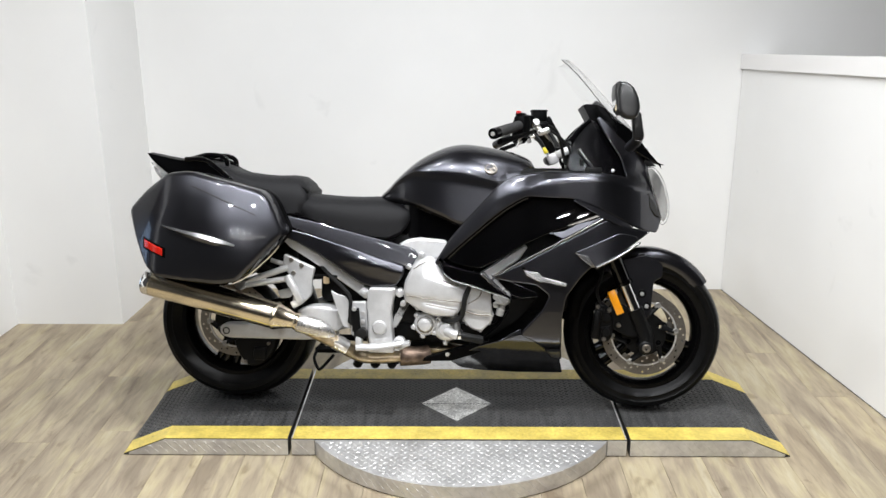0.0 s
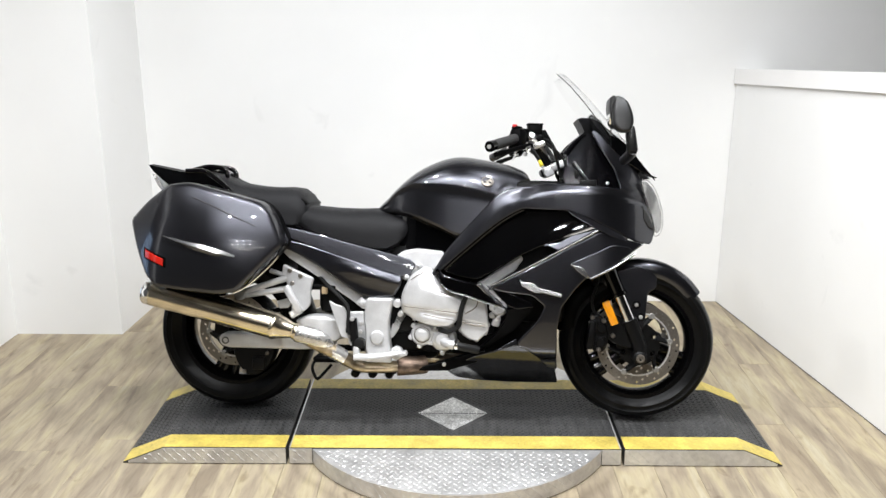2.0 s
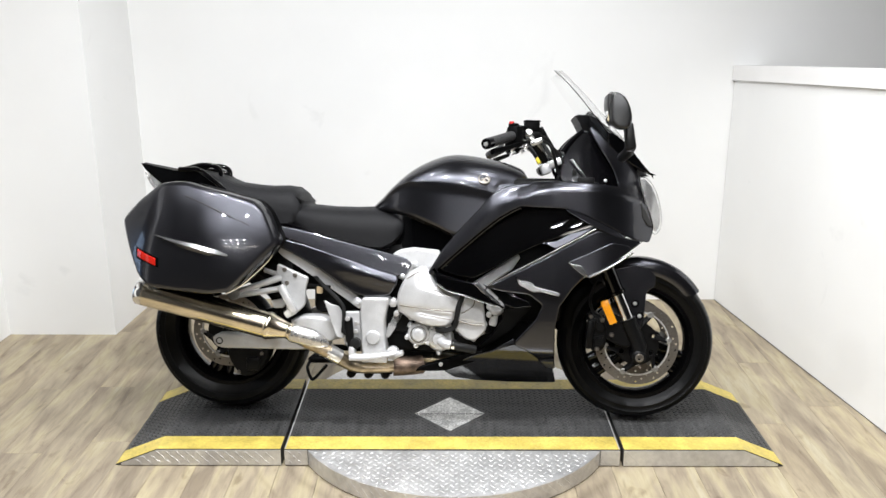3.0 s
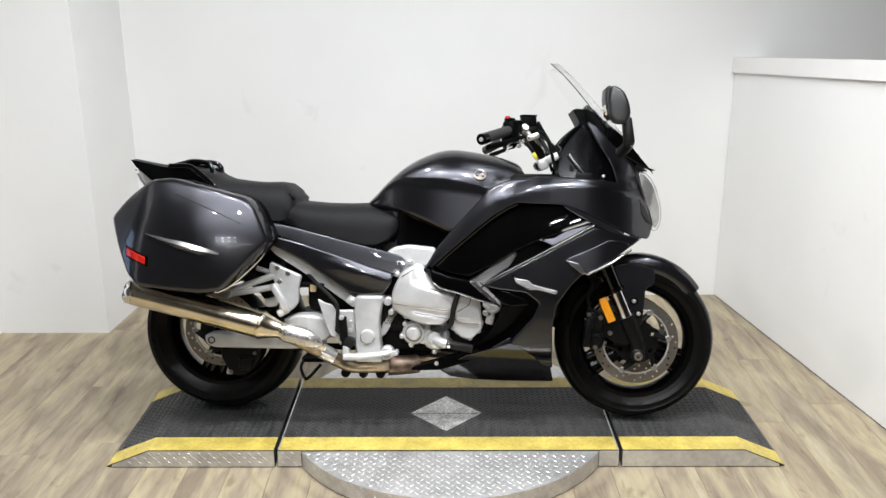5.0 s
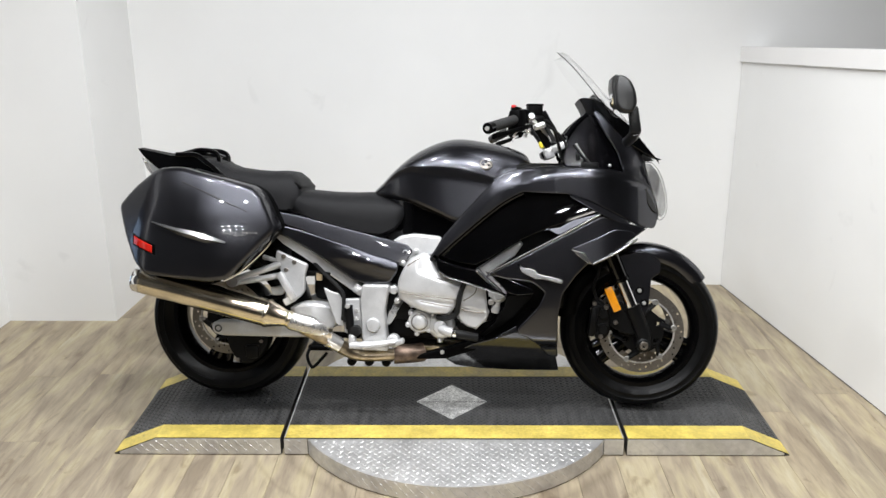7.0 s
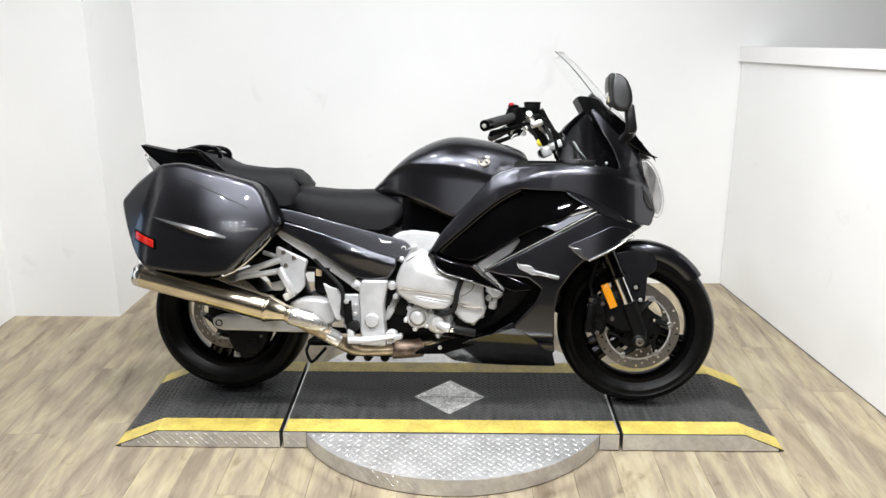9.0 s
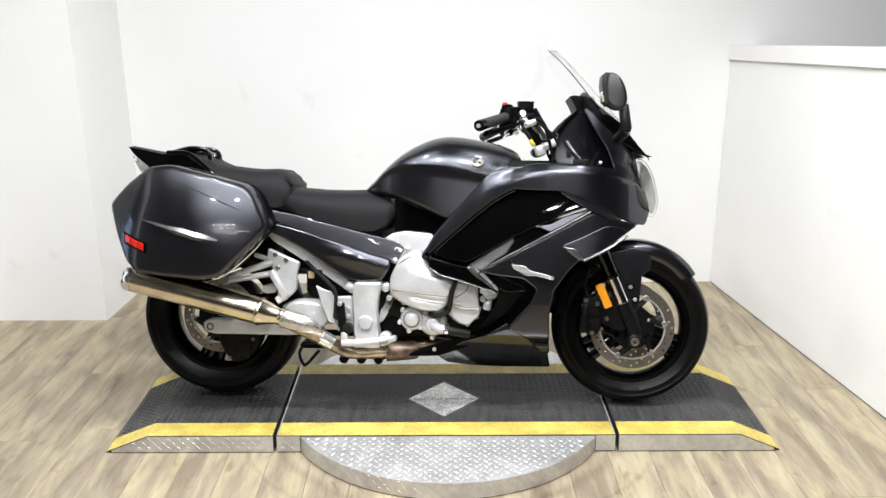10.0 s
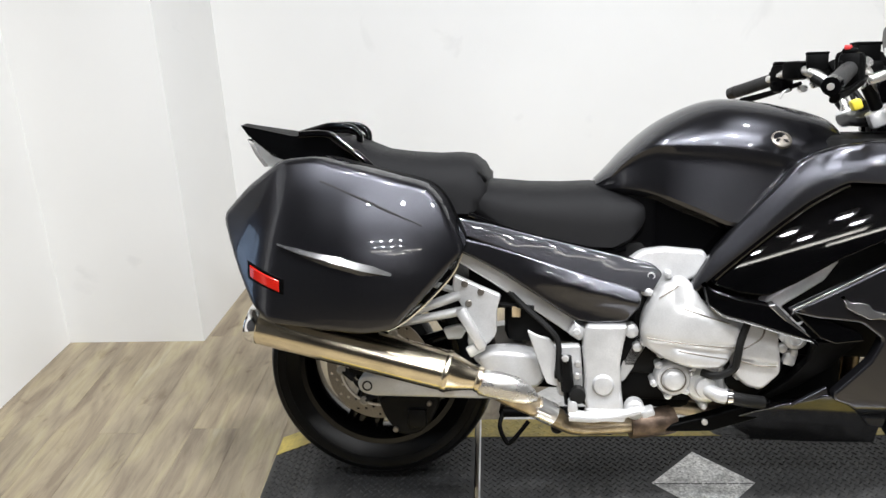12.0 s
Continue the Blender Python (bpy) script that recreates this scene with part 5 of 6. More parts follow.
part("collector", bm, COLLECTOR, exhaust, "brown heat-stained collector")
for v in (0.05, -0.02, -0.09):
    bm = bmesh.new()
    tube(bm, [R(-0.055, v, 0.219), R(0.148, v, 0.200), R(0.382, v, 0.243), R(0.425, v, 0.396)], 0.019, n=10)
    part("header_pipe", bm, HEAT, exhaust, "stained header pipe")
bm = bmesh.new()
tube(bm, [R(-0.330, 0.02, 0.170), R(-0.160, 0.02, 0.170)], 0.026, n=12, smooth_path=False)
linkage = part("linkage", bm, CAST, bike, "dark suspension linkage below the engine")
for u in (-0.321, -0.252, -0.185):
    bm = bmesh.new()
    lathe(bm, R(u, 0.0, 0.146), [(0.017, 0.03), (0.018, -0.045), (0.013, -0.055), (0.005, -0.056)], n=16)
    part("pivot_bolt", bm, CAST, linkage)
bm = bmesh.new()
tube(bm, [R(-0.310, 0.12, 0.217), R(-0.462, 0.13, 0.216)], 0.013, n=10, smooth_path=False)
tube(bm, [R(-0.310, -0.12, 0.217), R(-0.462, -0.13, 0.216)], 0.013, n=10, smooth_path=False)
tube(bm, [R(-0.462, 0.13, 0.216), R(-0.469, 0.16, 0.189), R(-0.454, 0.17, 0.154), R(-0.439, 0.17, 0.152), R(-0.395, 0.15, 0.201)], 0.006, n=8)
tube(bm, [R(-0.462, -0.13, 0.216), R(-0.462, 0.13, 0.216)], 0.011, n=10, smooth_path=False)
part("centre_stand", bm, SATIN, bike, "black folded centre stand")

# tank and seats
TANK = [(-0.230, 0.814, 0.788, 0.060), (-0.201, 0.842, 0.799, 0.100), (-0.162, 0.883, 0.802, 0.130), (-0.102, 0.937, 0.792, 0.158), (-0.044, 0.974, 0.769, 0.175), (0.022, 1.001, 0.742, 0.186), (0.081, 1.011, 0.717, 0.190),
        (0.148, 1.006, 0.717, 0.190), (0.238, 0.990, 0.733, 0.182), (0.303, 0.972, 0.768, 0.165), (0.340, 0.953, 0.803, 0.145), (0.358, 0.925, 0.851, 0.115)]


def tank_rings():
    """Dome above a sharp shoulder, a hollow band below it, and a lower panel that stands out again."""
    rings = []
    knots = [Vector((u, wt, wb)) for u, wt, wb, hw in TANK]
    halves = [Vector((u, hw, 0)) for u, wt, wb, hw in TANK]
    for p, h in zip(spline(knots, 4), spline(halves, 4)):
        u, wt, wb, hw = p.x, p.y, p.z, h.y
        k = max(0.0, min(1.0, (u + 0.19) / 0.10)) * max(0.0, min(1.0, (0.36 - u) / 0.10))
        crease = wb + (wt - wb) * 0.52 if k < 0.01 else (1 - k) * (wb + (wt - wb) * 0.52) + k * (0.904 - 0.9 * max(0.0, u - 0.02) ** 2 * 1.0)
        prof = [(0.0, wt), (0.30, wt - 0.05 * (wt - crease)), (0.52, wt - 0.17 * (wt - crease)), (0.66, wt - 0.30 * (wt - crease)), (0.82, wt - 0.52 * (wt - crease)), (0.93, wt - 0.76 * (wt - crease)), (0.985, crease + 0.03 * (wt - crease)),
                (0.99, crease - 0.02 * (crease - wb)), (0.976 - 0.010 * k, crease - 0.14 * (crease - wb)), (0.968 - 0.012 * k, crease - 0.22 * (crease - wb)), (0.968 - 0.006 * k, crease - 0.32 * (crease - wb)), (0.982 - 0.002 * k, crease - 0.66 * (crease - wb)), (1.0, wb + 0.006), (0.98, wb - 0.004)]
        right = [Vector((u, -hw * a, w)) for a, w in prof]
        rings.append([Vector((u, hw * a, w)) for a, w in prof[:0:-1]] + right + [Vector((u, -hw * 0.8, wb - 0.02)), Vector((u, hw * 0.8, wb - 0.02))])
    return rings


bm = bmesh.new()
skin(bm, tank_rings())
tank = part("fuel_tank", bm, PAINT, bike, "graphite metallic fuel tank with a creased shoulder", angle=24)

bm = bmesh.new()
c = R(0.192, 0.167, 0.915)
tilt = Matrix.Rotation(radians(-42), 4, "X") @ Matrix.Rotation(radians(8), 4, "Z")
lathe(bm, c, [(0.0245, 0.012), (0.0245, -0.002), (0.022, -0.004), (0.019, -0.004), (0.018, -0.0015), (0.003, -0.0015)], n=28, m=tilt)
badge = part("badge", bm, DISC, tank, "round silver badge with a raised rim")
for k in range(3):
    a = radians(90 + 120 * k)
    d = Vector((math.cos(a), 0, math.sin(a)))
    e = Vector((-d.z, 0, d.x))
    bm = bmesh.new()
    q = [tilt @ (d * 0.004 + Vector((0, -0.003, 0))), tilt @ (d * 0.012 + e * 0.0038 + Vector((0, -0.003, 0))), tilt @ (d * 0.018 + Vector((0, -0.003, 0))), tilt @ (d * 0.012 - e * 0.0038 + Vector((0, -0.003, 0)))]
    skin(bm, [[c + x for x in q], [c + x + tilt @ Vector((0, -0.0015, 0)) for x in q]])
    part("badge_mark", bm, CAST, badge, "dark pointed mark")
bm = bmesh.new()
lathe(bm, (0.196, 0, 0.978), [(0.045, -0.01), (0.045, 0.006), (0.038, 0.010), (0.01, 0.011)], axis="z", n=28)
part("filler_cap", bm, SATIN, tank, "black filler cap")
shell("tank_cover", [(-0.243, 0.788), (-0.175, 0.815), (-0.080, 0.804), (0.006, 0.765), (0.102, 0.723), (0.113, 0.657), (0.019, 0.628), (-0.180, 0.627), (-0.224, 0.704)], lambda u, w: 0.136 + 0.05 * (u + 0.1) - 0.9 * max(0, -u - 0.08) ** 1.3, GLOSS, "gloss black cover below the tank", 0.05, 0.004, fillet=0.02)

bm = bmesh.new()
hull(bm, [(-0.556, 0.812, 0.758, 0.125), (-0.519, 0.812, 0.738, 0.150), (-0.459, 0.808, 0.712, 0.163), (-0.399, 0.803, 0.693, 0.168), (-0.313, 0.802, 0.673, 0.168), (-0.240, 0.805, 0.657, 0.162), (-0.189, 0.797, 0.655, 0.158),
          (-0.147, 0.787, 0.677, 0.150), (-0.118, 0.777, 0.711, 0.138), (-0.107, 0.767, 0.729, 0.12)], 3.4, 22, 0.012)
part("rider_seat", bm, VINYL, bike, "black vinyl rider seat", angle=50)
bm = bmesh.new()
hull(bm, [(-0.897, 0.927, 0.862, 0.07), (-0.870, 0.928, 0.842, 0.11), (-0.821, 0.913, 0.818, 0.135), (-0.774, 0.894, 0.797, 0.148), (-0.704, 0.885, 0.772, 0.155), (-0.636, 0.881, 0.749, 0.158), (-0.580, 0.883, 0.739, 0.158), (-0.542, 0.878, 0.739, 0.155),
          (-0.515, 0.857, 0.749, 0.148), (-0.500, 0.826, 0.764, 0.135)], 3.4, 22, 0.012)
part("passenger_seat", bm, VINYL, bike, "black vinyl passenger seat", angle=50)
bm = bmesh.new()
box(bm, (-0.516, 0, 0.826), (0.036, 0.26, 0.018), Matrix.Rotation(radians(42), 4, "Y"), 0.007)
part("seat_strap", bm, SATIN, bike, "black strap in the step between the seats")
both("seat_base", lambda bm, s: tube(bm, [R(-0.543, s * 0.155, 0.739), R(-0.436, s * 0.166, 0.698), R(-0.308, s * 0.168, 0.663), R(-0.212, s * 0.16, 0.643), R(-0.160, s * 0.15, 0.651)], 0.006, n=8), GLOSS, "black seat base edge")


# side covers below the seat
def along(u):
    return 0.589 - 0.2406 * (u + 0.075)


shell("side_strip", [(-0.633, 0.741), (-0.491, 0.716), (-0.364, 0.683), (-0.167, 0.636), (-0.094, 0.617), (-0.071, 0.595), (-0.097, 0.549), (-0.151, 0.553), (-0.257, 0.587), (-0.363, 0.621), (-0.491, 0.666), (-0.632, 0.714)],
      lambda u, w: 0.178 - 0.16 * (w - along(u)) - 2.2 * max(0, w - along(u)) ** 2, PAINT, "graphite upper side cover", 0.02, 0.004, fillet=0.01)
shell("side_cover", [(-0.636, 0.700), (-0.491, 0.666), (-0.363, 0.627), (-0.257, 0.594), (-0.120, 0.554), (-0.127, 0.513), (-0.155, 0.475), (-0.234, 0.469), (-0.281, 0.478), (-0.362, 0.530), (-0.448, 0.588), (-0.533, 0.632), (-0.629, 0.672)],
      lambda u, w: 0.182 - 0.03 * (w - along(u)) + 0.022 * math.exp(-((w - along(u) + 0.075) / 0.03) ** 2) * min(1, max(0, (u + 0.42) / 0.2)), PAINT, "graphite lower side cover", 0.03, 0.008, 0.02, fillet=0.014)
bm = bmesh.new()
lathe(bm, R(-0.099, 0.176, 0.589), [(0.010, 0.004), (0.010, -0.003), (0.007, -0.004), (0.006, -0.002)], n=18)
part("cover_bolt", bm, ALU, bike, "bright cover bolt")

# tail
tail = group_part("tail_carrier", "black tail carrier with grab rails")
bm = bmesh.new()
prof = [((-1.159, 0.962), 0.05), ((-1.003, 0.934), 0.11), ((-0.907, 0.933), 0.13), ((-0.799, 0.853), 0.13), ((-0.807, 0.821), 0.12), ((-0.964, 0.853), 0.11), ((-1.056, 0.881), 0.10), ((-1.137, 0.934), 0.055)]
skin(bm, [[R(p[0], s * hw, p[1] + (0.004 if s == 0 else 0)) for p, hw in prof] for s in (-1, -0.6, 0, 0.6, 1)])
part("tail_cowl", bm, SATIN, tail, "black tail cowl", angle=30)
for s in (1, -1):
    bm = bmesh.new()
    tube(bm, [R(-0.990, s * 0.055, 0.938), R(-0.945, s * 0.058, 0.950), R(-0.910, s * 0.060, 0.957), R(-0.862, s * 0.060, 0.953), R(-0.838, s * 0.058, 0.936), R(-0.836, s * 0.056, 0.905)], 0.0095, n=10)
    part("grab_rail", bm, GLOSS, tail, "black grab rail")
    bm = bmesh.new()
    tube(bm, [R(-0.975, s * 0.132, 0.938), R(-0.900, s * 0.136, 0.937), R(-0.858, s * 0.140, 0.912), R(-0.796, s * 0.148, 0.863), R(-0.765, s * 0.152, 0.832)], 0.0095, n=10)
    part("side_rail", bm, GLOSS, tail, "gloss black side rail")
bm = bmesh.new()
prof = [((-1.135, 0.926), 0.07), ((-1.040, 0.881), 0.10), ((-1.006, 0.855), 0.10), ((-1.085, 0.854), 0.09), ((-1.112, 0.885), 0.08)]
skin(bm, [[R(p[0], s * hw, p[1]) for p, hw in prof] for s in (-1, -0.5, 0, 0.5, 1)])
part("tail_light", bm, LENS, tail, "clear tail light lens", angle=30)
bm = bmesh.new()
skin(bm, [[R(p[0] + 0.012, s * hw * 0.8, p[1] - 0.002) for p, hw in prof] for s in (-1, 0, 1)])
part("tail_light_insert", bm, ALU, tail, "pale tail light insert", angle=30)
bm = bmesh.new()
box(bm, R(-1.031, 0.0, 0.573), (0.012, 0.20, 0.14), Matrix.Rotation(radians(-18), 4, "Y"), 0.004)
box(bm, R(-0.992, 0.0, 0.734), (0.02, 0.16, 0.24), Matrix.Rotation(radians(-18), 4, "Y"), 0.006)
part("rear_fender", bm, SATIN, bike, "black rear fender")

# saddlebags
BAG = [(-1.128, 0.752), (-1.056, 0.822), (-0.965, 0.886), (-0.885, 0.893), (-0.625, 0.826), (-0.590, 0.792), (-0.536, 0.676), (-0.690, 0.504), (-0.760, 0.495), (-0.862, 0.505), (-0.985, 0.518), (-1.030, 0.557), (-1.070, 0.631)]


def bag_out(u, w):
    rear = -0.985 - 0.12 * (0.68 - w) - u
    rear = 0.0 if rear < -0.03 else (rear + 0.03) ** 2 / 0.12 if rear < 0.03 else rear
    return 0.432 - 0.02 * (w - 0.66) - 0.030 * max(0, (-0.866 - u) / 0.21) ** 2 - 0.45 * rear - 0.068 * max(0, (u + 0.81) / 0.265) ** 2 - 0.062 * max(0, (w - 0.61) / 0.24) ** 2 - 0.010 * max(0, (0.595 - w) / 0.12) ** 2


for s in (1, -1):
    bag = group_part("saddlebag", "hard graphite saddlebag with a reflector")
    bm = bmesh.new()
    panel(bm, BAG, bag_out, 0.085, 0.018, 0.016, s, fillet=0.020)
    part("lid", bm, PAINT, bag, "graphite metallic lid", angle=30)
    bm = bmesh.new()
    cu, cw = -0.81, 0.673
    panel(bm, [(cu + (u - cu) * 0.985, cw + (w - cw) * 0.985) for u, w in BAG], flat(0.280), 0.090, 0.01, 0.06, s, fillet=0.03)
    part("case", bm, SATIN, bag, "black inner case")
    # bright trim along the lower front edge of the lid
    bm = bmesh.new()
    tube(bm, [R(u, s * (bag_out(u, w) - 0.040), w) for u, w in ((-0.546, 0.667), (-0.568, 0.620), (-0.618, 0.565), (-0.672, 0.518), (-0.715, 0.496))], 0.0045, n=6)
    part("seal", bm, CHROME, bag, "bright trim along the lid's edge")
    bm = bmesh.new()
    top = [(-0.953, 0.704), (-0.902, 0.694), (-0.802, 0.675), (-0.746, 0.660), (-0.693, 0.637)]
    low = [(-0.952, 0.700), (-0.906, 0.676), (-0.830, 0.648), (-0.765, 0.630), (-0.694, 0.628)]
    rings = []
    for (ua, wa), (ub, wb) in zip(top, low):
        um, wm = (ua + ub) / 2, (wa + wb) / 2
        rings.append([R(ua, s * (bag_out(ua, wa) - 0.003), wa), R(um, s * (bag_out(um, wm) + 0.013), wm), R(ub, s * (bag_out(ub, wb) - 0.003), wb)])
    skin(bm, rings)
    part("trim_blade", bm, BADGE, bag, "bright blade-shaped trim", angle=60)
    bm = bmesh.new()
    panel(bm, [(-1.027, 0.650), (-0.950, 0.620), (-0.950, 0.594), (-1.027, 0.624)], lambda u, w: bag_out(u, w) + 0.006, 0.02, 0.003, 0.02, s, 0)
    part("reflector", bm, RED, bag, "red side reflector")
    bm = bmesh.new()
    panel(bm, [(-1.036, 0.660), (-0.938, 0.623), (-0.940, 0.586), (-1.034, 0.618)], lambda u, w: bag_out(u, w) + 0.002, 0.02, 0.003, 0.02, s, 0)
    part("reflector_base", bm, SATIN, bag, "black reflector base")
    # a dark tube puts in the crease's shade; the lid is smooth here
    bm = bmesh.new()
    tube(bm, [R(u, s * (bag_out(u, w) - 0.0036), w) for u, w in ((-0.861, 0.838), (-0.767, 0.800), (-0.701, 0.770), (-0.630, 0.738))], 0.0045, n=8)
    part("crease", bm, GAP, bag)

# fairing
fairing = group_part("fairing", "graphite and black touring fairing")


RIDGE = [(0.0, 0.575), (0.10, 0.672), (0.224, 0.806), (0.294, 0.842), (0.334, 0.856), (0.404, 0.875), (0.483, 0.883), (0.583, 0.885), (0.672, 0.874), (0.75, 0.845), (0.83, 0.800)]


RIDGE = [(p.x, p.y) for p in spline([(u, w, 0) for u, w in RIDGE], 12)]


def on_line(line, u):
    """Height of a bent line at u."""
    for (a, wa), (b, wb) in zip(line, line[1:]):
        if u <= b or b == line[-1][0]:
            return wa + (wb - wa) * max(0.0, min(1.0, (u - a) / (b - a)))


def nose_out(u, w):
    """The long band of the upper fairing: widest at a soft ridge, falling inwards above it, rounding in towards the nose."""
    base = min(0.254, 0.226 + 0.05 * (u - 0.2) + 0.085 * max(0, u - 0.25)) - 1.9 * max(0, u - 0.549) ** 2
    d = w - on_line(RIDGE, u)
    k = max(0.0, min(1.0, (u - 0.22) / 0.14))
    above = max(0.0, d + 0.012) ** 2 / 0.048 if d < 0.012 else d
    steep = 0.30 + 0.75 * k
    return base - steep * min(above, 0.035) - 0.35 * max(0.0, above - 0.035) + 0.01 * max(0.0, -d)


shell("upper_fairing", [(-0.011, 0.565), (0.018, 0.613), (0.042, 0.655), (0.093, 0.716), (0.153, 0.782), (0.223, 0.862), (0.268, 0.888), (0.313, 0.900), (0.394, 0.910), (0.470, 0.913), (0.554, 0.909), (0.640, 0.902), (0.684, 0.893), (0.660, 0.962), (0.606, 1.046), (0.574, 1.104), (0.584, 1.116), (0.610, 1.096), (0.650, 1.052), (0.698, 1.008), (0.744, 0.980), (0.768, 0.938), (0.777, 0.875), (0.804, 0.803), (0.824, 0.742), (0.821, 0.712), (0.808, 0.688),
                        (0.745, 0.700), (0.708, 0.717), (0.638, 0.751), (0.567, 0.786), (0.486, 0.813), (0.386, 0.816), (0.329, 0.819), (0.295, 0.803), (0.245, 0.772), (0.185, 0.724), (0.085, 0.636), (0.034, 0.588), (0.004, 0.556)],
      nose_out, PAINT, "graphite upper fairing with its cockpit pillar", 0.03, 0.008, 0.016, fairing, fillet=0.012)
both("arm_edge", lambda bm, s: tube(bm, [R(u, s * (nose_out(u, w) - 0.006), w) for u, w in ((0.329, 0.815), (0.297, 0.799), (0.248, 0.768), (0.188, 0.720), (0.088, 0.632), (0.038, 0.584))], 0.006, n=8), GLOSS, "", fairing)
shell("dark_panel", [(0.040, 0.578), (0.111, 0.642), (0.202, 0.726), (0.319, 0.826), (0.404, 0.840), (0.473, 0.828), (0.554, 0.783), (0.620, 0.748), (0.510, 0.722), (0.412, 0.690), (0.318, 0.644), (0.226, 0.587), (0.160, 0.553), (0.093, 0.561)],
      lambda u, w: 0.212 + 0.06 * (u - 0.1) - 0.22 * (w - (0.63 + 0.44 * (u - 0.05))) - 0.5 * (w - (0.63 + 0.44 * (u - 0.05))) ** 2, GLOSS, "gloss black centre panel", 0.03, 0.004, 0.020, fairing, fillet=0.01)
shell("chin_edge", [(0.470, 0.817), (0.555, 0.792), (0.638, 0.752), (0.712, 0.716), (0.694, 0.703), (0.620, 0.736), (0.547, 0.772)], lambda u, w: nose_out(u, w) + 0.010 - 0.9 * (w - (0.790 - 0.47 * (u - 0.55))), PAINT, "graphite lip along the lower edge", 0.02, 0.003, 0.02, fairing)
def pan_out(u, w):
    """The belly pan tucks in ever more towards its lower edge."""
    return 0.224 - 0.55 * max(0, 0.32 - w) - 1.6 * max(0, 0.32 - w) ** 2


def leg_out(u, w):
    """Side that tucks in a little and rolls softly into the belly pan below."""
    a = 0.268 - 1.5 * max(0, u - 0.578) ** 2 - 0.30 * max(0, 0.54 - w) ** 2
    b = pan_out(u, w) + 0.010 + 1.4 * max(0, w - 0.255)
    return (a + b - math.sqrt((a - b) ** 2 + 0.0012)) / 2


shell("side_fairing", [(0.204, 0.524), (0.333, 0.592), (0.459, 0.660), (0.603, 0.740), (0.711, 0.709), (0.775, 0.697), (0.695, 0.644), (0.600, 0.587), (0.561, 0.570), (0.521, 0.527), (0.474, 0.458), (0.459, 0.373), (0.462, 0.270), (0.470, 0.205), (0.432, 0.212), (0.392, 0.262), (0.352, 0.296), (0.318, 0.308), (0.316, 0.326), (0.390, 0.410), (0.412, 0.462), (0.364, 0.500), (0.265, 0.510)],
      leg_out, PAINT, "graphite lower side fairing", 0.03, 0.008, 0.02, fairing, fillet=0.012)
both("bright_edge", lambda bm, s: tube(bm, [R(0.210, s * 0.268, 0.530), R(0.334, s * 0.270, 0.598), R(0.459, s * 0.270, 0.666), R(0.597, s * 0.268, 0.744)], (0.002, 0.0035), n=8), BADGE, "bright edge of the side fairing", fairing)
shell("edge_blade", [(0.410, 0.688), (0.458, 0.697), (0.525, 0.734), (0.586, 0.766), (0.606, 0.752), (0.514, 0.700), (0.456, 0.668)], lambda u, w: 0.262 - 0.45 * (w - (0.70 + 0.5 * (u - 0.5))), PAINT, "graphite blade above the side fairing", 0.02, 0.004, 0.03, fairing, fillet=0.004)
shell("air_scoop", [(0.499, 0.623), (0.575, 0.657), (0.651, 0.693), (0.714, 0.685), (0.730, 0.669), (0.655, 0.618), (0.590, 0.577), (0.559, 0.577)], lambda u, w: 0.282 - 1.5 * max(0, u - 0.578) ** 2 - 0.08 * (w - 0.62), PAINT, "graphite air scoop", 0.035, 0.004, 0.02, fairing, fillet=0.01)
both("scoop_edge", lambda bm, s: tube(bm, [R(0.574, s * 0.290, 0.571), R(0.655, s * 0.280, 0.612), R(0.730, s * 0.258, 0.660)], (0.0055, 0.004), n=8), BADGE, "bright lower edge of the scoop", fairing)
shell("scoop_tip", [(0.502, 0.620), (0.544, 0.611), (0.574, 0.571), (0.559, 0.571), (0.517, 0.602)], flat(0.287), BADGE, "bright rear tip of the scoop", 0.01, 0.003, 0.03, fairing, fillet=0.004)
shell("model_badge", [(0.316, 0.562), (0.335, 0.550), (0.356, 0.550), (0.373, 0.546), (0.385, 0.532), (0.474, 0.511), (0.470, 0.497), (0.401, 0.513), (0.377, 0.511), (0.349, 0.524), (0.325, 0.536)], flat(0.276, 0, -0.12, 0, 0.53), BADGE, "bright badge with unreadable lettering", 0.008, 0.003, 0.03, fairing, round_times=1, fillet=0.004)
shell("side_wing", [(0.014, 0.583), (0.040, 0.567), (0.091, 0.550), (0.166, 0.536), (0.203, 0.500), (0.271, 0.449), (0.194, 0.471), (0.123, 0.494), (0.062, 0.509), (0.027, 0.533)],
      lambda u, w: 0.250 - 0.10 * (w - 0.50), GLOSS, "gloss black wing panel", 0.03, 0.004, 0.03, fairing, fillet=0.004)
both("wing_edge", lambda bm, s: tube(bm, [R(0.030, s * 0.244, 0.530), R(0.062, s * 0.247, 0.508), R(0.123, s * 0.247, 0.492), R(0.194, s * 0.245, 0.470), R(0.271, s * 0.245, 0.449)], 0.004, n=8), BADGE, "bright lower edge of the wing", fairing)
shell("spar_foot", [(0.160, 0.535), (0.176, 0.540), (0.215, 0.500), (0.260, 0.462), (0.250, 0.458), (0.203, 0.494)], flat(0.250), BADGE, "silver foot of the spar", 0.03, 0.003, 0.03, fairing, fillet=0.004)
shell("fin", [(0.217, 0.522), (0.264, 0.515), (0.365, 0.475), (0.373, 0.457), (0.311, 0.449), (0.275, 0.462)], lambda u, w: 0.260 - 0.10 * (w - 0.462), GLOSS, "gloss black fin", 0.03, 0.004, 0.03, fairing, fillet=0.004)
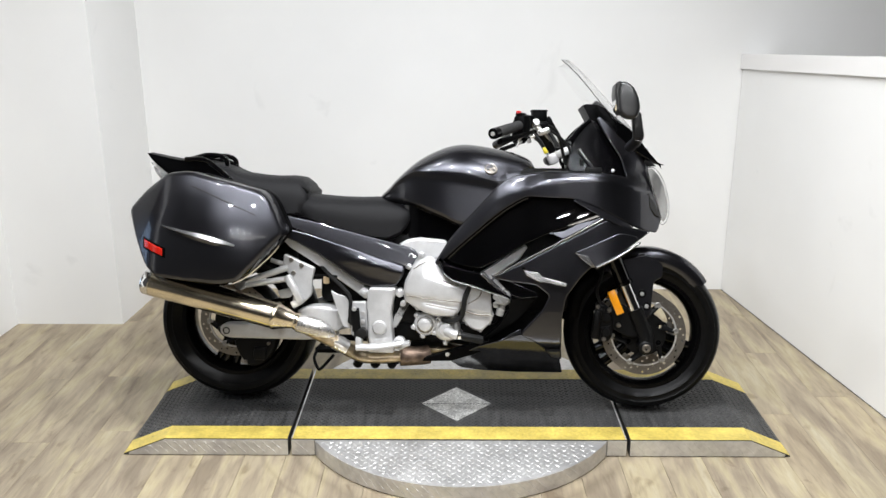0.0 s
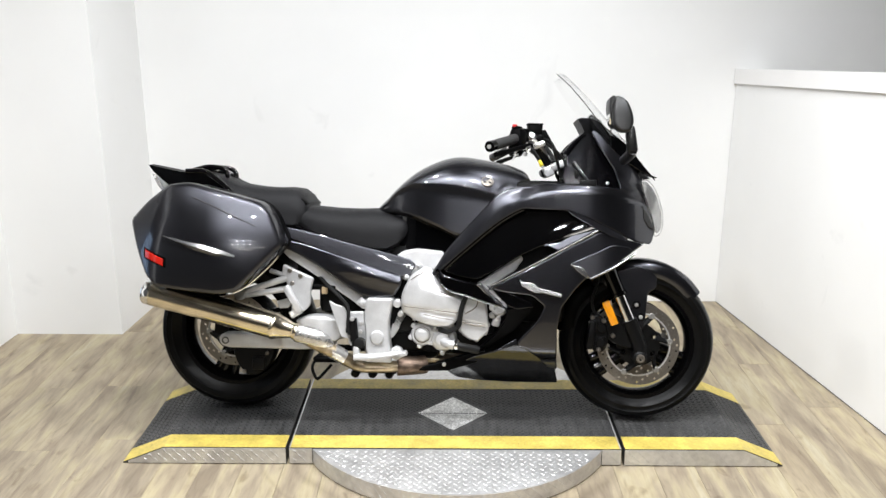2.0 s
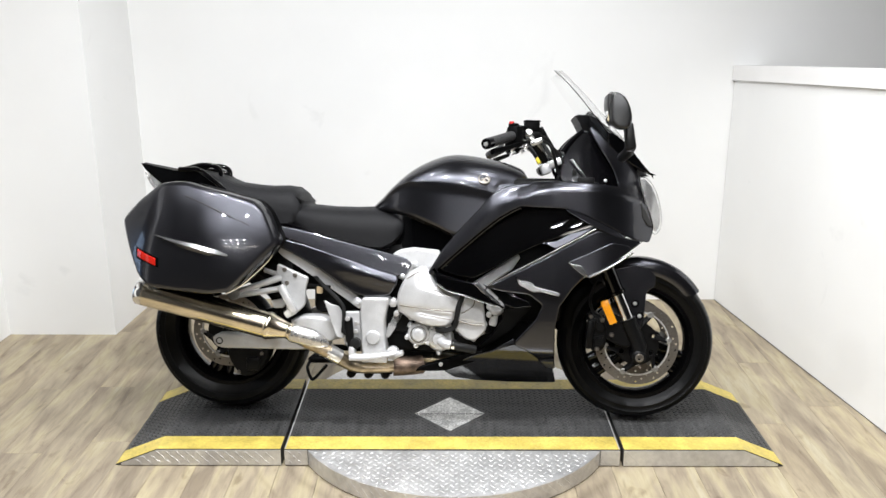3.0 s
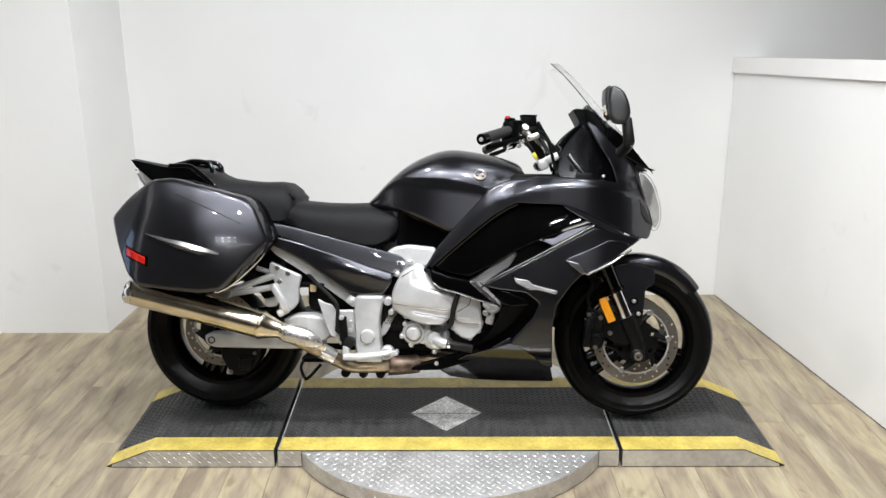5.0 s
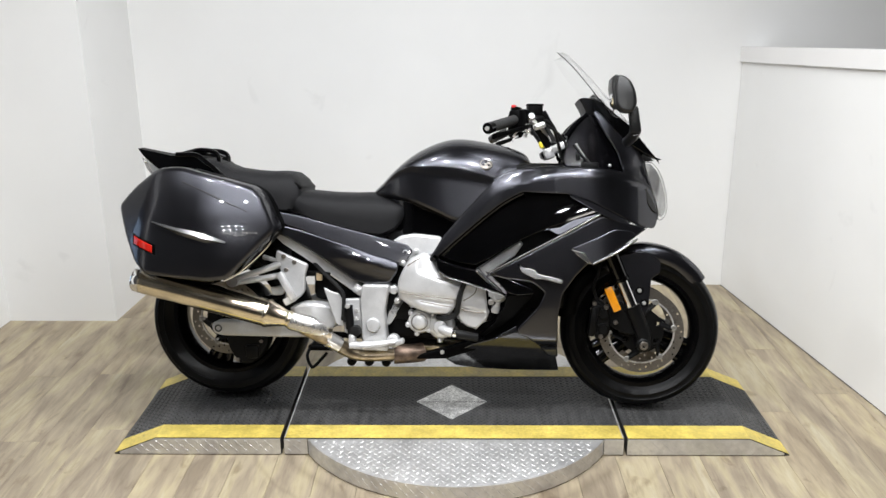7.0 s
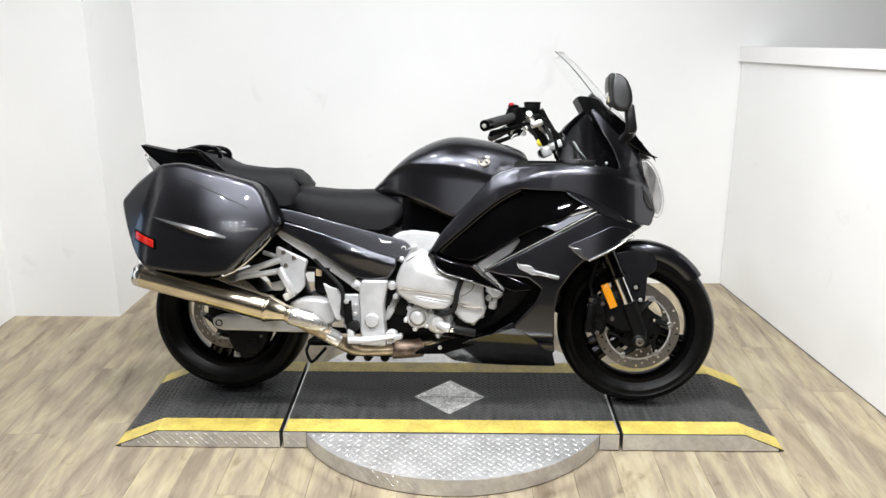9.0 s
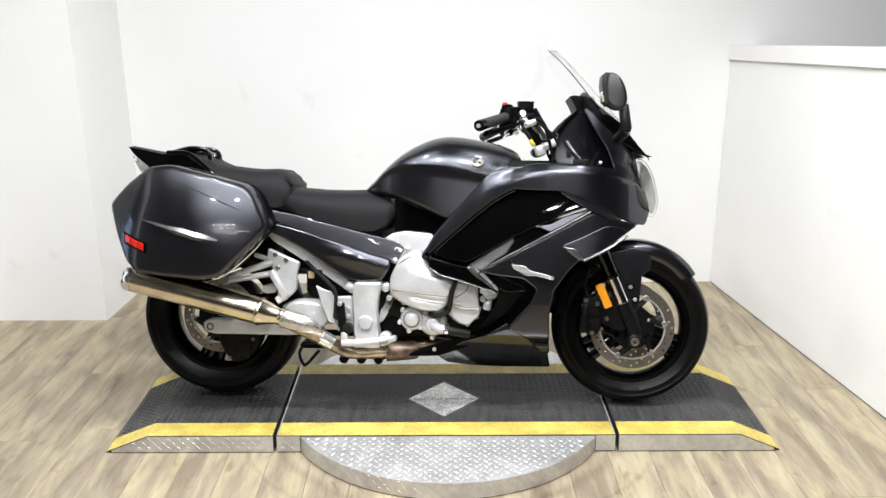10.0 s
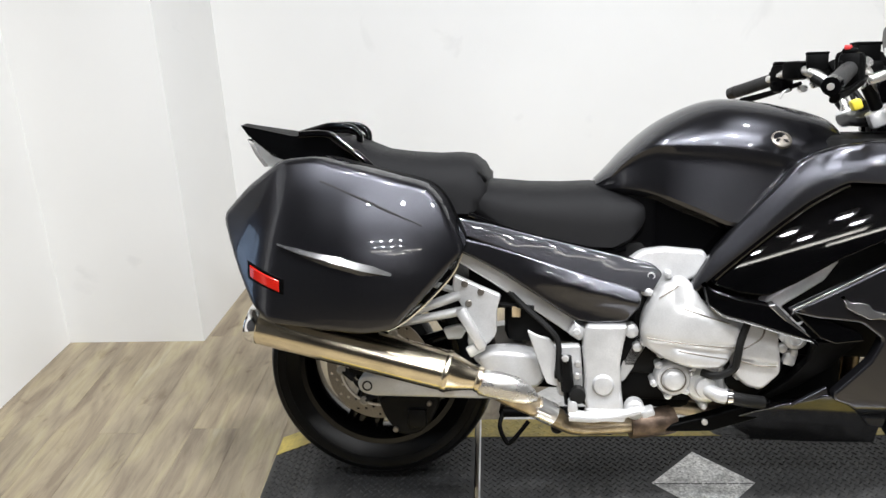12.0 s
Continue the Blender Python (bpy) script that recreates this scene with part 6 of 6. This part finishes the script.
shell("lower_arm", [(0.275, 0.445), (0.305, 0.448), (0.372, 0.453), (0.352, 0.420), (0.307, 0.364), (0.257, 0.321), (0.197, 0.282), (0.161, 0.273), (0.229, 0.335), (0.268, 0.398)], lambda u, w: 0.236 - 0.45 * max(0, 0.448 - w), SATIN, "black arm above the belly pan", 0.03, 0.004, 0.02, fairing, fillet=0.006)
shell("belly_pan", [(0.068, 0.207), (0.158, 0.258), (0.233, 0.283), (0.309, 0.312), (0.330, 0.312), (0.378, 0.300), (0.448, 0.325), (0.464, 0.201), (0.478, 0.140), (0.303, 0.136), (0.174, 0.140), (0.089, 0.152), (0.050, 0.182)],
      pan_out, PAN, "gloss black belly pan", 0.03, 0.006, 0.02, fairing, fillet=0.008)
shell("belly_blade", [(0.233, 0.283), (0.280, 0.312), (0.312, 0.330), (0.316, 0.310), (0.270, 0.296)], flat(0.212), PAINT, "graphite blade on the belly pan", 0.01, 0.003, 0.03, fairing, fillet=0.004)
shell("lower_rail", [(-0.057, 0.188), (-0.055, 0.203), (0.063, 0.237), (0.168, 0.273), (0.199, 0.273), (0.168, 0.230), (0.057, 0.193)], flat(0.165), SATIN, "black lower panel", 0.03, 0.006, 0.03, fairing, fillet=0.006)
bm = bmesh.new()
bolt(bm, R(0.041, 0.166, 0.218), 0.008, 0.005, 1)
part("lower_bolt", bm, ALU, fairing)
shell("inner_panel", [(0.572, 1.110), (0.535, 1.088), (0.486, 1.024), (0.468, 0.925), (0.490, 0.900), (0.684, 0.890), (0.660, 0.970), (0.608, 1.052)], lambda u, w: 0.180 - 0.34 * (w - 0.895) - 0.25 * max(0.0, u - 0.60) - 0.12 * max(0.0, 0.54 - u), COCKPIT, "black inner cockpit panel", 0.02, 0.008, 0.02, fairing, fillet=0.012)
both("panel_edge", lambda bm, s: tube(bm, [R(0.478, s * 0.142, 1.020), R(0.512, s * 0.128, 1.064), R(0.556, s * 0.114, 1.104)], (0.010, 0.006), n=8), COCKPIT, "", fairing)
both("cockpit_strut", lambda bm, s: [tube(bm, [R(0.512, s * 0.150, 0.990), R(0.532, s * 0.162, 0.962), R(0.560, s * 0.176, 0.926)], (0.009, 0.006), n=8)], MIRROR_SHELL, "grey strut beside the cockpit", fairing)
both("dash_bracket", lambda bm, s: [box(bm, R(0.566, s * 0.176, 0.912), (0.060, 0.010, 0.030), None, 0.004), box(bm, R(0.522, s * 0.166, 0.945), (0.014, 0.012, 0.024), None, 0.003)], CAST, "dark dash bracket", fairing)
for u, w, v in ((0.636, 0.916, 0.174),):
    both("panel_screw", lambda bm, s: bolt(bm, R(u, s * v, w), 0.006, 0.003, s), ALU, "", fairing)
bm = bmesh.new()
prof = [(0.526, 1.157), (0.540, 1.161), (0.580, 1.158), (0.612, 1.143), (0.674, 1.090), (0.680, 1.050), (0.640, 1.030), (0.585, 1.075), (0.552, 1.108), (0.540, 1.132)]
skin(bm, [[R(u, v, w) for u, w in prof] for v in (-0.11, -0.08, 0, 0.08, 0.11)])
part("instrument_hood", bm, SATIN, fairing, "black instrument hood", angle=30)
bm = bmesh.new()
prof = [(0.581, 1.156), (0.649, 1.086), (0.734, 1.023), (0.821, 0.936), (0.770, 0.978), (0.690, 1.012), (0.606, 1.065)]
skin(bm, [[R(u - 0.06 * abs(k) ** 2 * (u - 0.52) / 0.29, 0.15 * k * (1 - 0.35 * (u - 0.57) / 0.24), w) for u, w in prof] for k in (-1, -0.5, 0, 0.5, 1)])
part("upper_cowl", bm, SATIN, fairing, "black cowl below the windscreen", angle=35)
bm = bmesh.new()
prof = [(0.715, 0.992), (0.772, 0.955), (0.812, 0.895), (0.832, 0.830), (0.832, 0.760), (0.806, 0.692), (0.723, 0.715), (0.685, 0.864)]
skin(bm, [[R(u - 0.015 * k * k, 0.095 * k, w) for u, w in prof] for k in (-1, -0.5, 0, 0.5, 1)])
part("nose", bm, PAINT, fairing, "graphite nose", angle=35)
for s in (1, -1):
    bm = bmesh.new()
    panel(bm, [(0.760, 0.932), (0.790, 0.932), (0.816, 0.908), (0.838, 0.872), (0.858, 0.815), (0.864, 0.770), (0.858, 0.738), (0.840, 0.716), (0.818, 0.722), (0.822, 0.745), (0.803, 0.803), (0.776, 0.875)], lambda u, w: 0.160 - 0.7 * (u - 0.764) - 3.5 * max(0, u - 0.80) ** 2, 0.004, 0.006, 0.014, s, fillet=0.012)
    hl = part("headlight", bm, LENS, fairing, "clear headlight lens")
    bm = bmesh.new()
    panel(bm, [(0.766, 0.924), (0.788, 0.924), (0.810, 0.900), (0.832, 0.862), (0.850, 0.810), (0.854, 0.768), (0.848, 0.742), (0.836, 0.727), (0.826, 0.745), (0.806, 0.805), (0.780, 0.875)], lambda u, w: 0.140 - 0.62 * (u - 0.764) - 2.0 * max(0, u - 0.80) ** 2 + 0.006 * math.sin(70 * (u - 0.2 * w)), 0.012, 0.004, 0.012, s, fillet=0.006)
    part("reflector_bowl", bm, BOWL, hl, "bright reflector bowl")
    bm = bmesh.new()
    panel(bm, [(0.768, 0.832), (0.793, 0.804), (0.822, 0.743), (0.797, 0.752), (0.773, 0.783)], lambda u, w: 0.166 - 0.7 * (u - 0.764), 0.02, 0.004, 0.03, s, fillet=0.005)
    part("headlight_surround", bm, GLOSS, fairing, "black headlight surround")
bm = bmesh.new()
box(bm, (0.690, 0, 0.985), (0.16, 0.21, 0.11), Matrix.Rotation(radians(32), 4, "Y"), 0.02)
part("headlight_housing", bm, SATIN, fairing, "black housing behind the headlights")
shell("cowl_blade", [(0.640, 1.110), (0.717, 1.055), (0.765, 0.995), (0.818, 0.938), (0.765, 0.960), (0.700, 0.998), (0.647, 1.045)], lambda u, w: 0.150 - 0.25 * (u - 0.66), GLOSS, "black blade of the cowl", 0.04, 0.006, 0.03, fairing, fillet=0.005)
# windscreen
rings = []
for k in range(13):
    a = -1 + 2 * k / 12
    ring = []
    for th in (0.0, 0.004):
        col = []
        for j in range(9):
            q = j / 8
            corner = math.sqrt(max(0.0, 1 - max(0.0, (q - 0.55) / 0.45) ** 2 * 0.62))
            u = 0.635 - 0.170 * q - 0.020 * q * q + (0.085 - 0.045 * q) * (1 - a * a) - th
            w = 1.089 + 0.232 * q + 0.008 * q * (1 - a ** 4) - 0.012 * (1 - a * a) * (1 - q)
            col.append(R(u, (0.205 - 0.012 * q) * corner * a, w))
        ring += col if th == 0 else col[::-1]
    rings.append(ring)
bm = bmesh.new()
skin(bm, rings)
ws = part("windscreen", bm, SCREEN, bike, "clear curved windscreen", angle=50)
ws.visible_shadow = False

# mirrors
for s in (1, -1):
    mir = group_part("mirror", "black rear-view mirror")
    bm = bmesh.new()
    panel(bm, [(0.626, 1.212), (0.645, 1.209), (0.668, 1.192), (0.684, 1.156), (0.690, 1.117), (0.677, 1.086), (0.640, 1.088), (0.618, 1.112), (0.616, 1.170)], lambda u, w: 0.434 - 2.2 * (u - 0.655) ** 2 - 1.0 * (w - 1.15) ** 2 - 0.12 * (w - 1.15), 0.050, 0.012, 0.010, s, fillet=0.016)
    rings = []
    for k, sc in ((0.02, 0.98), (0.04, 1.0), (0.08, 0.95), (0.105, 0.70), (0.115, 0.45)):
        rings.append([R(0.652 + (0.030 * sc) * math.cos(2 * math.pi * i / 20), s * (0.425 - k), 1.148 + 0.054 * sc * math.sin(2 * math.pi * i / 20)) for i in range(20)])
    skin(bm, rings)
    panel(bm, [(0.608, 1.205), (0.620, 1.214), (0.636, 1.205), (0.632, 1.10), (0.618, 1.112), (0.606, 1.170)], flat(0.415), 0.10, 0.006, 0.04, s, fillet=0.008)
    part("housing", bm, MIRROR_SHELL, mir, "black mirror housing", angle=50)
    bm = bmesh.new()
    rings = [[R(0.610 + o, s * (0.365 + 0.036 * math.cos(2 * math.pi * i / 20)), 1.150 + 0.040 * math.sin(2 * math.pi * i / 20)) for i in range(20)] for o in (0.0, 0.006)]
    skin(bm, rings)
    part("glass", bm, MIRROR, mir, "mirror glass")
    bm = bmesh.new()
    box(bm, R(0.692, s * 0.352, 1.068), (0.038, 0.030, 0.092), Matrix.Rotation(radians(-8), 4, "Y"), 0.009, taper=0.9)
    tube(bm, [R(0.697, s * 0.350, 1.034), R(0.698, s * 0.300, 1.018), R(0.690, s * 0.200, 1.000)], (0.020, 0.018), n=12)
    part("stalk", bm, MIRROR_SHELL, mir, "black mirror stalk")

# handlebars
bars = group_part("handlebars", "handlebars with black grips and silver clamps")
for s in (1, -1):
    bm = bmesh.new()
    tube(bm, [R(0.214, s * 0.454, 1.034), R(0.289, s * 0.305, 1.067)], (0.0185, 0.0175), n=16, smooth_path=False)
    grip = part("grip", bm, GRIP, bars, "black rubber grip")
    bm = bmesh.new()
    tube(bm, [R(0.202, s * 0.476, 1.029), R(0.215, s * 0.452, 1.035)], 0.019, n=16, smooth_path=False)
    part("bar_end", bm, GLOSS, grip, "black bar end weight")
    bm = bmesh.new()
    tube(bm, [R(0.1995, s * 0.480, 1.028), R(0.203, s * 0.474, 1.0295)], 0.007, n=12, smooth_path=False)
    part("end_screw", bm, ALU, grip, "bright screw")
    bm = bmesh.new()
    tube(bm, [R(0.276, s * 0.320, 1.064), R(0.325, s * 0.200, 1.085), R(0.374, s * 0.150, 1.059), R(0.411, s * 0.115, 1.003), R(0.421, s * 0.105, 0.969)], 0.0135, n=12)
    part("bar", bm, POLISHED, bars, "silver handlebar")
    bm = bmesh.new()
    tube(bm, [R(0.352, s * 0.165, 1.065), R(0.385, s * 0.135, 1.035), R(0.418, s * 0.112, 0.985)], (0.014, 0.015), n=12)
    part("riser", bm, CAST, bars, "black bar riser")
    bm = bmesh.new()
    box(bm, R(0.318, s * 0.212, 1.085), (0.06, 0.05, 0.05), Matrix.Rotation(radians(s * 57), 4, "Z"), 0.012)
    box(bm, R(0.372, s * 0.185, 1.075), (0.05, 0.045, 0.03), None, 0.008)
    box(bm, R(0.405, s * 0.165, 1.085), (0.022, 0.02, 0.05), Matrix.Rotation(radians(-30), 4, "Y"), 0.004)
    part("control_block", bm, SATIN, bars, "black control block")
    bm = bmesh.new()
    d = Matrix.Rotation(radians(s * 57), 4, "Z")
    box(bm, R(0.301, s * 0.285, 1.066), (0.052, 0.050, 0.078), d, 0.014)
    for k in range(3):
        box(bm, R(0.275, s * (0.272 + 0.012 * k), 1.052 + 0.014 * k), (0.012, 0.010, 0.012), d, 0.003)
    box(bm, R(0.296, s * 0.288, 1.106), (0.034, 0.03, 0.014), d, 0.006)
    part("switch_box", bm, SATIN, bars, "black switch housing")
    if s == 1:
        bm = bmesh.new()
        box(bm, R(0.288, 0.296, 1.114), (0.016, 0.014, 0.010), d, 0.003)
        part("stop_switch", bm, REDKNOB, bars, "red stop switch")
    bm = bmesh.new()
    box(bm, R(0.363, s * 0.180, 1.105), (0.054, 0.036, 0.044), Matrix.Rotation(radians(s * 10), 4, "Z"), 0.004)
    box(bm, R(0.363, s * 0.180, 1.128), (0.057, 0.039, 0.007), Matrix.Rotation(radians(s * 10), 4, "Z"), 0.002)
    part("fluid_reservoir", bm, SATIN, bars, "black fluid reservoir")
    bm = bmesh.new()
    tube(bm, [R(0.352, s * 0.235, 1.087), R(0.347, s * 0.215, 1.076), R(0.374, s * 0.190, 1.060)], 0.012, n=10)
    box(bm, R(0.380, s * 0.215, 1.052), (0.045, 0.024, 0.022), Matrix.Rotation(radians(-20), 4, "Y"), 0.007)
    lathe(bm, R(0.340, s * 0.225, 1.036), [(0.010, s * 0.02), (0.010, -s * 0.010), (0.006, -s * 0.014)], n=14)
    part("master_cylinder", bm, POLISHED, bars, "bright master cylinder")
    bm = bmesh.new()
    tube(bm, [R(0.341, s * 0.250, 1.050), R(0.308, s * 0.310, 1.036), R(0.268, s * 0.375, 1.020), R(0.224, s * 0.430, 1.006)], (0.009, 0.013), n=10, flat=0.7)
    part("lever", bm, SATIN, bars, "black lever")
    bm = bmesh.new()
    tube(bm, [R(0.314, s * 0.25, 1.036), R(0.298, s * 0.25, 1.028), R(0.289, s * 0.25, 1.011)], 0.004, n=8)
    part("lever_stop", bm, ALU, bars)
    bm = bmesh.new()
    box(bm, R(0.421, s * 0.105, 0.958), (0.042, 0.045, 0.042), Matrix.Rotation(radians(-24), 4, "Y"), 0.012)
    box(bm, R(0.459, s * 0.100, 0.982), (0.068, 0.055, 0.030), Matrix.Rotation(radians(-26), 4, "Y"), 0.010)
    part("clamp", bm, SILVER, bars, "silver bar clamp")
    bm = bmesh.new()
    tube(bm, [R(0.385, s * 0.19, 1.060), R(0.417, s * 0.17, 1.070), R(0.449, s * 0.13, 1.026), R(0.485, s * 0.10, 0.959), R(0.494, s * 0.09, 0.878)], 0.006, n=8)
    tube(bm, [R(0.369, s * 0.20, 1.079), R(0.422, s * 0.18, 1.047), R(0.475, s * 0.15, 1.000), R(0.506, s * 0.12, 0.902)], 0.005, n=8)
    tube(bm, [R(0.325, s * 0.22, 1.080), R(0.385, s * 0.195, 1.078), R(0.433, s * 0.16, 1.045), R(0.469, s * 0.11, 0.936)], 0.006, n=8)
    part("cable", bm, HOSE, bars, "black cables")
    bm = bmesh.new()
    box(bm, R(0.485, s * 0.13, 0.937), (0.012, 0.01, 0.06), Matrix.Rotation(radians(-6), 4, "Y"), 0.002)
    part("cable_guide", bm, ALU, bars, "bright bracket")
bm = bmesh.new()
box(bm, (0.437, 0, 0.967), (0.09, 0.22, 0.03), Matrix.Rotation(radians(-24), 4, "Y"), 0.010)
lathe(bm, (0.437, 0, 0.972), [(0.022, -0.02), (0.022, 0.03), (0.012, 0.032)], axis="z", n=20)
yoke = part("top_yoke", bm, CAST, bars, "dark cast top yoke")
bm = bmesh.new()
box(bm, R(0.399, 0.03, 0.992), (0.024, 0.030, 0.026), Matrix.Rotation(radians(-24), 4, "Y"), 0.005)
part("sticker", bm, BRASSY, yoke, "yellow sticker tag")

# ---------------------------------------------------------------- floor planks
PW, PL = 0.152, 1.22
plank_mesh = {}


def plank(w, l):
    key = (round(w, 3), round(l, 3))
    if key not in plank_mesh:
        bm = bmesh.new()
        e = 0.0005
        a = [Vector((x, y, -0.006)) for x, y in ((0, 0), (w, 0), (w, l), (0, l))]
        b = [Vector((x, y, -0.0012)) for x, y in ((0, 0), (w, 0), (w, l), (0, l))]
        c = [Vector((x, y, 0.0)) for x, y in ((e, e), (w - e, e), (w - e, l - e), (e, l - e))]
        skin(bm, [a, b, c])
        plank_mesh[key] = finish(bm, "plank", PLANK, smooth=False)
    return plank_mesh[key]


g = 0.0006
rng = random.Random(7)
x = -2.75
while x < 2.95:
    first = -3.4 - rng.random() * PL
    y = -4.62
    while y < 1.40:
        l = first - y if y < first else min(PL, 1.44 - y)
        if l > 0.004:
            ob = new("plank", plank(PW - g, l - g))
            ob.location = (x, y, 0)
            ob.parent = floor_slab
        y += l
    x += PW
# unseen floor beyond the planks, added dark to darken the reflections, joined
bm = bmesh.new()
for x0, x1, y0, y1 in ((-2.9, 4.4, -8.0, -4.62), (2.99, 4.4, -4.62, 1.4)):
    skin(bm, [[Vector((x, y, z)) for x, y in ((x0, y0), (x1, y0), (x1, y1), (x0, y1))] for z in (-0.005, -0.0005)])
raw_part("far_carpet", bm, UNSEEN_FLOOR, floor_slab, "dark floor added out of view", "stuff")
